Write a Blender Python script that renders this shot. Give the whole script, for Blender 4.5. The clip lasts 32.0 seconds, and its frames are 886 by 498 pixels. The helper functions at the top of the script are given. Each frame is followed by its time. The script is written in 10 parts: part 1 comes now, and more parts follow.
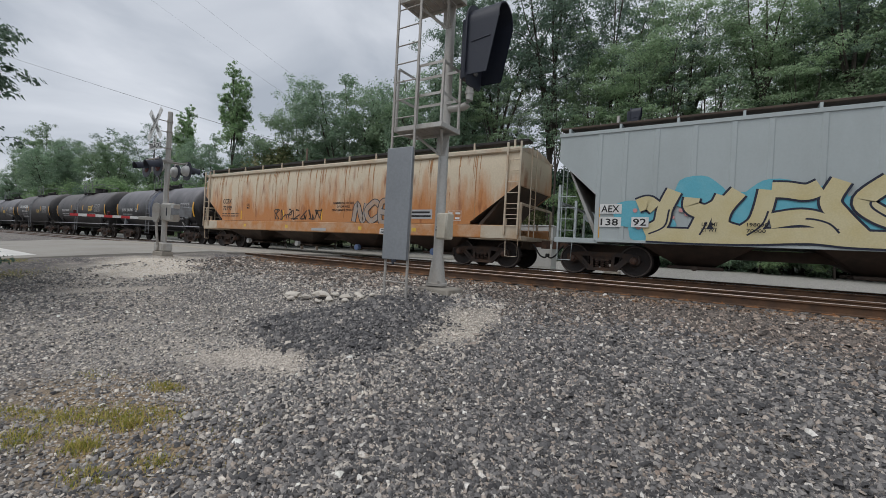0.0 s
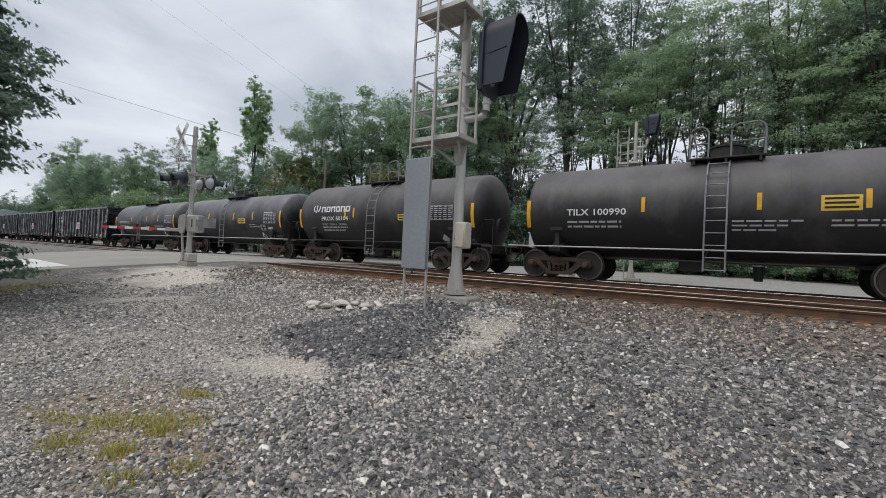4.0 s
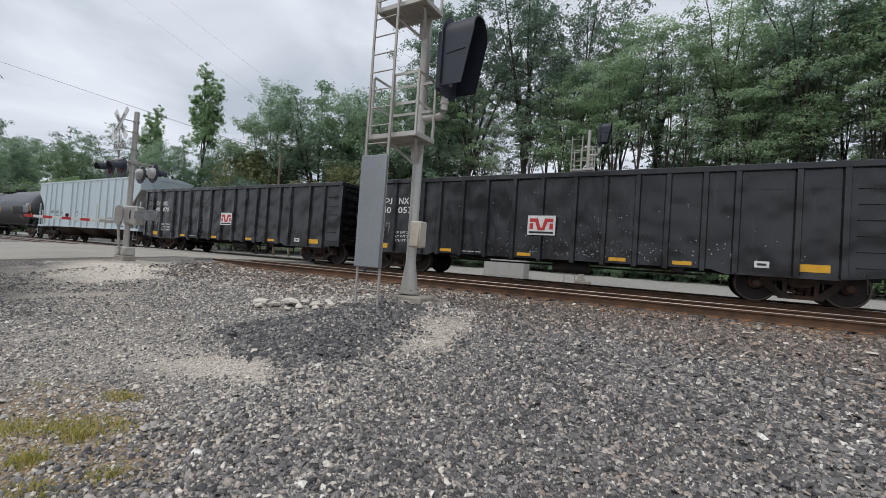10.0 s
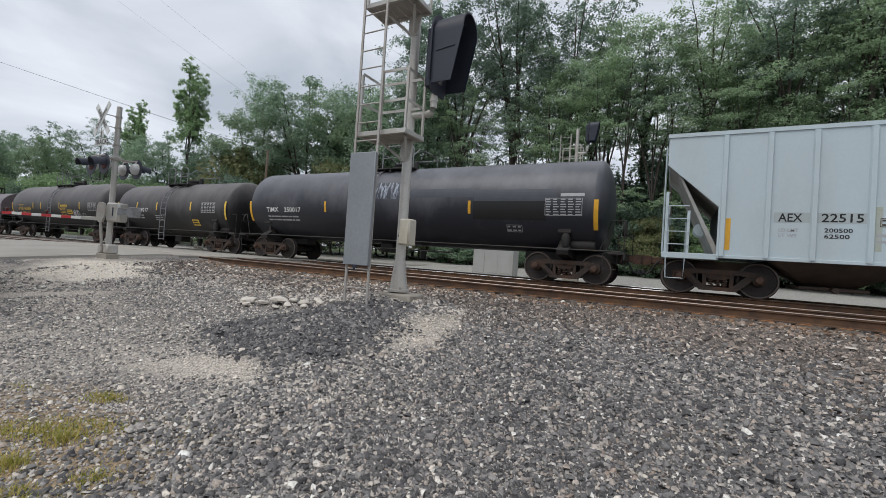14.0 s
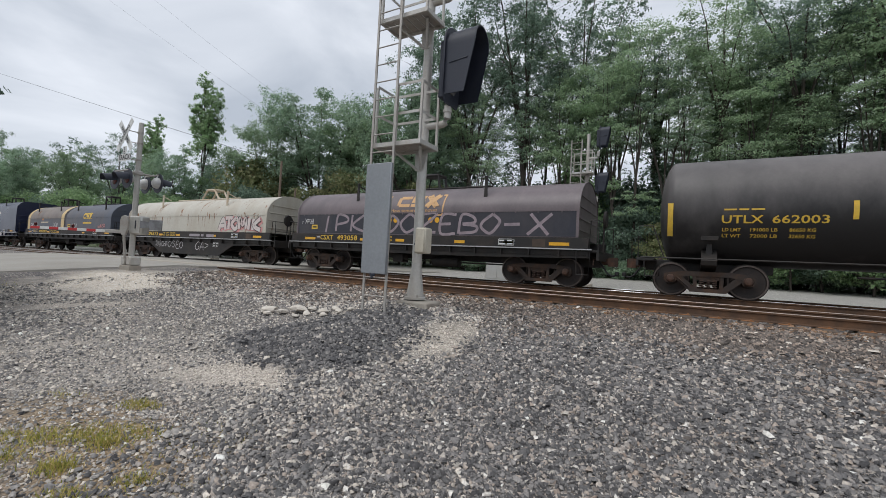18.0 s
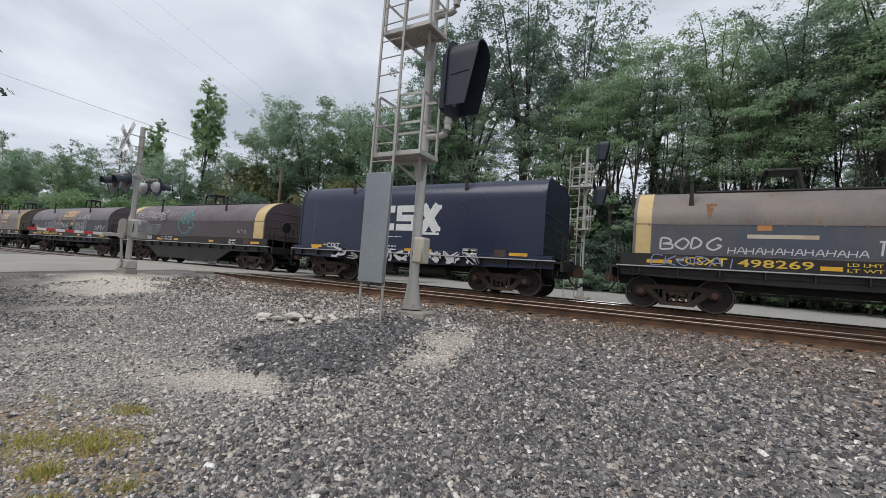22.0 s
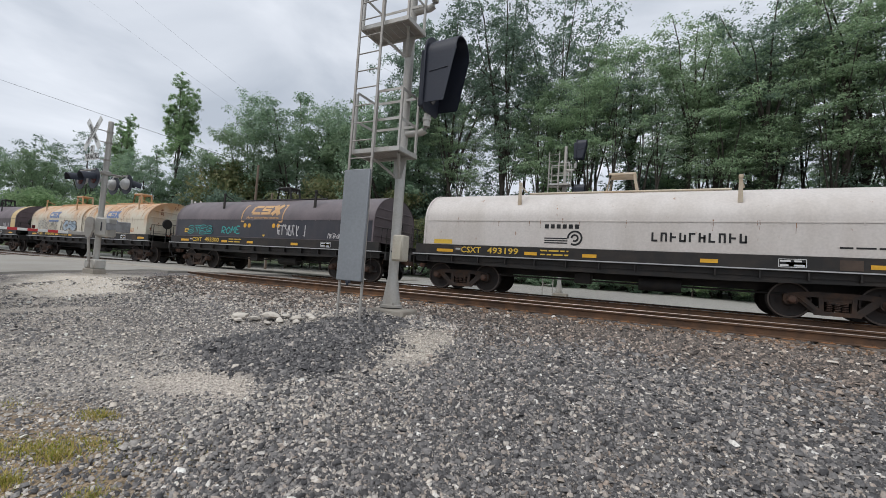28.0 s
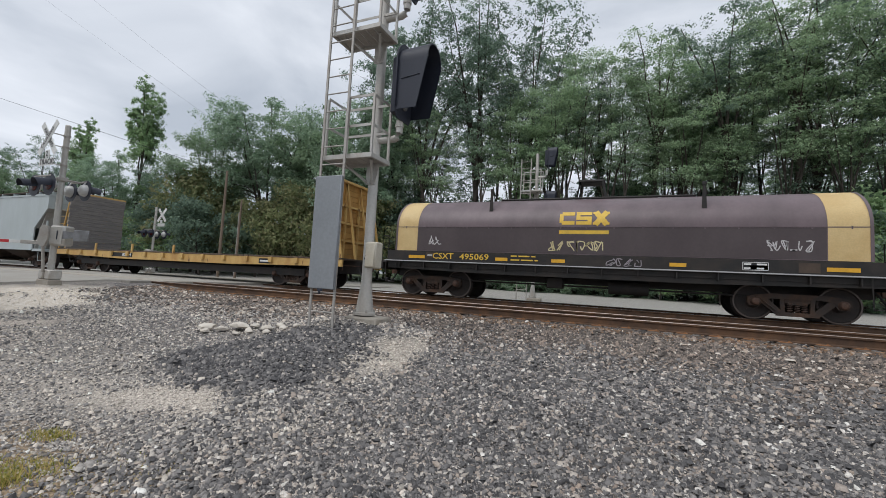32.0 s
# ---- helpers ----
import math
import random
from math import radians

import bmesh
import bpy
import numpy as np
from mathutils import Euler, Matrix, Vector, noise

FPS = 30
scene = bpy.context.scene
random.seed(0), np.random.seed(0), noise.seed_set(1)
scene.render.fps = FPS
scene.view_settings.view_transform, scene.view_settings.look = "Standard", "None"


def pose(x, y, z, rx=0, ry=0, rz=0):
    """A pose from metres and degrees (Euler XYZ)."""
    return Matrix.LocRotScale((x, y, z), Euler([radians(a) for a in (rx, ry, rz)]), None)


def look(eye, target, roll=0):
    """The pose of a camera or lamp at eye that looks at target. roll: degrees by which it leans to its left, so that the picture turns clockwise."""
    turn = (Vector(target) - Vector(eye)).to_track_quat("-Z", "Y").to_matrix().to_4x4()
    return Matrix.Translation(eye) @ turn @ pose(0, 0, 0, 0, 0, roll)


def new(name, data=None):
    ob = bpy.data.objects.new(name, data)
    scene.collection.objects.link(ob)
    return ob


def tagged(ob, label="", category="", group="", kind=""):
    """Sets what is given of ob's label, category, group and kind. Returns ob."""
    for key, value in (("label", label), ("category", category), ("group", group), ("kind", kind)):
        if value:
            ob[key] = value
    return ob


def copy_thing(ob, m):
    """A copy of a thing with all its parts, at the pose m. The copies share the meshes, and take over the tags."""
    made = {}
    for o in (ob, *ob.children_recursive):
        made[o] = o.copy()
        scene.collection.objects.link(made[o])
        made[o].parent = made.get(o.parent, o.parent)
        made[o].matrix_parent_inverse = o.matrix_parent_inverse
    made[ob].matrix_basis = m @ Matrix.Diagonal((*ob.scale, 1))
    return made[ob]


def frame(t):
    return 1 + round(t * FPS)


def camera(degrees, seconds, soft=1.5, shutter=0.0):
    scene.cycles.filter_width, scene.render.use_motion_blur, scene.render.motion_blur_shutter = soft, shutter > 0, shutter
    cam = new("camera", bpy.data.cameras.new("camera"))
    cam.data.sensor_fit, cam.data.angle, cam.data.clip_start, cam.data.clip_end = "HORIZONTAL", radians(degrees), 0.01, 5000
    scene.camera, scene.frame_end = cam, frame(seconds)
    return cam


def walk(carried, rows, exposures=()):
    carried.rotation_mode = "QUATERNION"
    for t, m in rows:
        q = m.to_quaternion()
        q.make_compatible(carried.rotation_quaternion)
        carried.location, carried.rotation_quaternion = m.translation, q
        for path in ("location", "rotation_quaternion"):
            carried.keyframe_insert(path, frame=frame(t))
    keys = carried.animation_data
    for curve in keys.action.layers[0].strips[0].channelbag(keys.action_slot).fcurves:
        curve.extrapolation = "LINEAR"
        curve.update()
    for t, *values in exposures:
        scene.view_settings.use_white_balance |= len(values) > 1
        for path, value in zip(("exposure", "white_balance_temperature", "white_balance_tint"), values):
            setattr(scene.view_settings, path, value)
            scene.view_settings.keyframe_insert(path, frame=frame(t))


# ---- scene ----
cam = camera(91.86, 32.0, soft=0.5)
PATH = [
    (0, (-0.020, 0.070, 0.522), (-5.515, 8.425, 0.520), 3.15),
    (0.5, (-0.030, 0.086, 0.523), (-5.501, 8.456, 0.493), 3.13),
    (1, (-0.036, 0.078, 0.519), (-5.511, 8.445, 0.490), 3.31),
    (1.5, (-0.033, 0.058, 0.526), (-5.600, 8.364, 0.491), 3.35),
    (2, (-0.027, 0.033, 0.532), (-5.684, 8.280, 0.557), 3.14),
    (2.5, (-0.022, 0.019, 0.532), (-5.776, 8.197, 0.606), 3.02),
    (3, (-0.015, 0.011, 0.529), (-5.787, 8.177, 0.639), 2.96),
    (3.5, (-0.008, 0.006, 0.535), (-5.805, 8.153, 0.681), 2.86),
    (5.5, (-0.009, 0.021, 0.536), (-5.899, 8.100, 0.727), 2.72),
    (6, (-0.012, 0.031, 0.526), (-5.921, 8.095, 0.732), 2.81),
    (6.5, (-0.009, 0.025, 0.537), (-5.916, 8.092, 0.717), 2.86),
    (7, (-0.011, 0.040, 0.526), (-5.861, 8.149, 0.697), 2.99),
    (7.5, (-0.005, 0.055, 0.517), (-5.680, 8.287, 0.668), 2.96),
    (8, (-0.015, 0.040, 0.525), (-5.656, 8.296, 0.666), 2.98),
    (8.5, (-0.007, 0.043, 0.522), (-5.591, 8.337, 0.687), 3.31),
    (9, (-0.006, 0.037, 0.527), (-5.554, 8.355, 0.692), 3.66),
    (9.5, (0.003, 0.052, 0.521), (-5.339, 8.503, 0.729), 3.83),
    (10, (0.024, 0.069, 0.516), (-4.983, 8.722, 0.754), 3.94),
    (10.5, (0.016, 0.062, 0.520), (-4.770, 8.839, 0.763), 4.10),
    (11, (0.003, 0.064, 0.518), (-4.755, 8.856, 0.765), 4.25),
    (11.5, (0.005, 0.076, 0.517), (-4.767, 8.861, 0.739), 4.14),
    (12, (0.003, 0.082, 0.511), (-4.790, 8.857, 0.715), 4.19),
    (12.5, (0.004, 0.072, 0.516), (-4.784, 8.849, 0.716), 4.19),
    (13, (0.006, 0.070, 0.514), (-4.774, 8.851, 0.708), 4.11),
    (13.5, (0.008, 0.072, 0.514), (-4.772, 8.853, 0.720), 4.08),
    (14, (0.011, 0.067, 0.523), (-4.768, 8.849, 0.718), 3.88),
    (14.5, (0.015, 0.063, 0.521), (-4.760, 8.848, 0.725), 3.79),
    (16.5, (-0.013, -0.022, 0.534), (-4.891, 8.702, 0.873), 3.39),
    (17, (-0.025, -0.063, 0.542), (-5.013, 8.597, 0.885), 3.04),
    (17.5, (-0.016, -0.068, 0.541), (-5.029, 8.579, 0.885), 2.91),
    (18, (-0.003, -0.065, 0.533), (-5.014, 8.582, 0.870), 3.09),
    (18.5, (-0.000, -0.064, 0.534), (-5.006, 8.588, 0.840), 3.16),
    (19, (-0.010, -0.057, 0.534), (-4.997, 8.604, 0.884), 3.38),
    (19.5, (-0.015, -0.056, 0.532), (-4.874, 8.677, 0.875), 3.55),
    (20, (-0.011, -0.059, 0.529), (-4.874, 8.672, 0.875), 3.61),
    (20.5, (-0.008, -0.059, 0.532), (-4.972, 8.611, 0.959), 3.60),
    (21, (-0.005, -0.058, 0.535), (-4.969, 8.612, 0.976), 3.78),
    (21.5, (0.004, -0.062, 0.540), (-4.986, 8.589, 1.053), 4.03),
    (22, (0.007, -0.066, 0.538), (-4.974, 8.586, 1.108), 4.31),
    (22.5, (0.010, -0.063, 0.539), (-4.945, 8.598, 1.199), 4.41),
    (23, (0.004, -0.059, 0.536), (-4.924, 8.617, 1.210), 4.55),
    (23.5, (0.005, -0.059, 0.539), (-4.924, 8.613, 1.252), 4.56),
    (24, (0.006, -0.057, 0.539), (-4.927, 8.612, 1.246), 4.52),
    (24.5, (0.008, -0.054, 0.540), (-4.866, 8.651, 1.222), 4.43),
    (25, (0.007, -0.049, 0.538), (-4.812, 8.688, 1.210), 4.39),
    (25.5, (0.005, -0.050, 0.538), (-4.800, 8.695, 1.202), 4.32),
    (27.5, (0.002, -0.028, 0.527), (-4.555, 8.855, 1.097), 4.23),
    (28, (0.010, -0.034, 0.532), (-4.573, 8.836, 1.090), 3.91),
    (28.5, (0.021, -0.031, 0.532), (-4.513, 8.863, 1.111), 3.85),
    (29, (0.029, -0.030, 0.534), (-4.353, 8.939, 1.131), 3.81),
    (29.5, (0.036, -0.036, 0.538), (-4.241, 8.982, 1.161), 3.75),
    (30, (0.037, -0.036, 0.537), (-4.075, 9.056, 1.194), 3.61),
    (30.5, (0.036, -0.032, 0.538), (-4.047, 9.071, 1.227), 3.54),
    (31, (0.035, -0.025, 0.541), (-4.035, 9.082, 1.252), 3.42),
    (31.5, (0.029, -0.023, 0.535), (-4.027, 9.088, 1.260), 3.36),
    (32, (0.024, -0.021, 0.537), (-4.032, 9.089, 1.278), 3.21),
]
walk(cam, [(t, look(eye, target, roll)) for t, eye, target, roll in PATH],
     [(0, -0.17, 6320, 10), (1, -0.13, 6320, 10), (2, -0.06, 6320, 10), (3.5, 0.02, 6320, 10), (6, 0.1, 6320, 10), (32, 0.1, 6320, 10)])

# how far the train has come since the start, in metres
RUN = [(0, 0.0), (1, 11.0), (2, 22.19), (3, 33.09), (3.5, 38.62), (5.5, 60.48), (6, 65.87), (7, 76.67),
       (8, 87.48), (9, 98.29), (10, 109.19), (11, 120.18), (12, 130.91), (13, 141.73), (14, 152.64),
       (14.5, 158.14), (16.5, 180.27), (17, 185.83), (18, 196.89), (19, 208.05), (20, 219.3), (21, 230.65),
       (22, 242.1), (23, 253.64), (24, 265.19), (25, 276.73), (25.5, 282.5), (27.5, 305.58), (28, 311.35),
       (29, 322.88), (30, 334.42), (31, 346.03), (32, 357.65)]

# ---------------------------------------------------------------- sky and light
world = bpy.data.worlds.new("overcast_sky")
scene.world = world
world.use_nodes = True
wt = world.node_tree
wt.nodes.clear()
w_out = wt.nodes.new("ShaderNodeOutputWorld")
w_bg = wt.nodes.new("ShaderNodeBackground")
w_sky = wt.nodes.new("ShaderNodeTexSky")
w_sky.sky_type, w_sky.sun_disc = "NISHITA", False
w_sky.sun_elevation, w_sky.sun_rotation = radians(60), radians(200)
w_tc = wt.nodes.new("ShaderNodeTexCoord")
w_map = wt.nodes.new("ShaderNodeMapping")
w_map.inputs["Scale"].default_value = (1.0, 1.0, 2.6)
w_n = wt.nodes.new("ShaderNodeTexNoise")
w_n.inputs["Scale"].default_value, w_n.inputs["Detail"].default_value = 2.3, 6.0
w_n.inputs["Distortion"].default_value = 0.5
w_r = wt.nodes.new("ShaderNodeValToRGB")
w_r.color_ramp.elements[0].position, w_r.color_ramp.elements[1].position = 0.34, 0.66
w_r.color_ramp.elements[0].color = (5.0, 5.4, 6.0, 1)
w_r.color_ramp.elements[1].color = (8.4, 8.65, 9.1, 1)
w_mix = wt.nodes.new("ShaderNodeMixRGB")
w_mix.inputs[0].default_value = 0.92
wt.links.new(w_tc.outputs["Generated"], w_map.inputs["Vector"])
wt.links.new(w_map.outputs[0], w_n.inputs["Vector"])
wt.links.new(w_n.outputs["Fac"], w_r.inputs[0])
wt.links.new(w_sky.outputs[0], w_mix.inputs[1])
wt.links.new(w_r.outputs[0], w_mix.inputs[2])
wt.links.new(w_mix.outputs[0], w_bg.inputs["Color"])
w_bg.inputs["Strength"].default_value = 0.099
wt.links.new(w_bg.outputs[0], w_out.inputs["Surface"])

sun = new("sun", bpy.data.lights.new("sun", "SUN"))
sun.data.energy, sun.data.angle, sun.data.color = 1.5, radians(40), (1.0, 0.97, 0.93)
sun.matrix_world = look((0, 0, 60), (12.4, 26, 10))


# ---------------------------------------------------------------- materials
def material(name, base, rough=0.6, metal=0.0, dirt=None, amount=0.4, scale=1.5, squash=(1, 1, 1), fine=30.0, bump=0.15,
             vary=0.06, lo=0.42, hi=0.68, island=False, third=None, third_scale=6.0, third_lo=0.6, third_hi=0.75, spec=0.4, rise=None, dents=0.0):
    """Painted or raw surface: base colour, a second colour in blotches or streaks, a third in small spots, grain and fine relief."""
    m = bpy.data.materials.new(name)
    m.use_nodes = True
    t = m.node_tree
    p = t.nodes["Principled BSDF"]
    p.inputs["Roughness"].default_value, p.inputs["Metallic"].default_value = rough, metal
    p.inputs["Specular IOR Level"].default_value = spec
    tc = t.nodes.new("ShaderNodeTexCoord")
    mp = t.nodes.new("ShaderNodeMapping")
    mp.inputs["Scale"].default_value = squash
    t.links.new(tc.outputs["Object"], mp.inputs["Vector"])
    n1 = t.nodes.new("ShaderNodeTexNoise")
    n1.inputs["Scale"].default_value, n1.inputs["Detail"].default_value, n1.inputs["Roughness"].default_value = scale, 7, 0.62
    t.links.new(mp.outputs[0], n1.inputs["Vector"])
    n2 = t.nodes.new("ShaderNodeTexNoise")
    n2.inputs["Scale"].default_value, n2.inputs["Detail"].default_value = fine, 4
    t.links.new(tc.outputs["Object"], n2.inputs["Vector"])
    col = None
    if dirt:
        rp = t.nodes.new("ShaderNodeMapRange")
        rp.inputs[1].default_value, rp.inputs[2].default_value, rp.inputs[4].default_value = lo, hi, amount
        t.links.new(n1.outputs["Fac"], rp.inputs[0])
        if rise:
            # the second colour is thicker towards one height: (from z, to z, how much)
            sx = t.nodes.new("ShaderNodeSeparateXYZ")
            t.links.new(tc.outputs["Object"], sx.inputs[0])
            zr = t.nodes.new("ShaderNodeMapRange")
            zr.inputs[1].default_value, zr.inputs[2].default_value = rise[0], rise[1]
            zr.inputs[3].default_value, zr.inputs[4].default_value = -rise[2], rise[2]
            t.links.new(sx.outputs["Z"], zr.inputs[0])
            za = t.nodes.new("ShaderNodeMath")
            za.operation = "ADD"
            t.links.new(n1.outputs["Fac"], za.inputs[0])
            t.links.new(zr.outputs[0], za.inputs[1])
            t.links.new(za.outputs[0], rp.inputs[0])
        mx = t.nodes.new("ShaderNodeMixRGB")
        mx.inputs[1].default_value, mx.inputs[2].default_value = (*base, 1), (*dirt, 1)
        t.links.new(rp.outputs[0], mx.inputs[0])
        col = mx.outputs[0]
    if third:
        n3 = t.nodes.new("ShaderNodeTexNoise")
        n3.inputs["Scale"].default_value, n3.inputs["Detail"].default_value = third_scale, 8
        t.links.new(mp.outputs[0], n3.inputs["Vector"])
        rp = t.nodes.new("ShaderNodeMapRange")
        rp.inputs[1].default_value, rp.inputs[2].default_value = third_lo, third_hi
        t.links.new(n3.outputs["Fac"], rp.inputs[0])
        mx = t.nodes.new("ShaderNodeMixRGB")
        mx.inputs[1].default_value, mx.inputs[2].default_value = (*base, 1), (*third, 1)
        if col:
            t.links.new(col, mx.inputs[1])
        t.links.new(rp.outputs[0], mx.inputs[0])
        col = mx.outputs[0]
    hv = t.nodes.new("ShaderNodeHueSaturation")
    hv.inputs["Color"].default_value = (*base, 1)
    if col:
        t.links.new(col, hv.inputs["Color"])
    src = n2.outputs["Fac"]
    if island:
        geo = t.nodes.new("ShaderNodeNewGeometry")
        src = geo.outputs["Random Per Island"]
    rv = t.nodes.new("ShaderNodeMapRange")
    rv.inputs[3].default_value, rv.inputs[4].default_value = 1 - vary, 1 + vary
    if not island:
        rv.inputs[1].default_value, rv.inputs[2].default_value = 0.3, 0.7
    t.links.new(src, rv.inputs[0])
    t.links.new(rv.outputs[0], hv.inputs["Value"])
    t.links.new(hv.outputs[0], p.inputs["Base Color"])
    rr = t.nodes.new("ShaderNodeMapRange")
    rr.inputs[3].default_value, rr.inputs[4].default_value = max(rough - 0.1, 0.05), min(rough + 0.1, 1)
    t.links.new(n1.outputs["Fac"], rr.inputs[0])
    t.links.new(rr.outputs[0], p.inputs["Roughness"])
    if bump:
        b = t.nodes.new("ShaderNodeBump")
        b.inputs["Strength"].default_value, b.inputs["Distance"].default_value = bump, 0.01
        t.links.new(n2.outputs["Fac"], b.inputs["Height"])
        t.links.new(b.outputs[0], p.inputs["Normal"])
        if dents:
            nd = t.nodes.new("ShaderNodeTexNoise")
            nd.inputs["Scale"].default_value, nd.inputs["Detail"].default_value = 1.2, 1
            t.links.new(tc.outputs["Object"], nd.inputs["Vector"])
            bd = t.nodes.new("ShaderNodeBump")
            bd.inputs["Strength"].default_value, bd.inputs["Distance"].default_value = 1.0, dents
            t.links.new(nd.outputs["Fac"], bd.inputs["Height"])
            t.links.new(bd.outputs[0], b.inputs["Normal"])
    return m


def ramp_island(name, stops, rough=0.85, bump=0.0, spec=0.3, sub=0.0):
    """Colour picked at random for each loose piece of a mesh, from a ramp."""
    m = bpy.data.materials.new(name)
    m.use_nodes = True
    t = m.node_tree
    p = t.nodes["Principled BSDF"]
    p.inputs["Roughness"].default_value = rough
    p.inputs["Specular IOR Level"].default_value = spec if not sub else 0.12
    geo = t.nodes.new("ShaderNodeNewGeometry")
    r = t.nodes.new("ShaderNodeValToRGB")
    els = r.color_ramp.elements
    while len(els) < len(stops):
        els.new(0.5)
    for e, (pos, c) in zip(els, stops):
        e.position, e.color = pos, (*c, 1)
    t.links.new(geo.outputs["Random Per Island"], r.inputs[0])
    out = r.outputs[0]
    tc = t.nodes.new("ShaderNodeTexCoord")
    n = t.nodes.new("ShaderNodeTexNoise")
    n.inputs["Scale"].default_value, n.inputs["Detail"].default_value = (60 if not sub else 0.3), 4
    t.links.new(tc.outputs["Object"], n.inputs["Vector"])
    mr = t.nodes.new("ShaderNodeMapRange")
    mr.inputs[1].default_value, mr.inputs[2].default_value = 0.3, 0.7
    mr.inputs[3].default_value, mr.inputs[4].default_value = (0.75, 1.25) if not sub else (0.75, 1.25)
    t.links.new(n.outputs["Fac"], mr.inputs[0])
    hv = t.nodes.new("ShaderNodeHueSaturation")
    t.links.new(out, hv.inputs["Color"])
    t.links.new(mr.outputs[0], hv.inputs["Value"])
    t.links.new(hv.outputs[0], p.inputs["Base Color"])
    if sub:
        tr = t.nodes.new("ShaderNodeBsdfTranslucent")
        t.links.new(hv.outputs[0], tr.inputs["Color"])
        ms = t.nodes.new("ShaderNodeMixShader")
        ms.inputs[0].default_value = sub
        t.links.new(p.outputs[0], ms.inputs[1])
        t.links.new(tr.outputs[0], ms.inputs[2])
        t.links.new(ms.outputs[0], t.nodes["Material Output"].inputs["Surface"])
    return m


M_STEEL_DARK = material("grimy_truck_steel", (0.045, 0.035, 0.03), 0.75, 0.2, dirt=(0.11, 0.06, 0.035), amount=0.8, scale=3, fine=40)
M_STEEL_RUST = material("rusty_truck_steel", (0.07, 0.045, 0.035), 0.8, 0.1, dirt=(0.16, 0.08, 0.05), amount=0.8, scale=4, fine=40)
M_WHEEL = material("dark_wheel_steel", (0.032, 0.027, 0.025), 0.65, 0.2, dirt=(0.065, 0.045, 0.036), amount=0.5, scale=5)
M_RIM = material("worn_wheel_rim", (0.13, 0.11, 0.1), 0.5, 0.4, dirt=(0.09, 0.065, 0.05), amount=0.7, scale=3)
M_RAIL = material("rusty_rail", (0.08, 0.048, 0.031), 0.8, 0.1, dirt=(0.19, 0.1, 0.05), amount=0.8, scale=2.5, fine=30)
M_RAILTOP = material("polished_rail_head", (0.55, 0.55, 0.56), 0.28, 0.95, dirt=(0.3, 0.27, 0.25), amount=0.4, scale=2)
M_RAILDULL = material("dull_rail_head", (0.36, 0.3, 0.26), 0.4, 0.6, dirt=(0.2, 0.13, 0.1), amount=0.6, scale=2)
M_TIE = material("weathered_tie", (0.09, 0.07, 0.055), 0.9, dirt=(0.17, 0.12, 0.085), amount=0.7, scale=3, squash=(6, 1, 6))
# tank paints: black below, grey in uneven blotches that thicken towards the top
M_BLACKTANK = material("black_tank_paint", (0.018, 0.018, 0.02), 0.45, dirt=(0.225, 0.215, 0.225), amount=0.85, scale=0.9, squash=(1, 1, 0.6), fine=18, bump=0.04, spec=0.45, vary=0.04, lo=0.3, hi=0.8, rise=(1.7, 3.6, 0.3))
M_BLACKTANK2 = material("second_black_tank_paint", (0.02, 0.019, 0.019), 0.5, dirt=(0.16, 0.145, 0.14), amount=0.85, scale=0.7, squash=(1, 1, 0.5), fine=18, bump=0.04, spec=0.45, vary=0.04, lo=0.3, hi=0.8, rise=(1.7, 3.7, 0.28))
M_BLUETANK = material("blue_black_tank_paint", (0.024, 0.026, 0.034), 0.42, dirt=(0.15, 0.15, 0.165), amount=0.85, scale=0.8, squash=(1, 1, 0.6), fine=18, bump=0.04, spec=0.45, vary=0.04, lo=0.3, hi=0.8, rise=(1.7, 3.8, 0.28))
M_BLACKGON = material("scuffed_black_paint", (0.013, 0.014, 0.017), 0.27, dirt=(0.026, 0.023, 0.021), amount=0.6, scale=1.6, squash=(2.2, 1, 0.3), fine=25, bump=0.1,
                      third=(0.042, 0.038, 0.036), third_scale=2.2, third_lo=0.62, third_hi=0.85, dents=0.13, spec=0.6)
M_BLACKFRAME = material("black_frame_paint", (0.02, 0.019, 0.018), 0.65, dirt=(0.055, 0.042, 0.034), amount=0.6, scale=2.5)
M_HOPGREY = material("light_grey_car_paint", (0.42, 0.465, 0.465), 0.5, dirt=(0.34, 0.37, 0.365), amount=0.5, scale=0.9, squash=(1, 1, 0.35), fine=20, bump=0.02, vary=0.02)
M_HOPBLUE = material("pale_blue_grey_car_paint", (0.50, 0.58, 0.61), 0.5, dirt=(0.44, 0.48, 0.48), amount=0.5, scale=0.9, squash=(1, 1, 0.35), fine=20, bump=0.02, vary=0.02)
M_HOPEND = material("grimy_light_paint", (0.36, 0.36, 0.34), 0.6, dirt=(0.2, 0.16, 0.12), amount=0.5, scale=2)
M_DULLRUST = material("brown_underframe", (0.085, 0.06, 0.045), 0.8, dirt=(0.04, 0.032, 0.028), amount=0.7, scale=2)
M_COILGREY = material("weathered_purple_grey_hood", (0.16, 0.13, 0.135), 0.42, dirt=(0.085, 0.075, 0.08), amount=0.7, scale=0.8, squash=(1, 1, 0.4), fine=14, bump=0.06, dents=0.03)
# much darker and bluer than the purple-grey hood; covers its lower flank
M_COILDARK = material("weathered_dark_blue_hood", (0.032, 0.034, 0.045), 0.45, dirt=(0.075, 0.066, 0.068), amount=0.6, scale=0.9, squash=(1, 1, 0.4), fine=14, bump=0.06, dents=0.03)
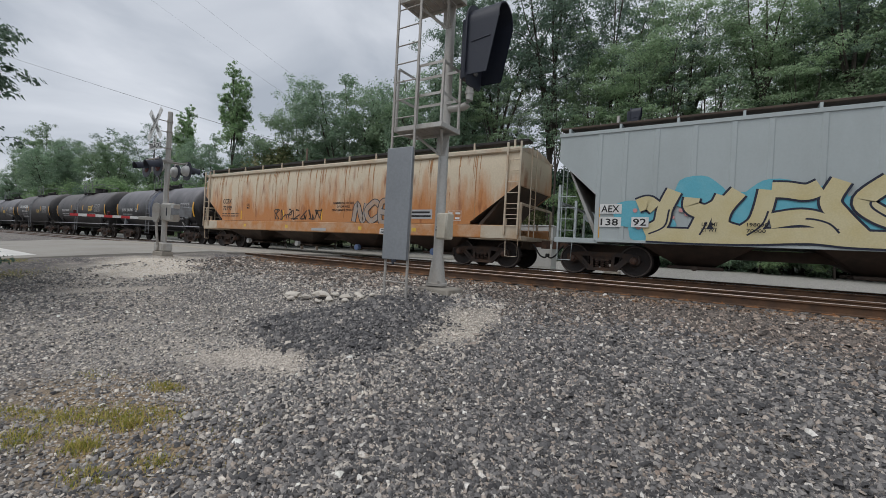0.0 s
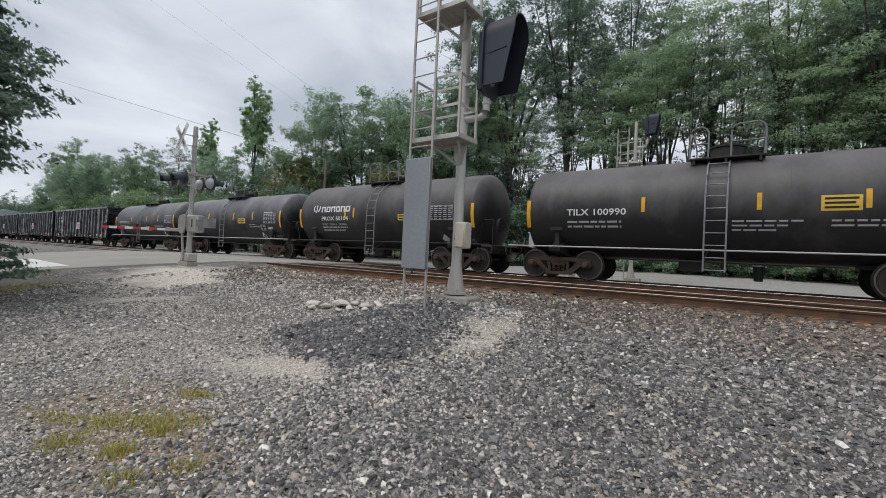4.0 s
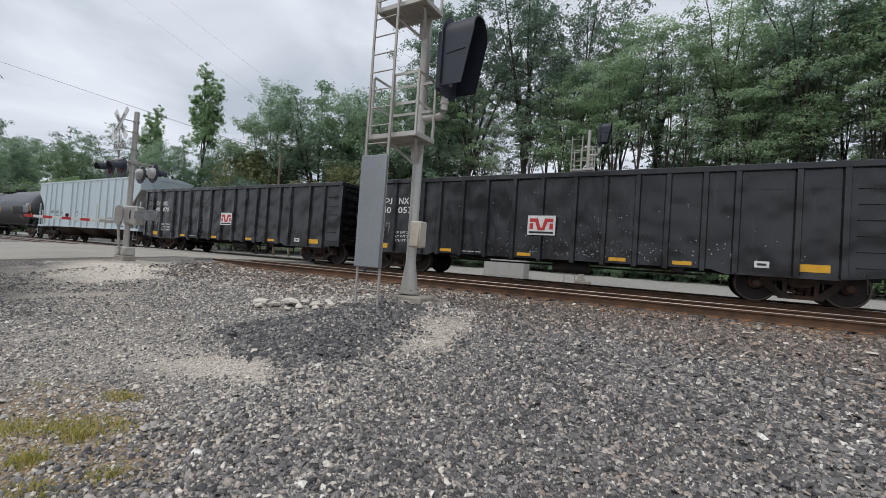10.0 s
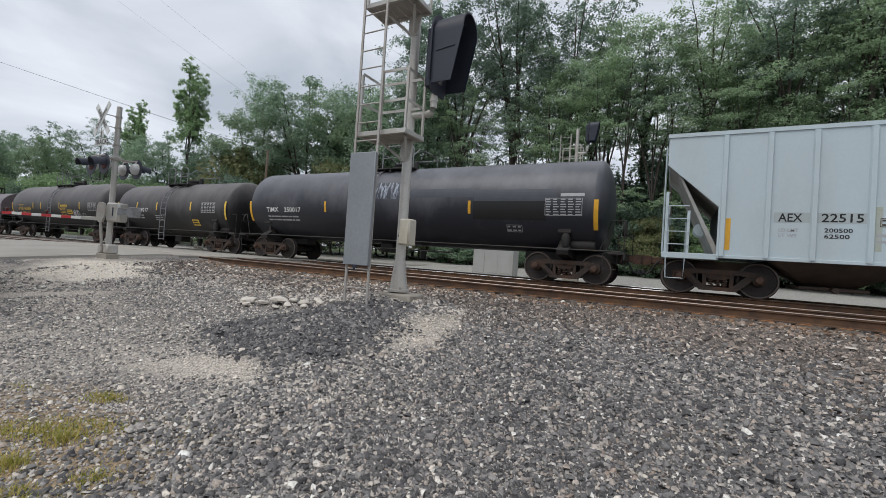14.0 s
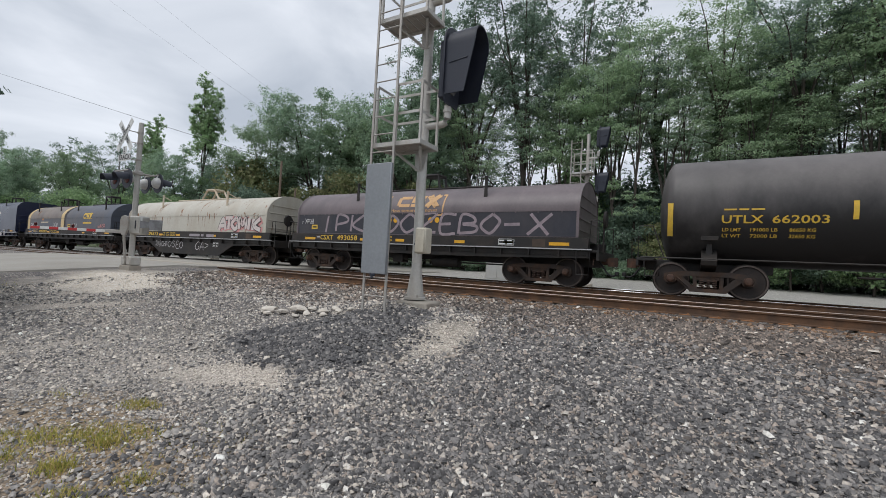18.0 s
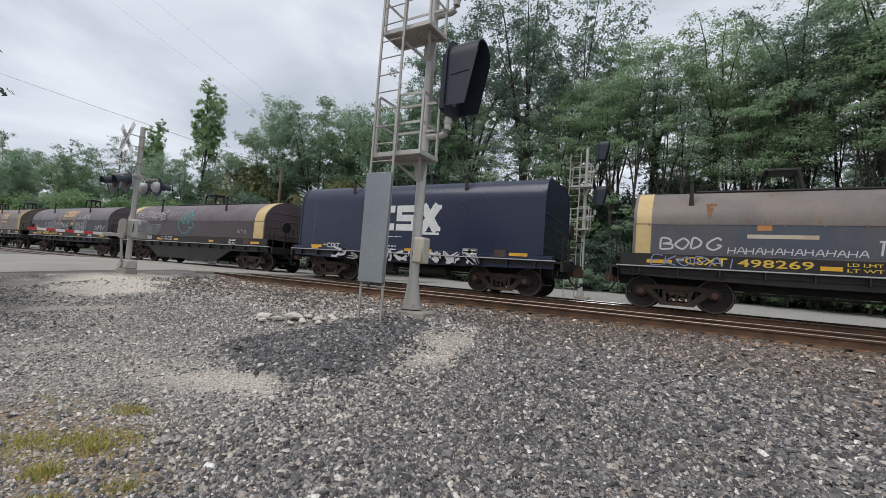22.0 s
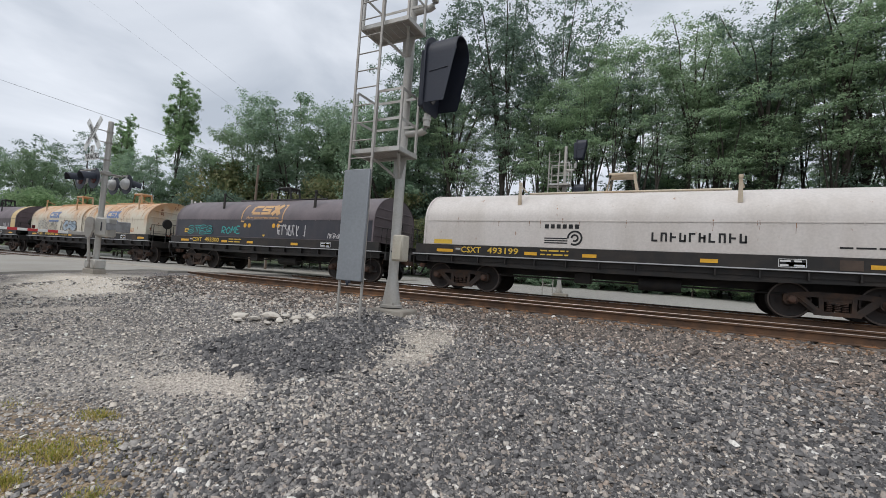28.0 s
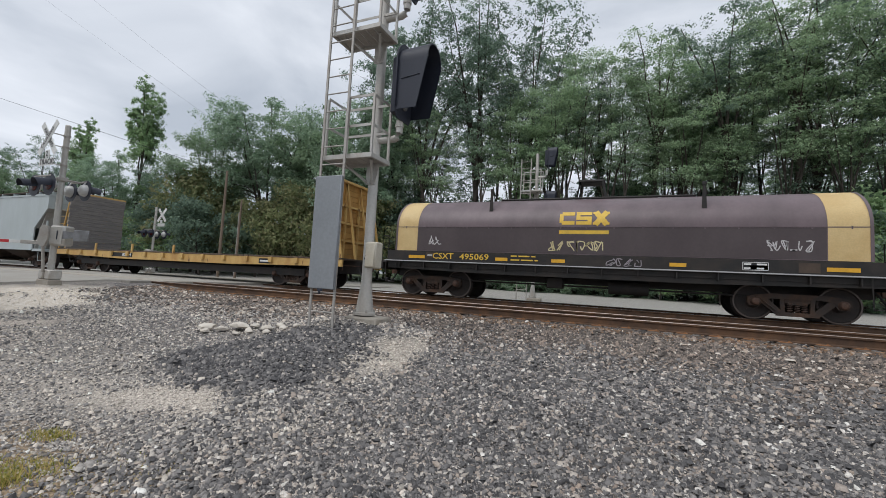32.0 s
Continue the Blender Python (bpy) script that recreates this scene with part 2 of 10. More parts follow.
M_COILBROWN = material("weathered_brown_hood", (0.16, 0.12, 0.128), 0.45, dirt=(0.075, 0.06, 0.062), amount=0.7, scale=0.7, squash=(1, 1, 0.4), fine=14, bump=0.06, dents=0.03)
# the brown hood colour at under half its brightness, for the lower flank
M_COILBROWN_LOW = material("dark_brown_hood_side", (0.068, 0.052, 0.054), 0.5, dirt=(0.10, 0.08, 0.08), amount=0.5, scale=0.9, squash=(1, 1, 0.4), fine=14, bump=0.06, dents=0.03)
M_COILCREAM = material("stained_cream_hood", (0.5, 0.475, 0.41), 0.55, dirt=(0.4, 0.345, 0.27), amount=0.6, scale=1.3, squash=(1, 1, 0.25), fine=16, bump=0.06,
                       third=(0.22, 0.085, 0.03), third_scale=4.0, third_lo=0.66, third_hi=0.72)
M_COILWHITE = material("dirty_white_hood", (0.63, 0.585, 0.545), 0.5, dirt=(0.47, 0.42, 0.37), amount=0.6, scale=0.9, squash=(1, 1, 0.35), fine=16, bump=0.05,
                       third=(0.3, 0.15, 0.07), third_scale=5.0, third_lo=0.7, third_hi=0.76)
M_COILBLUE = material("navy_blue_hood", (0.013, 0.017, 0.045), 0.3, dirt=(0.02, 0.025, 0.055), amount=0.6, scale=0.8, fine=14, bump=0.04, spec=0.5)
M_COILSLATE = material("faded_slate_blue_hood", (0.075, 0.085, 0.11), 0.45, dirt=(0.13, 0.11, 0.10), amount=0.7, scale=0.8, squash=(1, 1, 0.4), fine=14, bump=0.06, dents=0.03)
M_COILTAUPE = material("faded_taupe_hood", (0.2, 0.165, 0.14), 0.5, dirt=(0.12, 0.105, 0.105), amount=0.7, scale=0.9, squash=(1, 1, 0.4), fine=14, bump=0.06,
                       third=(0.2, 0.09, 0.03), third_scale=3.0, third_lo=0.66, third_hi=0.74)
M_COILRUST = material("peeling_rusty_hood", (0.6, 0.545, 0.44), 0.65, dirt=(0.52, 0.26, 0.1), amount=0.85, scale=1.0, squash=(1.4, 1, 0.5), fine=20, bump=0.12, lo=0.42, hi=0.7,
                      third=(0.2, 0.07, 0.03), third_scale=3.5, third_lo=0.63, third_hi=0.68, rise=(1.9, 3.3, 0.2))
M_HOPORANGE = material("rust_streaked_beige_paint", (0.62, 0.53, 0.39), 0.6, dirt=(0.5, 0.2, 0.06), amount=0.95, scale=0.9, squash=(1.8, 1, 0.4), fine=20, bump=0.06, lo=0.36, hi=0.68,
                       third=(0.27, 0.085, 0.03), third_scale=2.0, third_lo=0.57, third_hi=0.74, rise=(3.7, 1.5, 0.24))
M_HOPRUST = material("orange_rusted_sill", (0.5, 0.22, 0.075), 0.65, dirt=(0.55, 0.42, 0.3), amount=0.8, scale=1.5, fine=20, bump=0.08)
M_HOPBEIGE = material("dirty_beige_paint", (0.56, 0.49, 0.38), 0.6, dirt=(0.4, 0.24, 0.12), amount=0.6, scale=1.4)
M_YELLOWCAR = material("worn_yellow_car_paint", (0.56, 0.37, 0.13), 0.6, dirt=(0.4, 0.2, 0.06), amount=0.7, scale=2, squash=(1, 1, 0.4), third=(0.14, 0.07, 0.03), third_scale=5, third_lo=0.62, third_hi=0.7)
M_PLY = material("bulkhead_plywood", (0.45, 0.25, 0.07), 0.75, dirt=(0.3, 0.15, 0.04), amount=0.7, scale=2, squash=(3, 1, 0.4))
M_LUMBER = material("weathered_grey_lumber", (0.16, 0.15, 0.145), 0.9, dirt=(0.26, 0.24, 0.22), amount=0.8, scale=2, squash=(0.3, 1, 8))
M_CREAMBAND = material("faded_cream_band", (0.62, 0.46, 0.22), 0.5, dirt=(0.5, 0.33, 0.13), amount=0.6, scale=1.5)
M_YELLOWBAND = material("faded_yellow_band", (0.55, 0.36, 0.08), 0.5, dirt=(0.35, 0.2, 0.06), amount=0.7, scale=2.5)
M_WHITE = material("white_stencil_paint", (0.72, 0.72, 0.7), 0.55, dirt=(0.5, 0.5, 0.48), amount=0.5, scale=4, bump=0)
M_LTGREY = material("light_grey_marking", (0.42, 0.42, 0.42), 0.6, bump=0)
M_BLACKPAINT = material("black_stencil_paint", (0.015, 0.015, 0.015), 0.55, bump=0)
M_YELLOW = material("yellow_stencil_paint", (0.72, 0.47, 0.06), 0.5, dirt=(0.5, 0.33, 0.07), amount=0.5, scale=4, bump=0)
M_REFLECT = material("amber_reflective_tape", (0.75, 0.4, 0.03), 0.4, dirt=(0.5, 0.27, 0.04), amount=0.5, scale=5, bump=0)
M_LOGOGOLD = material("faded_gold_paint", (0.6, 0.36, 0.16), 0.5, dirt=(0.4, 0.24, 0.13), amount=0.6, scale=4, bump=0)
M_LOGOBLUE = material("faded_blue_paint", (0.12, 0.19, 0.36), 0.5, dirt=(0.2, 0.24, 0.33), amount=0.6, scale=4, bump=0)
M_RED = material("red_paint", (0.5, 0.035, 0.04), 0.5, bump=0)
M_TAGWHITE = material("white_spray_paint", (0.55, 0.53, 0.53), 0.6, bump=0)
M_TAGGREY = material("faded_lilac_spray_paint", (0.3, 0.27, 0.29), 0.6, bump=0)
M_TAGDARK = material("dark_spray_paint", (0.05, 0.05, 0.055), 0.6, bump=0)
M_TAGTEAL = material("teal_spray_paint", (0.05, 0.38, 0.36), 0.6, bump=0)
M_TAGPINK = material("pink_spray_paint", (0.6, 0.28, 0.27), 0.6, bump=0)
M_TAGCREAM = material("cream_spray_paint", (0.6, 0.53, 0.32), 0.6, dirt=(0.55, 0.46, 0.22), amount=0.8, scale=1.5, bump=0)
M_TAGCYAN = material("sky_blue_spray_paint", (0.12, 0.42, 0.52), 0.6, dirt=(0.2, 0.48, 0.55), amount=0.5, scale=3, bump=0)
M_RUSTRUN = material("brown_rust_stain", (0.2, 0.085, 0.035), 0.8, dirt=(0.33, 0.17, 0.08), amount=0.8, scale=6, bump=0)
M_TAGLILAC = material("pale_lilac_spray_paint", (0.33, 0.27, 0.29), 0.6, dirt=(0.2, 0.17, 0.19), amount=0.8, scale=5, bump=0)
M_GRAFLINE = material("dark_navy_spray_paint", (0.02, 0.024, 0.045), 0.6, bump=0)
M_TAGBLUE = material("pale_blue_spray_paint", (0.22, 0.27, 0.42), 0.6, bump=0)
M_TAGPALEBLUE = material("chalky_blue_spray_paint", (0.3, 0.38, 0.46), 0.6, dirt=(0.45, 0.48, 0.48), amount=0.8, scale=4, bump=0)
M_TAGPALEPINK = material("pale_pink_spray_paint", (0.62, 0.5, 0.48), 0.6, dirt=(0.6, 0.58, 0.54), amount=0.9, scale=3, bump=0)
M_TAGPALE = material("pale_mint_spray_paint", (0.42, 0.52, 0.5), 0.6, bump=0)
M_RUSTPALE = material("orange_rust_stain", (0.36, 0.16, 0.06), 0.8, dirt=(0.48, 0.3, 0.16), amount=0.9, scale=5, bump=0)
M_RAILGREY = material("grey_painted_handrail", (0.24, 0.245, 0.255), 0.55, 0.1, dirt=(0.07, 0.06, 0.055), amount=0.5, scale=4)
M_TIEPLATE = material("orange_rusty_plate", (0.26, 0.12, 0.05), 0.85, dirt=(0.14, 0.07, 0.035), amount=0.7, scale=6)
M_GALV = material("weathered_galvanised_steel", (0.42, 0.4, 0.37), 0.55, 0.35, dirt=(0.3, 0.26, 0.22), amount=0.6, scale=3, fine=30)
M_MASTPAINT = material("aluminium_mast_paint", (0.5, 0.49, 0.46), 0.5, 0.3, dirt=(0.34, 0.27, 0.2), amount=0.5, scale=2, squash=(1, 1, 0.3), fine=30)
M_GUARD = material("grey_sheet_guard", (0.27, 0.285, 0.3), 0.45, 0.2, dirt=(0.22, 0.235, 0.25), amount=0.6, scale=1.2, fine=25, bump=0.04)
M_BOXPAINT = material("yellowed_box_paint", (0.56, 0.52, 0.43), 0.5, 0.1, dirt=(0.4, 0.33, 0.23), amount=0.5, scale=4, fine=30)
M_SIGBLACK = material("flat_black_signal_paint", (0.024, 0.028, 0.042), 0.5, dirt=(0.03, 0.033, 0.045), amount=0.6, scale=3, bump=0.05)
M_CONCRETE = material("weathered_concrete", (0.36, 0.33, 0.28), 0.9, dirt=(0.24, 0.2, 0.16), amount=0.6, scale=3, fine=60, bump=0.4)
M_ASPHALT = material("bleached_asphalt", (0.33, 0.31, 0.275), 0.9, dirt=(0.26, 0.24, 0.21), amount=0.7, scale=0.6, fine=90, bump=0.5)
M_ROADWHITE = material("worn_road_marking", (0.68, 0.67, 0.63), 0.8, dirt=(0.42, 0.4, 0.37), amount=0.5, scale=2, fine=60)
M_HOUSING = material("pale_lamp_housing_paint", (0.5, 0.5, 0.49), 0.5, 0.2, dirt=(0.4, 0.39, 0.37), amount=0.5, scale=5)
M_LENS = material("unlit_signal_lens", (0.12, 0.12, 0.12), 0.25, 0.0, dirt=(0.4, 0.38, 0.36), amount=0.5, scale=8, bump=0)
M_LENSRED = material("unlit_red_lens", (0.08, 0.015, 0.015), 0.25, bump=0)
M_WOODPOLE = material("weathered_wooden_pole", (0.2, 0.155, 0.115), 0.9, dirt=(0.12, 0.09, 0.07), amount=0.7, scale=3, squash=(4, 4, 0.2))
M_BARK = material("tree_bark", (0.06, 0.05, 0.042), 0.95, dirt=(0.11, 0.095, 0.08), amount=0.7, scale=3, squash=(3, 3, 0.5), bump=0.4)
M_CABLE = material("black_cable", (0.02, 0.02, 0.02), 0.6, bump=0)
M_BOXWHITE = material("white_equipment_paint", (0.5, 0.5, 0.48), 0.5, dirt=(0.45, 0.43, 0.4), amount=0.5, scale=2)
M_LEAF = ramp_island("woodland_leaves", [(0, (0.190, 0.280, 0.193)), (0.45, (0.270, 0.380, 0.252)), (0.8, (0.340, 0.450, 0.304)), (1, (0.410, 0.490, 0.374))], 0.5, sub=0.5)
M_LOCUST = ramp_island("feathery_locust_leaves", [(0, (0.230, 0.330, 0.199)), (0.5, (0.320, 0.440, 0.257)), (1, (0.410, 0.510, 0.328))], 0.55, sub=0.5)
M_LEAFDARK = ramp_island("dark_woodland_leaves", [(0, (0.130, 0.190, 0.146)), (0.5, (0.190, 0.270, 0.199)), (1, (0.270, 0.360, 0.263))], 0.5, sub=0.5)
M_LEAFMID = ramp_island("mid_green_leaves", [(0, (0.16, 0.235, 0.145)), (0.5, (0.24, 0.335, 0.20)), (1, (0.33, 0.43, 0.26))], 0.5, sub=0.5)
M_LEAFIVY = ramp_island("dark_ivy_leaves", [(0, (0.050, 0.075, 0.047)), (0.5, (0.075, 0.110, 0.064)), (1, (0.120, 0.170, 0.094))], 0.5, sub=0.3)
M_LEAFLIGHT = ramp_island("fresh_green_leaves", [(0, (0.22, 0.33, 0.17)), (0.5, (0.30, 0.43, 0.22)), (1, (0.40, 0.52, 0.29))], 0.5, sub=0.5)
M_LEAFBROWN = ramp_island("browning_leaves", [(0, (0.14, 0.175, 0.085)), (0.5, (0.23, 0.26, 0.125)), (1, (0.33, 0.31, 0.17))], 0.5, sub=0.5)
M_GRASS = ramp_island("grass_blades", [(0, (0.15, 0.19, 0.035)), (0.35, (0.30, 0.30, 0.07)), (0.65, (0.44, 0.38, 0.12)), (1, (0.52, 0.38, 0.18))], 0.7, sub=0.35)


# ---------------------------------------------------------------- mesh building
class Shape:
    """Collects vertices and faces, then becomes one mesh."""

    def __init__(self):
        self.v, self.f, self.m, self.mat = [], [], [], 0

    def add(self, verts, faces):
        o = len(self.v)
        self.v.extend([tuple(p) for p in verts])
        self.f.extend([tuple(i + o for i in f) for f in faces])
        self.m.extend([self.mat] * len(faces))
        return self

    def box(self, x0, x1, y0, y1, z0, z1, c=0.0):
        if c <= 0:
            vs = [(x, y, z) for x in (x0, x1) for y in (y0, y1) for z in (z0, z1)]
            return self.add(vs, [(0, 1, 3, 2), (4, 6, 7, 5), (0, 4, 5, 1), (2, 3, 7, 6), (0, 2, 6, 4), (1, 5, 7, 3)])
        c = min(c, 0.45 * min(abs(x1 - x0), abs(y1 - y0), abs(z1 - z0)))
        mid = ((x0 + x1) / 2, (y0 + y1) / 2, (z0 + z1) / 2)
        half = (abs(x1 - x0) / 2, abs(y1 - y0) / 2, abs(z1 - z0) / 2)
        vs, ix = [], {}
        for sx in (-1, 1):
            for sy in (-1, 1):
                for sz in (-1, 1):
                    for a in range(3):
                        s = (sx, sy, sz)
                        vs.append(tuple(mid[k] + s[k] * (half[k] - (0 if k == a else c)) for k in range(3)))
                        ix[(sx, sy, sz, a)] = len(vs) - 1
        fs = []
        for a in range(3):
            b, d = (a + 1) % 3, (a + 2) % 3
            for s in (-1, 1):
                q = []
                for u, w in ((-1, -1), (1, -1), (1, 1), (-1, 1)):
                    k = [0, 0, 0]
                    k[a], k[b], k[d] = s, u, w
                    q.append(ix[(*k, a)])
                fs.append(tuple(q))
            for s in (-1, 1):
                for u in (-1, 1):
                    k0, k1 = [0, 0, 0], [0, 0, 0]
                    k0[a], k0[b], k0[d] = s, u, -1
                    k1[a], k1[b], k1[d] = s, u, 1
                    fs.append((ix[(*k0, a)], ix[(*k1, a)], ix[(*k1, b)], ix[(*k0, b)]))
        for sx in (-1, 1):
            for sy in (-1, 1):
                for sz in (-1, 1):
                    fs.append(tuple(ix[(sx, sy, sz, a)] for a in range(3)))
        return self.add(vs, fs)

    def tube(self, pts, r, n=8, r1=None, caps=True):
        """A round bar along a line of points, with radius r (to r1)."""
        pts = [Vector(p) for p in pts]
        r1 = r if r1 is None else r1
        vs, fs = [], []
        for i, p in enumerate(pts):
            d = ((pts[min(i + 1, len(pts) - 1)] - p).normalized() + (p - pts[max(i - 1, 0)]).normalized()).normalized()
            a = d.cross((0, 0, 1) if abs(d.z) < 0.9 else (1, 0, 0)).normalized()
            b = d.cross(a)
            rr = r + (r1 - r) * i / max(len(pts) - 1, 1)
            for k in range(n):
                q = 2 * math.pi * k / n
                vs.append(p + a * (rr * math.cos(q)) + b * (rr * math.sin(q)))
        for i in range(len(pts) - 1):
            for k in range(n):
                fs.append((i * n + k, i * n + (k + 1) % n, (i + 1) * n + (k + 1) % n, (i + 1) * n + k))
        if caps:
            fs.append(tuple(range(n)))
            fs.append(tuple(range((len(pts) - 1) * n, len(pts) * n)))
        return self.add(vs, fs)

    def prism(self, poly, axis, a0, a1):
        """A flat outline pushed from a0 to a1 along x, y or z; outline pairs are the two other coordinates in order."""
        def at(p, a):
            return {"x": (a, p[0], p[1]), "y": (p[0], a, p[1]), "z": (p[0], p[1], a)}[axis]
        n = len(poly)
        vs = [at(p, a0) for p in poly] + [at(p, a1) for p in poly]
        fs = [tuple(range(n)), tuple(range(2 * n - 1, n - 1, -1))] + [(i, (i + 1) % n, n + (i + 1) % n, n + i) for i in range(n)]
        return self.add(vs, fs)

    def lathe(self, prof, axis, n=24, centre=(0, 0, 0), mats=None):
        """A profile of (along, radius) turned round an axis."""
        vs, fs = [], []
        for a, r in prof:
            for k in range(n):
                q = 2 * math.pi * k / n
                u, w = r * math.cos(q), r * math.sin(q)
                p = {"x": (a, u, w), "y": (u, a, w), "z": (u, w, a)}[axis]
                vs.append((p[0] + centre[0], p[1] + centre[1], p[2] + centre[2]))
        o = len(self.f)
        for i in range(len(prof) - 1):
            for k in range(n):
                fs.append((i * n + k, i * n + (k + 1) % n, (i + 1) * n + (k + 1) % n, (i + 1) * n + k))
        if prof[0][1] > 1e-6:
            fs.append(tuple(range(n)))
        if prof[-1][1] > 1e-6:
            fs.append(tuple(range((len(prof) - 1) * n, len(prof) * n)))
        self.add(vs, fs)
        if mats:
            for i, k in mats.items():
                for j in range(n):
                    self.m[o + i * n + j] = k
        return self

    def mesh(self, name, mats, smooth=38, fix=True):
        me = bpy.data.meshes.new(name)
        me.from_pydata(self.v, [], self.f)
        for m in mats:
            me.materials.append(m)
        if len(mats) > 1:
            me.polygons.foreach_set("material_index", self.m)
        if fix:
            bm = bmesh.new()
            bm.from_mesh(me)
            bmesh.ops.recalc_face_normals(bm, faces=bm.faces)
            bm.to_mesh(me)
            bm.free()
        if smooth:
            me.polygons.foreach_set("use_smooth", [True] * len(me.polygons))
            me.set_sharp_from_angle(angle=radians(smooth))
        return me


def part(name, shape, mat, parent=None, label="", at=None, smooth=38, fix=True):
    """One mesh object under a thing or a part."""
    mats = mat if isinstance(mat, (list, tuple)) else [mat]
    data = shape if isinstance(shape, bpy.types.Mesh) else shape.mesh(name, mats, smooth, fix)
    ob = new(name, data)
    if parent is not None:
        ob.parent = parent
    if at is not None:
        ob.matrix_basis = at
    if label:
        ob["label"] = label
    return ob


def thing(name, at, label, category, group="", kind=""):
    ob = new(name)
    ob.empty_display_size = 0.3
    ob.matrix_basis = at
    return tagged(ob, label, category, group, kind)


def big_mesh(name, verts, faces, mats, index=None, smooth=False):
    """A mesh from number arrays: verts (n, 3), faces (m, k)."""
    me = bpy.data.meshes.new(name)
    n, (m, k) = len(verts), faces.shape
    me.vertices.add(n)
    me.vertices.foreach_set("co", np.ascontiguousarray(verts, dtype=np.float32).ravel())
    me.loops.add(m * k)
    me.loops.foreach_set("vertex_index", np.ascontiguousarray(faces, dtype=np.int32).ravel())
    me.polygons.add(m)
    me.polygons.foreach_set("loop_start", np.arange(0, m * k, k, dtype=np.int32))
    for mt in mats:
        me.materials.append(mt)
    if index is not None:
        me.polygons.foreach_set("material_index", np.ascontiguousarray(index, dtype=np.int32))
    me.update(calc_edges=True)
    me.validate()
    if smooth:
        me.polygons.foreach_set("use_smooth", [True] * m)
    return me


# ---------------------------------------------------------------- lettering and painted marks
STRINGS = ["JACK HERE", "LIFT HERE", "LT WT 69700", "LD LMT 193300", "LT WT 60400", "LD LMT 225600", "CONTAMINATE PRODUCT", "OF CAR WILL", "HAMMERING ON SIDE", "DJ", "NX", "40", "024", "053", "070", "LD LMT 212400", "LT WT 73600", "CU FT 4000", "SHPX", "206785", "206775", "206594", "TILX 100990", "PROX 60104",
           "LD LMT", "LT WT", "TIMX", "250017", "SUJX", "299017", "UTLX", "662003", "AEX", "22515", "138", "92", "200500", "62500", "CCBX", "72199",
           "493058", "496373", "498269", "CIGX", "495505", "493357", "493199", "493300", "496003", "495069", "TRACKS", "RAILROAD", "CROSSING", "2", "PLATE", "TATAKAE!!!",
           "LD LMT 221300", "LT WT 64700", "195300 LB", "88600 KG", "67706 LB", "30700 KG", "198000", "70000", "1832", "3257", "80224", "TTPX", "How tomorrow moves", "DODA", "F", "C", "LD LMT 232000", "LT WT 54000", "LD LMT 193000", "LT WT 70000", "191000 LB", "86650 KG", "72000 LB", "32650 KG", "CSXT"]
GLYPHS = {}


def make_glyphs():
    """Turns every word into flat triangles once, while the scene is still empty."""
    made = []
    for s in STRINGS:
        c = bpy.data.curves.new("text", "FONT")
        c.body, c.resolution_u, c.offset = s, 2, 0.014
        made.append((s, new("text", c)))
    dg = bpy.context.evaluated_depsgraph_get()
    for s, ob in made:
        me = bpy.data.meshes.new_from_object(ob.evaluated_get(dg))
        v = np.array([p.co[:2] for p in me.vertices])
        lo, hi = v.min(0), v.max(0)
        GLYPHS[s] = ((v - lo) / (hi[1] - lo[1]), [tuple(p.vertices) for p in me.polygons], (hi[0] - lo[0]) / (hi[1] - lo[1]))
        bpy.data.meshes.remove(me)
    for s, ob in made:
        c = ob.data
        bpy.data.objects.remove(ob)
        bpy.data.curves.remove(c)


make_glyphs()


def text_shape(s, h, x, z, prof, off=0.007, width=None, shape=None):
    """Letters of height h with their lower left corner at (x, z), laid on a side whose outline is prof(z)."""
    v, f, ratio = GLYPHS[s]
    k = h if width is None else width / ratio
    sh = shape or Shape()
    sh.add([(x + a * k, prof(z + b * h) - off, z + b * h) for a, b in v], f)
    return sh


def patch(sh, x0, x1, z0, z1, prof, off=0.006, n=None, lean=0.0):
    """A painted rectangle that follows the side."""
    n = n or max(1, int(abs(z1 - z0) / 0.08))
    vs, fs = [], []
    for i in range(n + 1):
        z = z0 + (z1 - z0) * i / n
        vs += [(x0 + lean * i / n, prof(z) - off, z), (x1 + lean * i / n, prof(z) - off, z)]
        if i:
            o = 2 * i - 2
            fs.append((o, o + 1, o + 3, o + 2))
    return sh.add(vs, fs)


def stroke(sh, pts, w, prof, off=0.006):
    """A painted line of width w through (x, z) points."""
    fine = []
    for (x0, z0), (x1, z1) in zip(pts, pts[1:]):
        n = max(1, int(math.hypot(x1 - x0, z1 - z0) / 0.12))
        fine += [(x0 + (x1 - x0) * i / n, z0 + (z1 - z0) * i / n) for i in range(n)]
    fine.append(pts[-1])
    vs, fs = [], []
    for i, (x, z) in enumerate(fine):
        a, b = fine[max(i - 1, 0)], fine[min(i + 1, len(fine) - 1)]
        dx, dz = b[0] - a[0], b[1] - a[1]
        ln = math.hypot(dx, dz) or 1
        nx, nz = -dz / ln * w / 2, dx / ln * w / 2
        for s in (1, -1):
            q = z + s * nz
            vs.append((x + s * nx, prof(q) - off, q))
        if i:
            o = 2 * i - 2
            fs.append((o, o + 1, o + 3, o + 2))
    return sh.add(vs, fs)


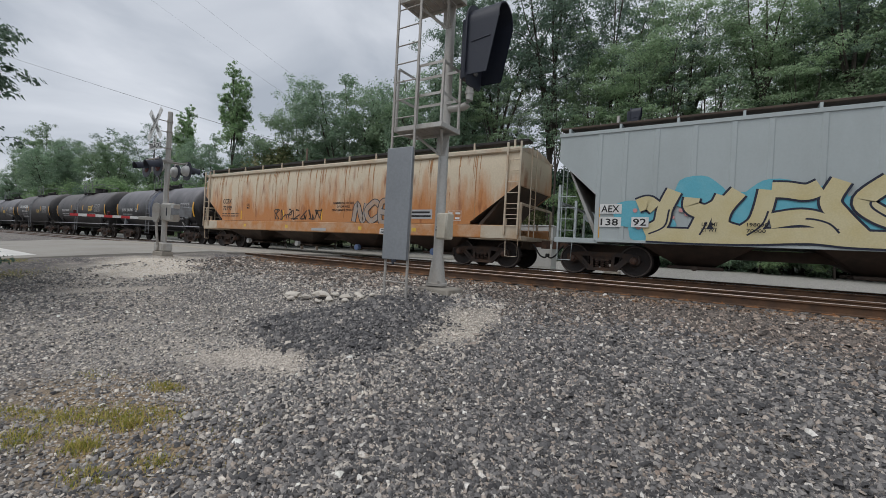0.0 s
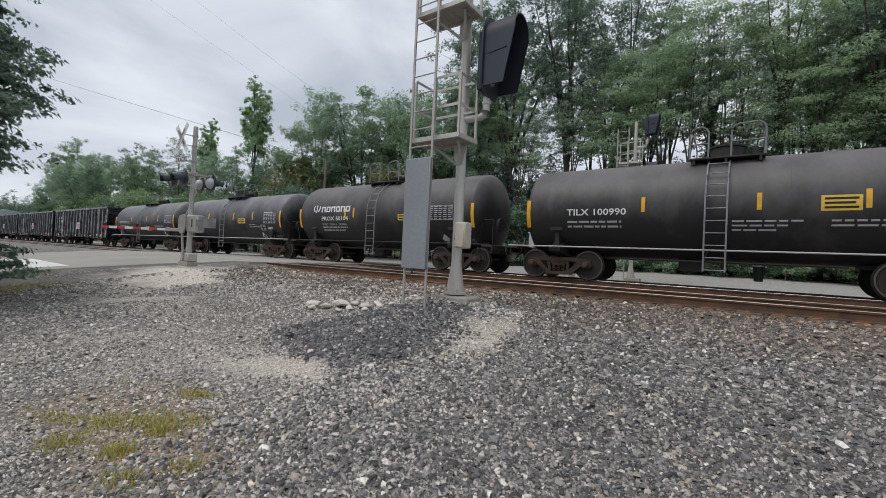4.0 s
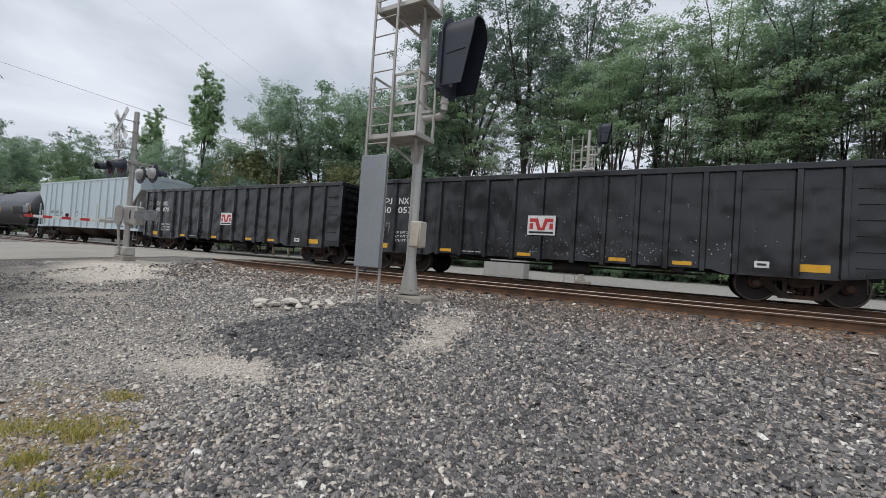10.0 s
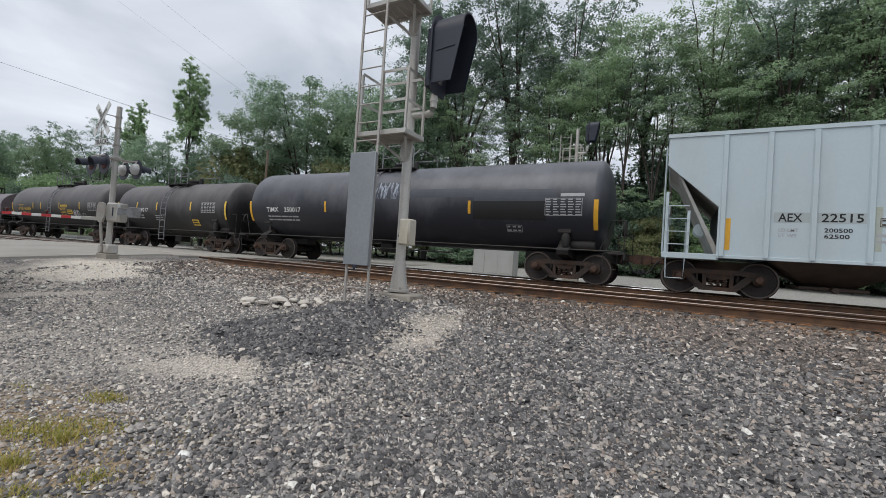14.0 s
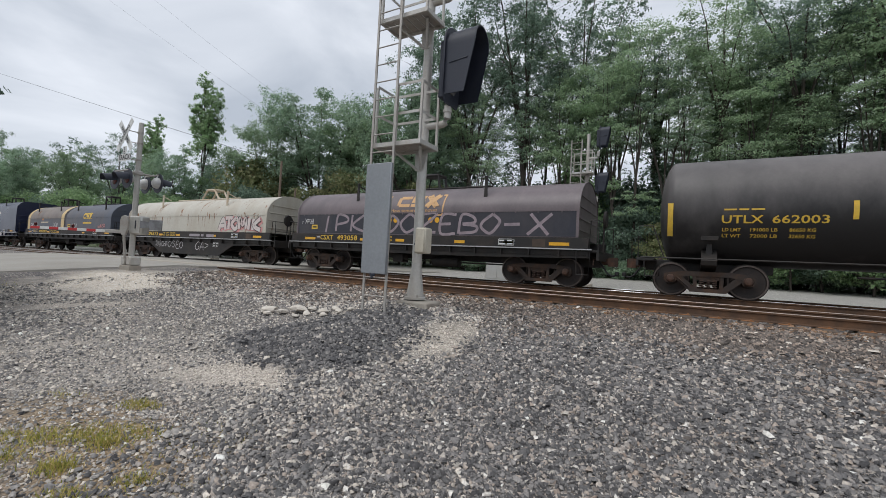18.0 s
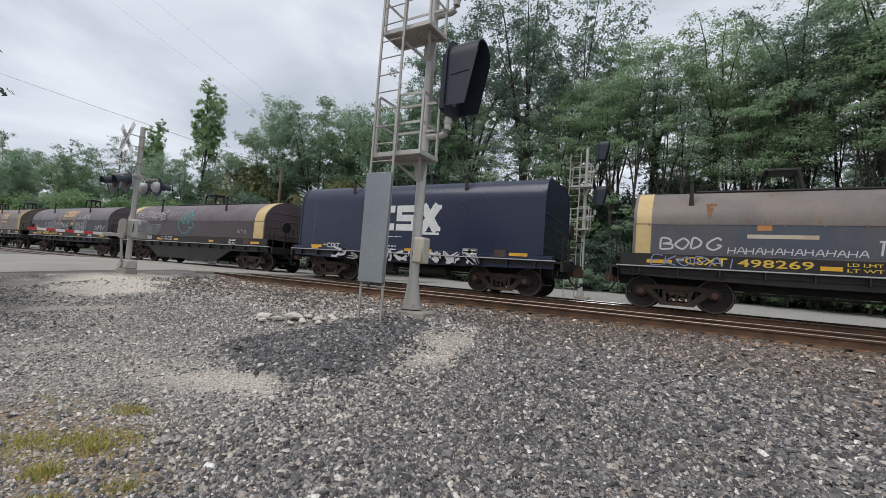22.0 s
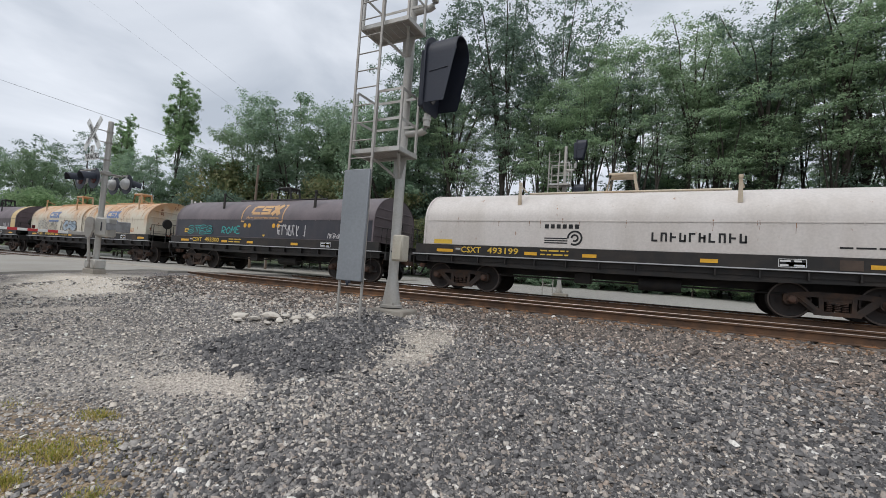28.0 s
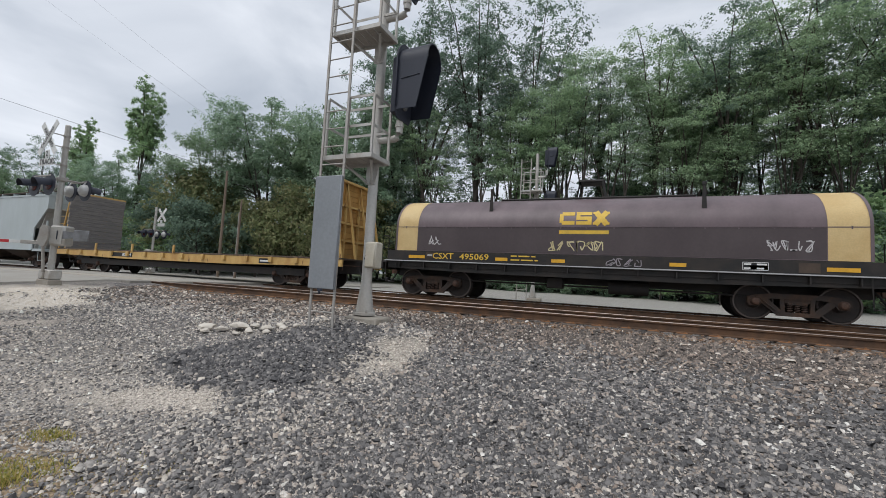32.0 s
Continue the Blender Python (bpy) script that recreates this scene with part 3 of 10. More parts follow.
def curve_points(pts, n=5):
    """A smooth line through points."""
    out = []
    p = [pts[0]] + list(pts) + [pts[-1]]
    for i in range(1, len(p) - 2):
        for k in range(n):
            t = k / n
            q = []
            for a in (0, 1):
                p0, p1, p2, p3 = p[i - 1][a], p[i][a], p[i + 1][a], p[i + 2][a]
                q.append(0.5 * (2 * p1 + (p2 - p0) * t + (2 * p0 - 5 * p1 + 4 * p2 - p3) * t * t + (3 * p1 - p0 - 3 * p2 + p3) * t ** 3))
            out.append(tuple(q))
    out.append(pts[-1])
    return out


def scrawl(parent, x0, x1, z0, z1, mat, prof, seed, w=0.035, letters=6, off=0.008, name="spray_paint_scrawl", label=""):
    """Spray-painted loops and slashes that fill a strip of the side."""
    rng = random.Random(seed)
    sh = Shape()
    cell = (x1 - x0) / letters
    for k in range(letters):
        a = x0 + k * cell
        for _ in range(2):
            pts = [(a + cell * rng.uniform(-0.05, 1.0), z0 + (z1 - z0) * rng.choice([0.02, 0.1, 0.5, 0.9, 1.0])) for _ in range(rng.randint(3, 5))]
            stroke(sh, curve_points(pts, 4), w, prof, off + rng.uniform(0, 0.003))
    return part(name, sh, mat, parent, label, smooth=0, fix=False)


TAG_FORMS = {
    "A": ["00 4A 80", "24 64"], "B": ["00 0A 59 66 15", "15 74 71 00"], "C": ["78 4A 06 03 30 72"], "D": ["00 0A 57 53 10"], "E": ["7A 1A 10 80", "15 55"], "G": ["78 4A 06 02 40 83 54"],
    "H": ["0A 00", "05 75", "7A 70"], "I": ["3A 30"], "J": ["5A 53 30 02"], "K": ["0A 00", "7A 14 80"], "L": ["1A 10 70"], "M": ["00 1A 44 7A 80"], "N": ["00 1A 60 7A"],
    "O": ["4A 06 03 40 74 77 4A"], "P": ["00 0A 69 66 04"], "R": ["00 0A 69 66 14 70"], "S": ["78 4A 17 65 72 40 02"], "T": ["0A 8A", "4A 40"], "U": ["0A 03 30 63 7A"], "V": ["0A 40 8A"],
    "W": ["0A 20 47 60 8A"], "X": ["0A 80", "8A 00"], "Y": ["0A 45 8A", "45 30"], "Z": ["0A 7A 00 80"], "-": ["05 65"], "+": ["05 85", "48 42"], ">": ["08 86 13"], "!": ["3A 34", "31 30"],
}


def tag_strokes(word, x0, x1, z0, z1, seed=0, slant=0.12, gap=0.16):
    """Hand-written letters as smooth lines in (x, z), each a little different."""
    rng = random.Random(seed)
    cell = (x1 - x0) / len(word)
    lines = []
    for k, ch in enumerate(word):
        dz, tilt = rng.uniform(-0.05, 0.05), slant + rng.uniform(-0.06, 0.06)
        for form in TAG_FORMS.get(ch, []):
            pts = []
            for q in form.split():
                u, v = int(q[0], 16) / 8 + rng.uniform(-0.03, 0.03), int(q[1], 16) / 10 + rng.uniform(-0.03, 0.03)
                pts.append((x0 + cell * (k + (1 - gap) * u) + tilt * cell * v, z0 + (z1 - z0) * (v + dz)))
            lines.append(curve_points(pts, 5) if len(pts) > 2 else pts)
    return lines


def tag(parent, word, x0, x1, z0, z1, mat, prof, w=0.03, seed=1, slant=0.12, off=0.009, label=""):
    """A word sprayed in single lines."""
    sh = Shape()
    for k, l in enumerate(tag_strokes(word, x0, x1, z0, z1, seed, slant)):
        stroke(sh, l, w, prof, off + 0.0006 * (k % 5))
    return part("sprayed_word", sh, mat, parent, label, smooth=0, fix=False)


def bubble(parent, word, x0, x1, z0, z1, prof, fill, line, fat, edge, seed=1, slant=0.1, label="", glow=None):
    """Fat letters with a contour: each letter's dark edge lies over its left neighbour."""
    rims, fills, halo = Shape(), Shape(), Shape()
    for k, l in enumerate(tag_strokes(word, x0, x1, z0, z1, seed, slant, -0.02)):
        stroke(rims, l, fat + 2 * edge, prof, 0.010 + 0.003 * k)
        stroke(fills, l, fat, prof, 0.0115 + 0.003 * k)
        if glow:
            stroke(halo, [(x + 0.1, z - 0.05) for x, z in l], fat + 4 * edge, prof, 0.008 + 0.0001 * k)
    part("graffiti_outline", rims, line, parent, label, smooth=0, fix=False)
    part("graffiti_fill", fills, fill, parent, smooth=0, fix=False)
    if glow:
        part("graffiti_shadow", halo, glow, parent, smooth=0, fix=False)


def graffiti_piece(parent, lines, prof, fill, line, fat, edge, label=""):
    """Broad strokes that run into one another inside a common contour, with a few thin inner lines."""
    rims, fills, inner = Shape(), Shape(), Shape()
    for k, l in enumerate(lines):
        pts = curve_points(l, 6)
        stroke(rims, pts, fat + 2 * edge, prof, 0.010 + 0.0004 * k)
        stroke(fills, pts, fat, prof, 0.016 + 0.0004 * k)
        if k % 2:
            stroke(inner, [(x + 0.3 * fat, z - 0.1 * fat) for x, z in pts[len(pts) // 3:]], edge * 0.8, prof, 0.022)
    part("graffiti_outline", rims, line, parent, label, smooth=0, fix=False)
    part("graffiti_fill", fills, fill, parent, smooth=0, fix=False)
    part("graffiti_inner_line", inner, line, parent, smooth=0, fix=False)


def streaks(parent, x0, x1, z_top, prof, mat, count, length, seed, width=0.05):
    """Rust runs: thin stains that start at a seam and taper downwards."""
    rng = random.Random(seed)
    sh = Shape()
    for _ in range(count):
        x, ln, w = rng.uniform(x0, x1), length * rng.uniform(0.25, 1.15), width * rng.uniform(0.2, 0.8)
        z = z_top + rng.uniform(-0.03, 0.1)
        stroke(sh, [(x, z), (x + rng.uniform(-0.01, 0.01), z - ln * 0.5)], w, prof, 0.0055)
        stroke(sh, [(x, z - ln * 0.5), (x + rng.uniform(-0.015, 0.015), z - ln)], w * 0.45, prof, 0.0055)
        if rng.random() < 0.12:
            stroke(sh, [(x - w * 1.3, z + 0.02), (x + w * 1.3, z + 0.02)], 0.06, prof, 0.006)
    part("rust_stain", sh, mat, parent, "brown rust runs", smooth=0, fix=False)["kind"] = "stuff"


def company_mark(parent, x0, x1, z0, z1, mat, prof, name="company_mark"):
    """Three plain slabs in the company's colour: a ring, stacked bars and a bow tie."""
    w = (x1 - x0) / 3.2
    h = z1 - z0
    sh = Shape()
    q = 0.26 * w
    a = x0
    for b0, b1, c0, c1 in ((a, a + q, z0 + 0.15 * h, z1 - 0.15 * h), (a + q * 0.6, a + w, z0, z0 + 0.28 * h), (a + q * 0.6, a + w, z1 - 0.28 * h, z1)):
        patch(sh, b0, b1, c0, c1, prof, 0.007)
    a = x0 + 1.1 * w
    for c in (0, 0.37, 0.74):
        patch(sh, a, a + w, z0 + c * h, z0 + (c + 0.26) * h, prof, 0.007)
    patch(sh, a, a + q, z0 + 0.5 * h, z1 - 0.1 * h, prof, 0.0085)
    patch(sh, a + w - q, a + w, z0 + 0.1 * h, z0 + 0.5 * h, prof, 0.0085)
    a = x0 + 2.2 * w
    for s in (0, 1):
        stroke(sh, [(a + (0.14 if s else 0.86) * w, z0), (a + (0.86 if s else 0.14) * w, z1)], 0.36 * w, prof, 0.008 + 0.0015 * s)
    patch(sh, a - 0.02 * w, a + 0.4 * w, z0, z0 + 0.17 * h, prof, 0.0105)
    patch(sh, a + 0.6 * w, a + 1.02 * w, z0, z0 + 0.17 * h, prof, 0.0105)
    patch(sh, a - 0.02 * w, a + 0.4 * w, z1 - 0.17 * h, z1, prof, 0.0105)
    patch(sh, a + 0.6 * w, a + 1.02 * w, z1 - 0.17 * h, z1, prof, 0.0105)
    return part(name, sh, mat, parent, smooth=0, fix=False)


# ---------------------------------------------------------------- ground, road and tracks
TRACK_1, TRACK_2 = 9.9, 14.55      # centre lines of the empty and of the busy track
ROAD_X0, ROAD_X1 = -26.5, -15.3    # edges of the road that crosses them


def smooth(a, b, v):
    s = np.clip((v - a) / (b - a), 0, 1)
    return s * s * (3 - 2 * s)


def road_z(y):
    return np.interp(y, [-60, -10, 2, 7.9, 17.2, 24, 60], [-2.5, -1.1, -0.42, 0.0, 0.0, -0.12, 0.4])


def ground_z(x, y):
    x, y = np.asarray(x, float), np.asarray(y, float)
    z = np.interp(y, [-40, 1.0, 8.2, 8.5, 16.0, 17.0, 22, 29.5, 60, 120, 2500], [-1.3, -1.0, -0.25, -0.215, -0.215, -0.3, -0.25, 0.16, 0.9, 2.0, 6.0])
    w = smooth(-11.5, -15.0, x) * (1 - smooth(24, 30, y))
    z = z * (1 - w) + (road_z(y) - 0.06) * w
    z = z + 0.27 * np.exp(-(((x + 4.35) / 1.15) ** 2 + ((y - 6.15) / 0.85) ** 2))
    z = z + 0.13 * np.exp(-(((x + 4.3) / 1.1) ** 2 + ((y - 4.4) / 0.9) ** 2))
    z = z + 0.1 * np.exp(-(((x + 13.2) / 1.6) ** 2 + ((y - 5.6) / 1.2) ** 2))
    near = np.clip(1 - np.abs(y - 3) / 12, 0, 1) * (y < 8.2)
    z = z + near * 0.025 * (np.sin(1.7 * x + 0.6 * y) * np.cos(1.3 * y - 0.5 * x) + 0.5 * np.sin(3.9 * x - 2.1 * y))
    return z


def spot(t, tc, cx, cy, rx, ry, edge, seed, freq=1.6, wob=0.5):
    """A blotch of the ground round (cx, cy) with a ragged edge; returns its mask."""
    mp = t.nodes.new("ShaderNodeMapping")
    mp.inputs["Location"].default_value = (-cx / rx, -cy / ry, 0)
    mp.inputs["Scale"].default_value = (1 / rx, 1 / ry, 0)
    t.links.new(tc, mp.inputs["Vector"])
    ln = t.nodes.new("ShaderNodeVectorMath")
    ln.operation = "LENGTH"
    t.links.new(mp.outputs[0], ln.inputs[0])
    ofs = t.nodes.new("ShaderNodeMapping")
    ofs.inputs["Location"].default_value = (seed * 3.7, seed * 1.9, seed)
    t.links.new(tc, ofs.inputs["Vector"])
    n = t.nodes.new("ShaderNodeTexNoise")
    n.inputs["Scale"].default_value, n.inputs["Detail"].default_value = freq, 6
    t.links.new(ofs.outputs[0], n.inputs["Vector"])
    mul = t.nodes.new("ShaderNodeMath")
    mul.operation, mul.inputs[1].default_value = "MULTIPLY_ADD", -2 * wob
    t.links.new(n.outputs["Fac"], mul.inputs[0])
    mul.inputs[2].default_value = wob
    ad = t.nodes.new("ShaderNodeMath")
    ad.operation = "ADD"
    t.links.new(ln.outputs["Value"], ad.inputs[0])
    t.links.new(mul.outputs[0], ad.inputs[1])
    mr = t.nodes.new("ShaderNodeMapRange")
    mr.inputs[1].default_value, mr.inputs[2].default_value = 1 + edge, 1 - edge
    t.links.new(ad.outputs[0], mr.inputs[0])
    return mr.outputs[0]


def gravel_material():
    m = bpy.data.materials.new("fine_gravel_and_dust")
    m.use_nodes = True
    t = m.node_tree
    p = t.nodes["Principled BSDF"]
    p.inputs["Roughness"].default_value, p.inputs["Specular IOR Level"].default_value = 0.92, 0.2
    tc = t.nodes.new("ShaderNodeTexCoord").outputs["Object"]
    vo = t.nodes.new("ShaderNodeTexVoronoi")
    vo.inputs["Scale"].default_value = 34
    t.links.new(tc, vo.inputs["Vector"])
    v2 = t.nodes.new("ShaderNodeTexVoronoi")
    v2.inputs["Scale"].default_value = 85
    t.links.new(tc, v2.inputs["Vector"])
    sep = t.nodes.new("ShaderNodeSeparateColor")
    t.links.new(vo.outputs["Color"], sep.inputs[0])
    sep2 = t.nodes.new("ShaderNodeSeparateColor")
    t.links.new(v2.outputs["Color"], sep2.inputs[0])
    # both ramps are darkened: shade of the gaps between loose stones is painted in
    r = t.nodes.new("ShaderNodeValToRGB")
    els = r.color_ramp.elements
    for pos, c in ((0.3, (0.098, 0.095, 0.098)), (0.6, (0.160, 0.150, 0.143)), (0.85, (0.25, 0.205, 0.175))):
        e = els.new(pos)
        e.color = (*c, 1)
    els[0].color, els[len(els) - 1].color = (0.074, 0.072, 0.076, 1), (0.519, 0.478, 0.430, 1)
    t.links.new(sep.outputs[0], r.inputs[0])
    fine = t.nodes.new("ShaderNodeValToRGB")
    fine.color_ramp.elements[0].color, fine.color_ramp.elements[1].color = (0.105, 0.099, 0.093, 1), (0.34, 0.305, 0.265, 1)
    t.links.new(sep2.outputs[0], fine.inputs[0])
    mixn = t.nodes.new("ShaderNodeTexNoise")
    mixn.inputs["Scale"].default_value, mixn.inputs["Detail"].default_value = 0.9, 5
    t.links.new(tc, mixn.inputs["Vector"])
    mr = t.nodes.new("ShaderNodeMapRange")
    mr.inputs[1].default_value, mr.inputs[2].default_value = 0.4, 0.62
    t.links.new(mixn.outputs["Fac"], mr.inputs[0])
    mix = t.nodes.new("ShaderNodeMixRGB")
    t.links.new(mr.outputs[0], mix.inputs[0])
    t.links.new(r.outputs[0], mix.inputs[1])
    t.links.new(fine.outputs[0], mix.inputs[2])
    col = mix.outputs[0]
    # blotches: dark fresh stone, pale stone dust, tan sand, earth under the grass, far green ground
    for c, cx, cy, rx, ry, edge, seed, wob, most in (
        ((0.104, 0.105, 0.109), -4.25, 4.3, 1.4, 1.4, 0.35, 1, 0.6, 0.85),
        ((0.501, 0.443, 0.380), -4.1, 2.88, 1.15, 0.42, 0.5, 2, 0.8, 0.85),
        ((0.528, 0.470, 0.393), -2.95, 5.0, 0.5, 0.85, 0.6, 3, 1.0, 0.7),
        ((0.417, 0.376, 0.327), -6.6, 2.6, 2.0, 0.8, 0.5, 4, 0.8, 0.6),
        ((0.66, 0.59, 0.50), -12.7, 5.6, 1.5, 1.8, 0.4, 5, 0.8, 0.95),
        ((0.473, 0.416, 0.354), -10.6, 3.8, 2.0, 0.75, 0.4, 6, 0.7, 0.9),
        ((0.27, 0.20, 0.125), -3.8, 1.5, 1.5, 0.55, 0.5, 7, 0.7, 0.85),
        ((0.431, 0.376, 0.314), -2.4, 3.5, 0.5, 0.25, 0.5, 8, 0.6, 0.7),
    ):
        k = spot(t, tc, cx, cy, rx, ry, edge, seed, wob=wob)
        mm = t.nodes.new("ShaderNodeMath")
        mm.operation, mm.inputs[1].default_value = "MULTIPLY", most
        t.links.new(k, mm.inputs[0])
        dv = t.nodes.new("ShaderNodeMixRGB")
        dv.blend_type, dv.inputs[0].default_value = "OVERLAY", 0.55
        dv.inputs[1].default_value = (*c, 1)
        t.links.new(sep2.outputs[1], dv.inputs[2])
        mx = t.nodes.new("ShaderNodeMixRGB")
        t.links.new(mm.outputs[0], mx.inputs[0])
        t.links.new(col, mx.inputs[1])
        t.links.new(dv.outputs[0], mx.inputs[2])
        col = mx.outputs[0]
    # beyond the service road the ground is leaf litter and grass
    sx = t.nodes.new("ShaderNodeSeparateXYZ")
    t.links.new(tc, sx.inputs[0])
    far = t.nodes.new("ShaderNodeMapRange")
    far.inputs[1].default_value, far.inputs[2].default_value = 28.0, 30.5
    t.links.new(sx.outputs["Y"], far.inputs[0])
    pale = t.nodes.new("ShaderNodeMapRange")
    pale.inputs[1].default_value, pale.inputs[2].default_value = 16.6, 17.6
    t.links.new(sx.outputs["Y"], pale.inputs[0])
    for k, c in ((pale.outputs[0], (0.36, 0.345, 0.32)), (far.outputs[0], (0.06, 0.075, 0.03))):
        dv = t.nodes.new("ShaderNodeMixRGB")
        dv.blend_type, dv.inputs[0].default_value = "OVERLAY", 0.35
        dv.inputs[1].default_value = (*c, 1)
        t.links.new(sep2.outputs[1], dv.inputs[2])
        mx = t.nodes.new("ShaderNodeMixRGB")
        t.links.new(k, mx.inputs[0])
        t.links.new(col, mx.inputs[1])
        t.links.new(dv.outputs[0], mx.inputs[2])
        col = mx.outputs[0]
    t.links.new(col, p.inputs["Base Color"])
    b = t.nodes.new("ShaderNodeBump")
    b.inputs["Strength"].default_value, b.inputs["Distance"].default_value = 0.7, 0.012
    inv = t.nodes.new("ShaderNodeMath")
    inv.operation, inv.inputs[0].default_value = "SUBTRACT", 1.0
    t.links.new(vo.outputs["Distance"], inv.inputs[1])
    t.links.new(inv.outputs[0], b.inputs["Height"])
    t.links.new(b.outputs[0], p.inputs["Normal"])
    return m


M_GRAVEL = gravel_material()


def build_ground():
    xs = np.unique(np.concatenate([[-2500, -1200, -600, -300, -160, -100, -70, -50, -40, -34, -30], np.arange(-28, 8, 0.3), np.arange(8, 30, 2), [40, 60, 100, 200, 500, 1200, 2500]]))
    ys = np.unique(np.concatenate([[-2500, -800, -300, -100, -50, -30, -20, -12, -8, -5, -3], np.arange(-2, 9, 0.2), np.arange(9, 18, 0.4), np.arange(18, 40, 1.5), [45, 55, 70, 100, 150, 300, 800, 2500]]))
    gx, gy = np.meshgrid(xs, ys)
    gz = ground_z(gx, gy)
    # the road lies in a bed cut a little below its surface
    verts = np.stack([gx, gy, gz], -1).reshape(-1, 3)
    nx, ny = len(xs), len(ys)
    i, j = np.meshgrid(np.arange(nx - 1), np.arange(ny - 1))
    a = (j * nx + i).ravel()
    faces = np.stack([a, a + 1, a + nx + 1, a + nx], 1)
    ob = new("ground", big_mesh("ground", verts, faces, [M_GRAVEL], smooth=True))
    tagged(ob, "grey gravel ground rising to the railway embankment", "ground", kind="structure")


build_ground()


def build_road():
    ys = list(np.arange(-40, 8.0, 1.0)) + [8.0, 8.35]
    s = Shape()
    rng = random.Random(5)
    vs, fs = [], []
    for k, y in enumerate(ys):
        z = float(road_z(y))
        wob = rng.uniform(-0.12, 0.12) + (0.5 if y > 6.5 else 0.0)
        x0, x1 = ROAD_X0 - wob, ROAD_X1 + wob
        vs += [(x0, y, z - 0.12), (x0 + 0.05, y, z), ((x0 + x1) / 2, y, z + 0.03), (x1 - 0.05, y, z), (x1, y, z - 0.12)]
        if k:
            o = 5 * (k - 1)
            fs += [(o + i, o + i + 1, o + 6 + i, o + 5 + i) for i in range(4)]
    s.add(vs, fs)
    road = part("road", s, M_ASPHALT)
    tagged(road, "bleached asphalt road leading up to the crossing", "road", kind="structure")
    far = Shape()
    vs, fs = [], []
    for k, y in enumerate([17.1, 18, 20, 24, 30, 40, 60]):
        z = float(road_z(y)) + 0.02
        vs += [(ROAD_X0, y, z - 0.1), (ROAD_X0 + 0.05, y, z), (ROAD_X1 - 0.05, y, z), (ROAD_X1, y, z - 0.1)]
        if k:
            o = 4 * (k - 1)
            fs += [(o + i, o + i + 1, o + 5 + i, o + 4 + i) for i in range(3)]
    far.add(vs, fs)
    tagged(part("road", far, M_ASPHALT), "bleached asphalt road beyond the tracks", "road", kind="structure")
    # surface panels at the crossing: outside, between the rails of each track and between the tracks
    bays = [(8.36, 9.06), (9.27, 10.53), (10.74, 13.71), (13.92, 15.18), (15.39, 17.1)]
    for y0, y1 in bays:
        b = Shape().box(ROAD_X0 - 0.5, ROAD_X1 + 0.9, y0, y1, -0.2, 0.012, 0.02)
        o = part("crossing_panel", b, M_ASPHALT if y1 - y0 > 2 or y0 < 9 else M_CONCRETE, road)
    line = Shape()
    pts = []
    for x in np.arange(-20.6, -16.2, 0.4):
        pts.append(x)
    vs, fs = [], []
    for k, x in enumerate(pts):
        for y in (3.1, 3.9):
            f = abs((x - (ROAD_X0 + ROAD_X1) / 2) / ((ROAD_X1 - ROAD_X0) / 2))
            vs.append((x, y, float(np.interp(y, [3, 4], [road_z(3), road_z(4)])) + 0.03 * (1 - f) + 0.006))
        if k:
            o = 2 * (k - 1)
            fs.append((o, o + 2, o + 3, o + 1))
    part("stop_line", Shape().add(vs, fs), M_ROADWHITE, road, "worn white stop line")


build_road()

RAIL_PROFILE = [(-0.07, -0.175), (0.07, -0.175), (0.07, -0.163), (0.012, -0.145), (0.009, -0.05), (0.034, -0.038), (0.036, -0.008), (0.03, 0.0), (-0.03, 0.0), (-0.036, -0.008), (-0.034, -0.038), (-0.009, -0.05), (-0.012, -0.145), (-0.07, -0.163)]


def build_track(name, yc, top, label):
    tr = thing(name, pose(0, yc, 0), label, "railway track", kind="structure")
    n = len(RAIL_PROFILE)
    for side in (-1, 1):
        s = Shape()
        s.prism([(side * 0.7525 + a, b) for a, b in RAIL_PROFILE], "x", -420, 260)
        # the running surface is worn bright
        s.m = [1 if f[0] % n in (6, 7, 8) and i > 1 and len(f) == 4 else 0 for i, f in enumerate(s.f)]
        part("rail", s, [M_RAIL, top], tr, "rust-brown steel rail with a worn head", smooth=0)
    tie = Shape().box(-0.115, 0.115, -1.3, 1.3, -0.33, -0.172, 0.015).mesh("tie", [M_TIE])
    plate = Shape().box(-0.09, 0.09, -0.17, 0.17, -0.172, -0.16, 0.004)
    plate.tube([(-0.05, 0.1, -0.17), (-0.05, 0.1, -0.14)], 0.016, 6)
    plate.tube([(0.05, -0.1, -0.17), (0.05, -0.1, -0.14)], 0.016, 6)
    plate = plate.mesh("tie_plate", [M_TIEPLATE])
    rng = random.Random(7)
    for k in range(52):
        x = -14.6 + 0.5 * k + rng.uniform(-0.02, 0.02)
        t = part("tie", tie, M_TIE, tr, at=pose(x, rng.uniform(-0.03, 0.03), rng.uniform(-0.008, 0.002), 0, 0, rng.uniform(-1, 1)))
        part("tie_plate", plate, M_TIEPLATE, t, at=pose(0, -0.7525, 0))
    far = Shape()
    for k in range(170):
        x = -15.1 - 0.5 * k
        if not ROAD_X0 - 0.5 < x < ROAD_X1 + 0.5:
            far.box(x - 0.11, x + 0.11, -1.3, 1.3, -0.33, -0.172)
    part("far_ties", far, M_TIE, tr, smooth=0)["kind"] = "stuff"
    return tr


build_track("track_1", TRACK_1, M_RAILDULL, "empty rusty railway track on grey ballast")
build_track("track_2", TRACK_2, M_RAILTOP, "railway track with polished rails on grey ballast")


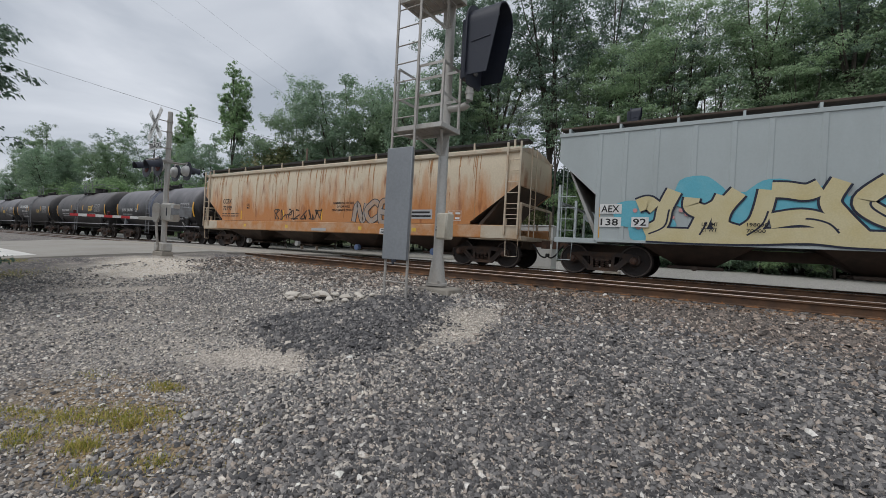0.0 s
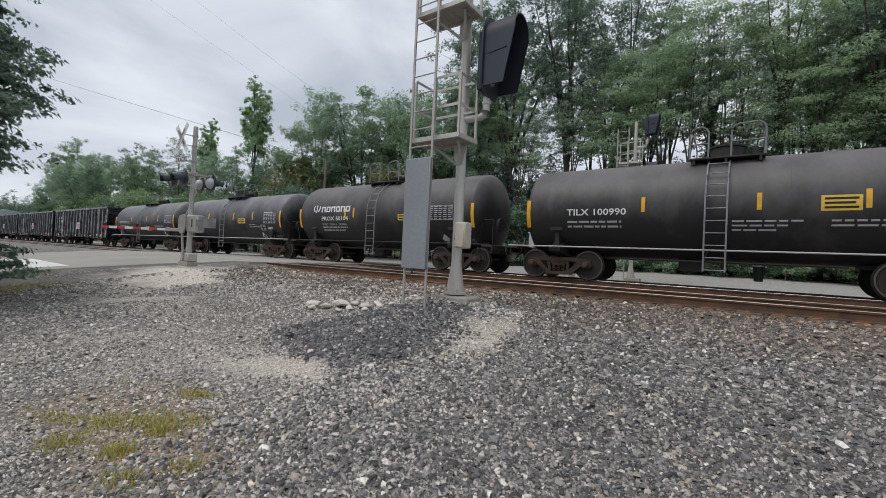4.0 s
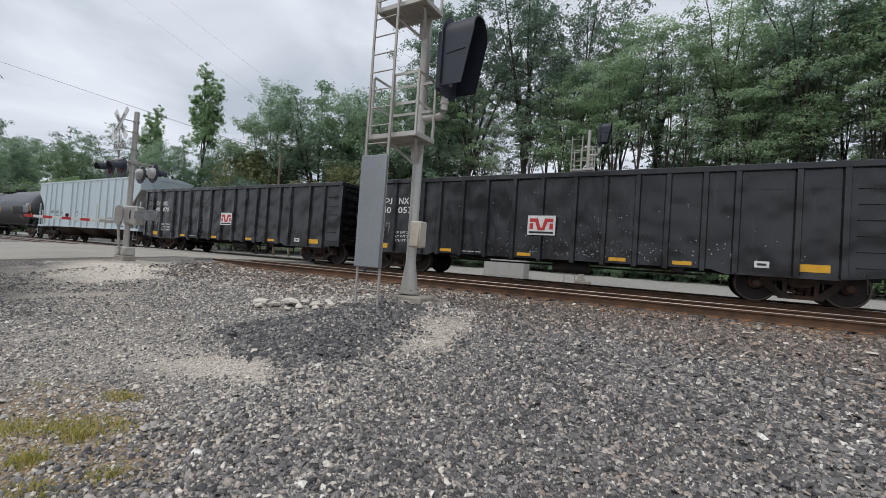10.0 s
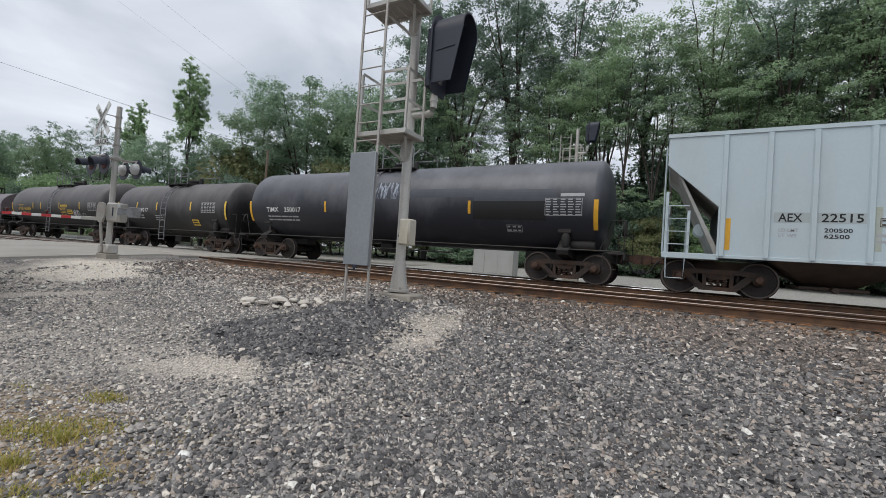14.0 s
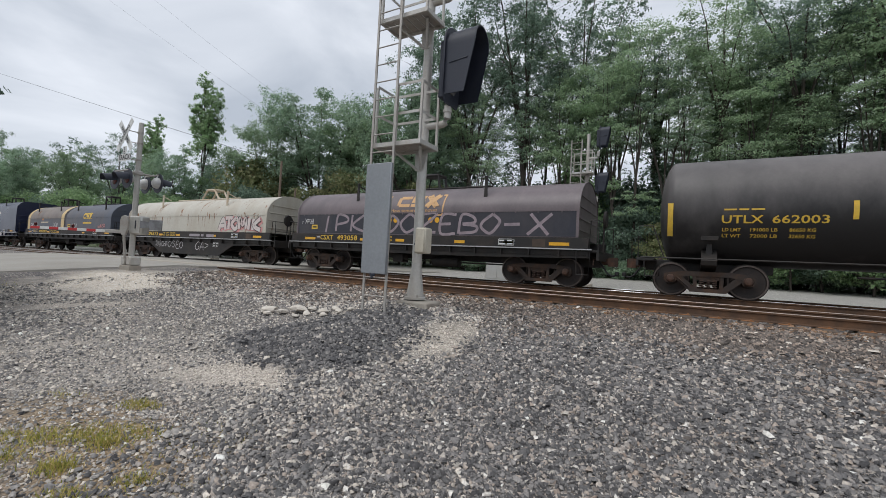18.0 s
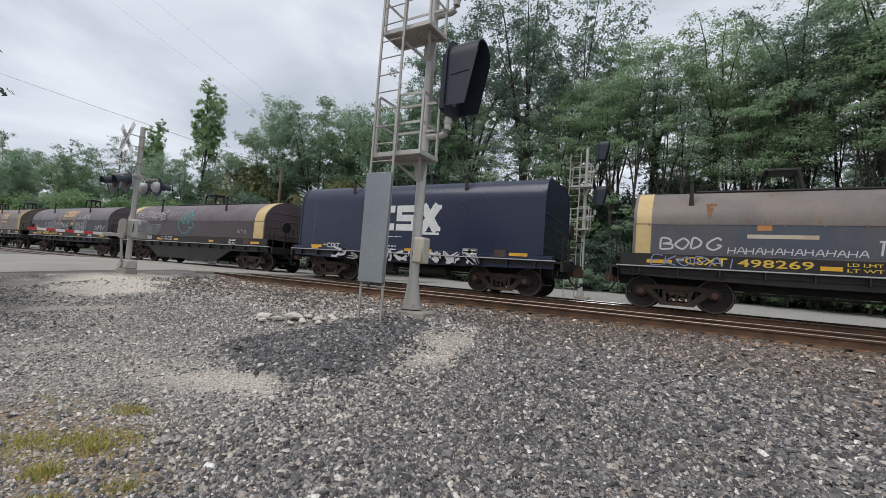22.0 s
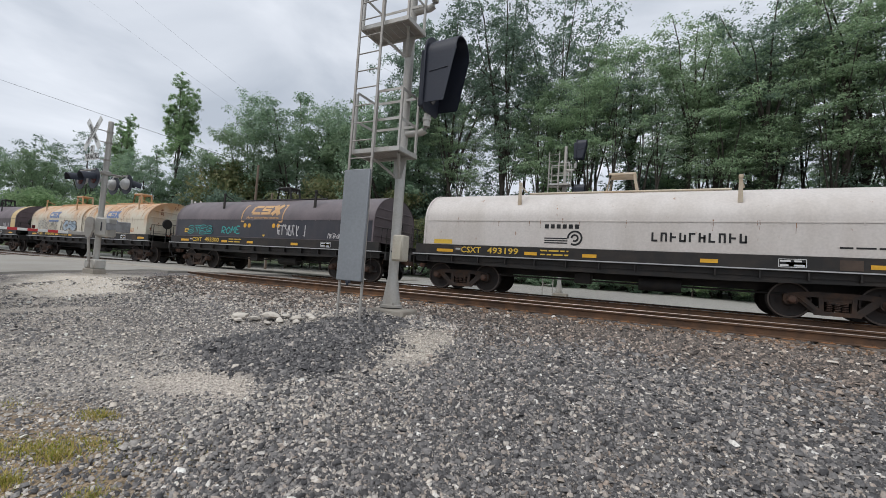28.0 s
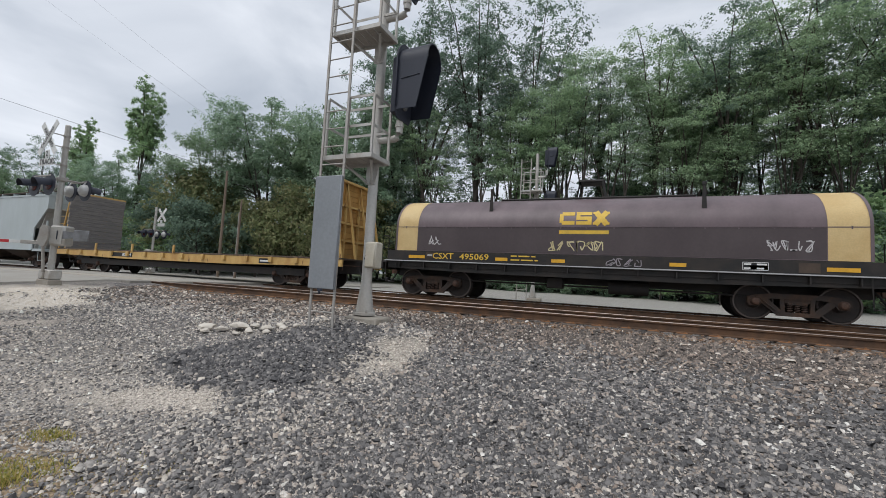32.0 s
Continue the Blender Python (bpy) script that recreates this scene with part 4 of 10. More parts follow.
# ---------------------------------------------------------------- loose stones
def stone_mesh(name, pos, size, mats, index, seed):
    """Crushed stones: angular wedges with a skewed ridge, each turned and tilted its own way."""
    rng = np.random.default_rng(seed)
    n = len(pos)
    base = np.array([(-1, -1, -1), (1, -1, -1), (1, 1, -1), (-1, 1, -1)], float)
    v = np.empty((n, 6, 3))
    v[:, :4] = base[None] * (1 + rng.uniform(-0.4, 0.15, (n, 4, 3)))
    v[:, 4, 0], v[:, 5, 0] = rng.uniform(-1.0, -0.35, n), rng.uniform(0.35, 1.0, n)
    v[:, 4:, 1] = rng.uniform(-0.85, 0.85, n)[:, None] + rng.uniform(-0.25, 0.25, (n, 2))
    v[:, 4:, 2] = 1 + rng.uniform(-0.5, 0.2, (n, 2))
    v *= (size[:, None] * np.stack([rng.uniform(0.9, 1.6, n), rng.uniform(0.65, 1.05, n), rng.uniform(0.55, 1.0, n)], 1) * 0.5)[:, None]
    ax, az = rng.normal(0, 0.5, n), rng.uniform(0, 6.283, n)
    ca, sa = np.cos(ax)[:, None], np.sin(ax)[:, None]
    y, z = v[..., 1] * ca - v[..., 2] * sa, v[..., 1] * sa + v[..., 2] * ca
    cz, sz = np.cos(az)[:, None], np.sin(az)[:, None]
    v = np.stack([v[..., 0] * cz - y * sz, v[..., 0] * sz + y * cz, z], -1) + pos[:, None]
    f = np.array([(0, 1, 5), (0, 5, 4), (2, 3, 4), (2, 4, 5), (1, 2, 5), (3, 0, 4)])
    faces = (f[None] + 6 * np.arange(n)[:, None, None]).reshape(-1, 3)
    return big_mesh(name, v.reshape(-1, 3), faces, mats, np.repeat(index, 6))


ST_GREY = ramp_island("crushed_grey_stone", [(0, (0.060, 0.057, 0.058)), (0.3, (0.118, 0.114, 0.113)), (0.6, (0.201, 0.190, 0.183)), (0.8, (0.309, 0.288, 0.270)), (0.9, (0.402, 0.335, 0.280)), (0.965, (0.536, 0.490, 0.434)), (0.99, (0.700, 0.655, 0.598)), (1, (0.800, 0.780, 0.724))], 0.75)
ST_MID = ramp_island("dusty_grey_stone", [(0, (0.115, 0.110, 0.109)), (0.35, (0.248, 0.235, 0.224)), (0.65, (0.416, 0.386, 0.352)), (0.88, (0.542, 0.482, 0.417)), (0.97, (0.669, 0.594, 0.508)), (1, (0.800, 0.795, 0.725))], 0.85)
ST_DARK = ramp_island("dark_slate_ballast", [(0, (0.061, 0.059, 0.062)), (0.4, (0.115, 0.112, 0.113)), (0.8, (0.206, 0.196, 0.190)), (0.96, (0.269, 0.252, 0.238)), (1, (0.540, 0.479, 0.416))], 0.88)
ST_BROWN = ramp_island("brownish_ballast", [(0, (0.068, 0.059, 0.054)), (0.35, (0.134, 0.116, 0.103)), (0.65, (0.221, 0.188, 0.162)), (0.88, (0.335, 0.262, 0.212)), (0.97, (0.474, 0.390, 0.318)), (1, (0.700, 0.640, 0.560))], 0.9)
ST_PALE = ramp_island("dusty_pale_stone", [(0, (0.350, 0.320, 0.285)), (0.5, (0.505, 0.455, 0.391)), (1, (0.742, 0.665, 0.579))], 0.92)


ST_RUST = ramp_island("rust_dusted_ballast", [(0, (0.085, 0.06, 0.045)), (0.4, (0.18, 0.115, 0.075)), (0.8, (0.3, 0.185, 0.11)), (1, (0.42, 0.33, 0.25))], 0.9)


def build_stones():
    rng = np.random.default_rng(11)

    def lump(x, y, s):
        return np.sin(1.9 * x + s) * np.cos(1.6 * y - 1.3 * s) + 0.6 * np.sin(4.1 * x - 3.3 * y + 2 * s) + 0.35 * np.sin(9 * x + 7.3 * y + s)

    n = 860000
    x, y = rng.uniform(-13.5, 5, n), rng.uniform(0.5, 8.75, n)
    d = np.hypot(x, y)
    keep = (x < 0.36 * y + 1.2) & (y > -0.2 * x - 2) & (rng.random(n) < np.where(d < 3.4, 1.0, np.where(d < 5, 0.62, np.where(d < 7.5, 0.36, 0.2))))
    # compacted, dusty ground to the left carries fewer loose stones
    fine = smooth(-3.2, -5.2, x) * (1 - smooth(5.5, 7.0, y)) * 0.35
    dark = np.exp(-(((x + 4.25) / 1.5) ** 2 + ((y - 4.45) / 1.5) ** 2)) > 0.45 + 0.12 * lump(x, y, 1.0) + 0.05 * rng.normal(0, 1, n)
    pale = np.zeros(n, bool)
    for cx, cy, rx, ry, turn, seed in ((-4.1, 2.88, 1.05, 0.3, 18, 2.0), (-3.05, 5.15, 0.42, 0.9, 0, 4.0), (-12.7, 5.6, 1.7, 1.2, 112, 6.0), (-10.6, 3.8, 1.9, 0.34, 34, 7.0), (-4.35, 5.05, 0.5, 0.16, 50, 8.0), (-2.25, 3.1, 0.5, 0.22, 20, 9.0)):
        ca, sa = math.cos(radians(turn)), math.sin(radians(turn))
        u, v = (x - cx) * ca + (y - cy) * sa, (y - cy) * ca - (x - cx) * sa
        pale |= (u / rx) ** 2 + (v / ry) ** 2 < 1 + 0.5 * lump(x, y, seed) + 0.4 * rng.normal(0, 1, n)
    dark &= ~(pale & (rng.random(n) < 0.55))
    earth = ((x + 4.1) / 1.5) ** 2 + ((y - 1.3) / 0.5) ** 2 < 1 + 0.4 * lump(x, y, 3.0)
    keep &= rng.random(n) > np.where(dark, 0.0, np.where(pale, np.where(x < -9, 0.93, 0.6), np.where(earth, 0.55, fine)))
    x, y, d, dark, pale = x[keep], y[keep], d[keep], dark[keep], pale[keep]
    n = len(x)
    size = rng.lognormal(math.log(0.0212), 0.33, n).clip(0.01, 0.055) * np.interp(d, [2, 5, 8, 12], [0.82, 1.08, 1.35, 1.7]) * np.where(dark, 1.12, np.where(pale, 0.75, 1.0)) * np.where((x < -3.5) & ~dark & (y < 6), 0.7, 1.0)
    z = ground_z(x, y) + size * rng.uniform(0.02, 0.62, n)
    brown = (smooth(5.0, 8.0, y) + 0.22 * smooth(-2, 1, x) + 0.12 * lump(x * 0.7, y * 0.7, 5.0)) > rng.uniform(0.25, 1.0, n)
    dark &= rng.random(n) < 0.93
    dusty = rng.random(n) < 0.85 * smooth(-1.5, -4.0, x + 0.5 * lump(x * 0.6, y * 0.6, 6.0)) * (1 - smooth(6.5, 8, y))
    pale = pale | (rng.random(n) < 0.1 * smooth(-2.2, -4.2, x) + 0.015)
    index = np.where(dark, 1, np.where(pale, 3, np.where((y > 7.9) & (rng.random(n) < 0.8 * smooth(8.0, 8.8, y)), 4, np.where(dusty & ~(brown & (y > 4.5)), 5, np.where(brown, 2, 0)))))
    mats = [ST_GREY, ST_DARK, ST_BROWN, ST_PALE, ST_RUST, ST_MID]
    ob = new("loose_gravel", stone_mesh("loose_gravel", np.stack([x, y, z], 1), size, mats, index, 3))
    tagged(ob, "loose crushed grey, slate and brown stones", "gravel", kind="stuff")
    # ballast round the rails
    n = 24000
    x, y = rng.uniform(-14.5, 6, n), rng.uniform(8.6, 16.6, n)
    keep = x < 0.36 * y + 1.5
    for yr in (TRACK_1 - 0.7525, TRACK_1 + 0.7525, TRACK_2 - 0.7525, TRACK_2 + 0.7525):
        keep &= np.abs(y - yr) > 0.1
    x, y = x[keep], y[keep]
    n = len(x)
    size = rng.lognormal(math.log(0.045), 0.25, n).clip(0.02, 0.075)
    ob = new("track_ballast", stone_mesh("track_ballast", np.stack([x, y, -0.215 + size * 0.2], 1), size, mats, np.where(rng.random(n) < 0.25, 4, np.where(rng.random(n) < 0.5, 2, 1)), 4))
    tagged(ob, "brown-grey ballast stones between the rails", "ballast", kind="stuff")


build_stones()


def build_rocks():
    rng = random.Random(21)
    mat = material("pale_field_stone", (0.62, 0.57, 0.50), 0.9, dirt=(0.46, 0.40, 0.33), amount=0.6, scale=6, fine=50, bump=0.5)
    made = [(-6.62, 5.15, 0.2), (-6.3, 5.2, 0.15), (-6.15, 5.42, 0.22), (-5.85, 5.35, 0.13), (-6.0, 5.62, 0.14), (-5.65, 5.55, 0.16), (-5.5, 5.4, 0.11), (-5.35, 5.62, 0.12), (-6.45, 5.0, 0.12), (-5.9, 5.15, 0.1), (-5.2, 5.75, 0.1), (-5.6, 5.8, 0.12)]
    for x, y, r in made:
        r *= 0.54
        bm = bmesh.new()
        bmesh.ops.create_icosphere(bm, subdivisions=2, radius=r)
        for v in bm.verts:
            q = v.co.normalized()
            v.co *= 1 + 0.4 * noise.noise(q * 1.3 + Vector((x * 9, y * 7, 0))) + 0.15 * noise.noise(q * 3.1 + Vector((x * 5, y * 3, 2)))
            v.co.z = max(v.co.z, -0.35 * r) * 0.64
            v.co.x *= 1.35
        me = bpy.data.meshes.new("rock")
        bm.to_mesh(me)
        bm.free()
        me.materials.append(mat)
        me.polygons.foreach_set("use_smooth", [True] * len(me.polygons))
        me.set_sharp_from_angle(angle=radians(30))
        ob = new("rock", me)
        ob.matrix_basis = pose(x, y, float(ground_z(x, y)) + r * 0.6, rng.uniform(-10, 10), rng.uniform(-10, 10), rng.uniform(0, 360))
        tagged(ob, "pale tan field stone lying on the gravel", "rock", "heap of pale stones")


build_rocks()


def build_grass():
    rng = np.random.default_rng(31)
    # middle, half lengths along and across, heading, blades, height
    clumps = [(-3.96, 1.52, 0.3, 0.07, 15, 900, 0.06), (-4.3, 1.3, 0.32, 0.07, 25, 800, 0.055), (-3.85, 1.72, 0.3, 0.06, 15, 600, 0.05), (-4.15, 1.06, 0.16, 0.06, 20, 380, 0.06), (-4.09, 0.94, 0.12, 0.05, 0, 240, 0.06), (-4.75, 1.1, 0.3, 0.06, 20, 420, 0.05),
              (-3.72, 1.52, 0.07, 0.05, 0, 240, 0.085), (-3.64, 1.21, 0.1, 0.05, 10, 330, 0.085), (-3.06, 1.43, 0.12, 0.05, 20, 300, 0.055), (-4.24, 2.02, 0.12, 0.04, 15, 360, 0.065), (-4.4, 1.98, 0.06, 0.04, 0, 120, 0.05), (-3.25, 1.12, 0.14, 0.05, 20, 320, 0.06),
              (-2.97, 1.99, 0.2, 0.06, 20, 130, 0.035), (-3.28, 2.06, 0.25, 0.06, 15, 150, 0.035), (-3.33, 1.7, 0.25, 0.08, 15, 160, 0.035), (-5.2, 1.75, 0.2, 0.05, 15, 150, 0.045), (-2.6, 1.55, 0.15, 0.05, 0, 90, 0.035), (-15.2, 3.06, 0.5, 0.12, 40, 600, 0.09), (-13.3, 2.3, 0.7, 0.22, 100, 1500, 0.09)]
    vs, fs = [], []
    for cx, cy, rx, ry, turn, n, h in clumps:
        u, v = rng.normal(0, rx * 0.7, n), rng.normal(0, ry, n)
        ca, sa = math.cos(radians(turn)), math.sin(radians(turn))
        x, y = cx + u * ca - v * sa, cy + u * sa + v * ca
        z = ground_z(x, y)
        a = rng.uniform(0, 6.283, n)
        ln = h * rng.uniform(0.25, 0.95, n)
        lean = rng.uniform(0.2, 1.1, n) * ln
        w = 0.0032
        d = np.stack([np.cos(a), np.sin(a), 0 * a], 1)
        sd = np.stack([-np.sin(a), np.cos(a), 0 * a], 1) * w
        b = np.stack([x, y, z - 0.01], 1)
        m = b + d * (lean * 0.35)[:, None] + np.array([0, 0, 1.0]) * (ln * 0.6)[:, None]
        t = b + d * lean[:, None] + np.array([0, 0, 1.0]) * ln[:, None]
        o = sum(len(q) for q in vs)
        vs.append(np.stack([b - sd, b + sd, m + sd * 0.8, m - sd * 0.8, t + sd * 0.1, t - sd * 0.1], 1).reshape(-1, 3))
        k = o + 6 * np.arange(n)[:, None]
        fs.append(np.concatenate([k + np.array([0, 1, 2, 3]), k + np.array([3, 2, 4, 5])]))
    ob = new("grass_tufts", big_mesh("grass_tufts", np.concatenate(vs), np.concatenate(fs), [M_GRASS]))
    tagged(ob, "sparse yellow-green grass growing through the gravel", "grass", kind="stuff")


build_grass()


# ---------------------------------------------------------------- railway signal beside the empty track
def signal_head(parent, x, y, z, facing=1, scale=1.0, name="signal_head"):
    """Tall round-topped backing plate with a deep hood; facing +x or -x."""
    k = scale
    outline = []
    for i in range(13):
        q = math.pi * i / 12
        outline.append((y + 0.31 * k * math.cos(q), z + 0.42 * k + 0.31 * k * math.sin(q)))
    outline += [(y - 0.31 * k, z - 0.42 * k), (y - 0.2 * k, z - 0.62 * k), (y + 0.2 * k, z - 0.62 * k), (y + 0.31 * k, z - 0.42 * k)]
    s = Shape().prism(outline, "x", x, x + facing * 0.03)
    head = part(name, s, M_SIGBLACK, parent, "flat black round-topped signal backing")
    h = Shape()
    # hood: a tunnel open downwards and forwards, cut slanting at its mouth
    inner, outer = [], []
    for i in range(15):
        q = math.radians(-8 + 196 * i / 14)
        outer.append((math.cos(q), math.sin(q)))
    vs, fs = [], []
    for r, back in ((0.27 * k, 0), (0.25 * k, 1)):
        for i, (c, sn) in enumerate(outer):
            yy, zz = y + r * c, z + 0.36 * k + r * sn * 1.05
            vs += [(x + facing * 0.03, yy, zz), (x + facing * 0.57 * k, yy, zz + 0.02 * k)]
        for sgn in (1, -1):
            yy = y + sgn * r
            vs += [(x + facing * 0.03, yy, z - 0.5 * k), (x + facing * 0.4 * k, yy, z - 0.5 * k)]
    n = 2 * len(outer) + 4
    for b in (0, 1):
        o = b * n
        for i in range(len(outer) - 1):
            fs.append((o + 2 * i, o + 2 * i + 2, o + 2 * i + 3, o + 2 * i + 1))
        e = o + 2 * len(outer)
        fs.append((o, o + 1, e + 1, e))
        fs.append((o + 2 * len(outer) - 2, o + 2 * len(outer) - 1, e + 3, e + 2))
    for i in range(len(outer) - 1):
        fs.append((2 * i + 1, 2 * i + 3, n + 2 * i + 3, n + 2 * i + 1))
    h.add(vs, fs)
    part("hood", h, M_SIGBLACK, head, smooth=50)
    for dz in (0.33, 0.0, -0.33):
        l = Shape().lathe([(x + facing * 0.032, 0.1 * k), (x + facing * 0.05, 0.1 * k), (x + facing * 0.06, 0.06 * k)], "x", 16, (0, y, z + dz * k))
        part("lens", l, M_LENS, head, "unlit signal lens")
    bx = Shape().box(x - facing * 0.16 * k, x, y - 0.16 * k, y + 0.16 * k, z - 0.5 * k, z + 0.5 * k, 0.02)
    bx.tube([(x + facing * 0.1, y - 0.272 * k, z + 0.02), (x + facing * 0.44 * k, y - 0.272 * k, z + 0.06)], 0.009, 6)
    part("lamp_case", bx, M_SIGBLACK, head)
    return head


def platform(parent, x0, x1, y0, y1, z, rail=1.0):
    s = Shape()
    for a, b, c, d in ((x0, x1, y0, y0 + 0.045), (x0, x1, y1 - 0.045, y1), (x0, x0 + 0.045, y0 + 0.045, y1 - 0.045), (x1 - 0.045, x1, y0 + 0.045, y1 - 0.045)):
        s.box(a, b, c, d, z - 0.07, z + 0.01, 0.006)
    fl = part("platform", s, M_MASTPAINT, parent, "galvanised work platform with a railing")
    g = Shape()
    n = 6
    w = (x1 - x0 - 0.1) / n
    for k in range(n):
        g.box(x0 + 0.05 + k * w + 0.006, x0 + 0.05 + (k + 1) * w - 0.006, y0 + 0.048, y1 - 0.048, z - 0.03, z - 0.005, 0.003)
    part("floor_grating", g, M_GALV, fl)
    for px, py in ((x0 + 0.03, y0 + 0.03), (x0 + 0.46, y0 + 0.03), (x1 - 0.03, y0 + 0.03), (x1 - 0.03, y1 - 0.03), (x0 + 0.03, y1 - 0.03)):
        part("rail_post", Shape().box(px - 0.02, px + 0.02, py - 0.02, py + 0.02, z + 0.012, z + rail, 0.004), M_MASTPAINT, fl)
    for zz in (z + rail * 0.5, z + rail):
        b = Shape()
        b.box(x0 + 0.01, x1 - 0.01, y1 - 0.055, y1 - 0.045, zz - 0.022, zz + 0.022)
        b.box(x0 + 0.46, x1 - 0.01, y0 + 0.052, y0 + 0.062, zz - 0.022, zz + 0.022)
        b.box(x1 - 0.062, x1 - 0.052, y0 + 0.01, y1 - 0.01, zz - 0.022, zz + 0.022)
        b.box(x0 + 0.052, x0 + 0.062, y0 + 0.01, y1 - 0.01, zz - 0.022, zz + 0.022)
        part("guard_rail", b, M_MASTPAINT, fl)
    return fl


def railway_signal(x, y, z0, near=True):
    top = 8.2 if near else 7.0
    sig = thing("railway_signal", pose(x, y, z0), "silver railway signal mast with platforms, ladder and black hooded heads" if near else "silver signal mast with black hooded heads beyond the tracks", "railway signal")
    base = Shape().box(-0.22, 0.4, -0.26, 0.26, -0.5, -0.02, 0.03)
    part("foundation", base, M_CONCRETE, sig, "weathered concrete footing")
    m = Shape()
    m.lathe([(0.0, 0.19), (0.04, 0.19), (0.05, 0.16), (0.55, 0.09), (top, 0.078), (top + 0.02, 0.06)], "z", 16)
    mast = part("mast", m, M_MASTPAINT, sig)
    for q in (45, 135, 225, 315):
        f = Shape()
        c, s_ = math.cos(radians(q)), math.sin(radians(q))
        f.tube([(0.17 * c, 0.17 * s_, 0.04), (0.17 * c, 0.17 * s_, 0.09)], 0.018, 6)
        part("anchor_bolt", f, M_GALV, mast)
    
    levels = (2.66, 4.86) if near else (3.1, 5.1)
    for z in levels:
        pl = platform(sig, -0.66, 0.33, -0.6, -0.02, z)
        b = Shape()
        b.tube([(0, -0.05, z - 0.42), (-0.42, -0.35, z - 0.05)], 0.025, 6)
        b.tube([(0, -0.05, z - 0.42), (0.2, -0.4, z - 0.05)], 0.025, 6)
        b.prism([(-0.09, z - 0.08), (-0.09, z - 0.4), (0.09, z - 0.4), (0.16, z - 0.08)], "y", -0.1, -0.085)
        part("bracket", b, M_MASTPAINT, pl)
    lad = Shape()
    xl, xr, yl = -0.62, -0.15, -0.66
    lz0, lz1 = -0.2, top - 0.4
    for xx in (xl, xr):
        lad.box(xx - 0.02, xx + 0.02, yl - 0.012, yl + 0.012, lz0, lz1)
    ladder = part("ladder", lad, M_GALV, sig, "thin galvanised ladder")
    rung = Shape().tube([(xl, yl, 0), (xr, yl, 0)], 0.011, 6).mesh("rung", [M_GALV])
    z = lz0 + 0.25
    while z < lz1:
        part("rung", rung, M_GALV, ladder, at=pose(0, 0, z))
        z += 0.305
    if near:
        g = Shape().box(xl - 0.03, xr + 0.03, yl - 0.075, yl - 0.02, 0.42, 2.28, 0.012)
        guard = part("ladder_guard", g, M_GUARD, sig, "grey sheet-metal guard over the ladder")
        h = Shape().box(-0.44, -0.34, yl - 0.085, yl - 0.06, 0.38, 0.43, 0.006)
        h.box(-0.41, -0.37, yl - 0.1, yl - 0.07, 0.34, 0.42, 0.006)
        part("padlock", h, M_SIGBLACK, guard)
        bx = Shape().box(0.13, 0.34, -0.3, -0.08, 0.8, 1.24, 0.02)
        box = part("junction_box", bx, M_BOXPAINT, sig, "yellowed metal junction box")
        part("box_door", Shape().box(0.15, 0.325, -0.32, -0.3, 0.82, 1.22, 0.008), M_BOXPAINT, box)
        lk = Shape().box(0.105, 0.14, -0.26, -0.22, 0.98, 1.02, 0.005).box(0.1, 0.13, -0.27, -0.21, 0.94, 0.975, 0.005).box(0.07, 0.13, -0.12, -0.09, 0.9, 1.14, 0.005)
        part("padlock", lk, M_SIGBLACK, box)
    for z in ((3.07, 5.32) if near else (3.72, 5.85)):
        arm = Shape()
        arm.tube([(0.0, 0, z), (0.36, 0, z), (0.43, 0, z + 0.03), (0.46, 0, z + 0.1), (0.46, 0, z + 0.32)], 0.062, 12)
        arm.lathe([(z + 0.2, 0.075), (z + 0.25, 0.075)], "z", 12, (0.46, 0, 0))
        a = part("mounting_arm", arm, M_MASTPAINT, sig, "white bent mounting pipe")
        signal_head(sig, 0.5, 0, z + 0.92, 1, 1.0 if near else 0.78)
    return sig


railway_signal(-4.2, 6.28, -0.12)
railway_signal(-4.35, 20.6, -0.02, near=False)


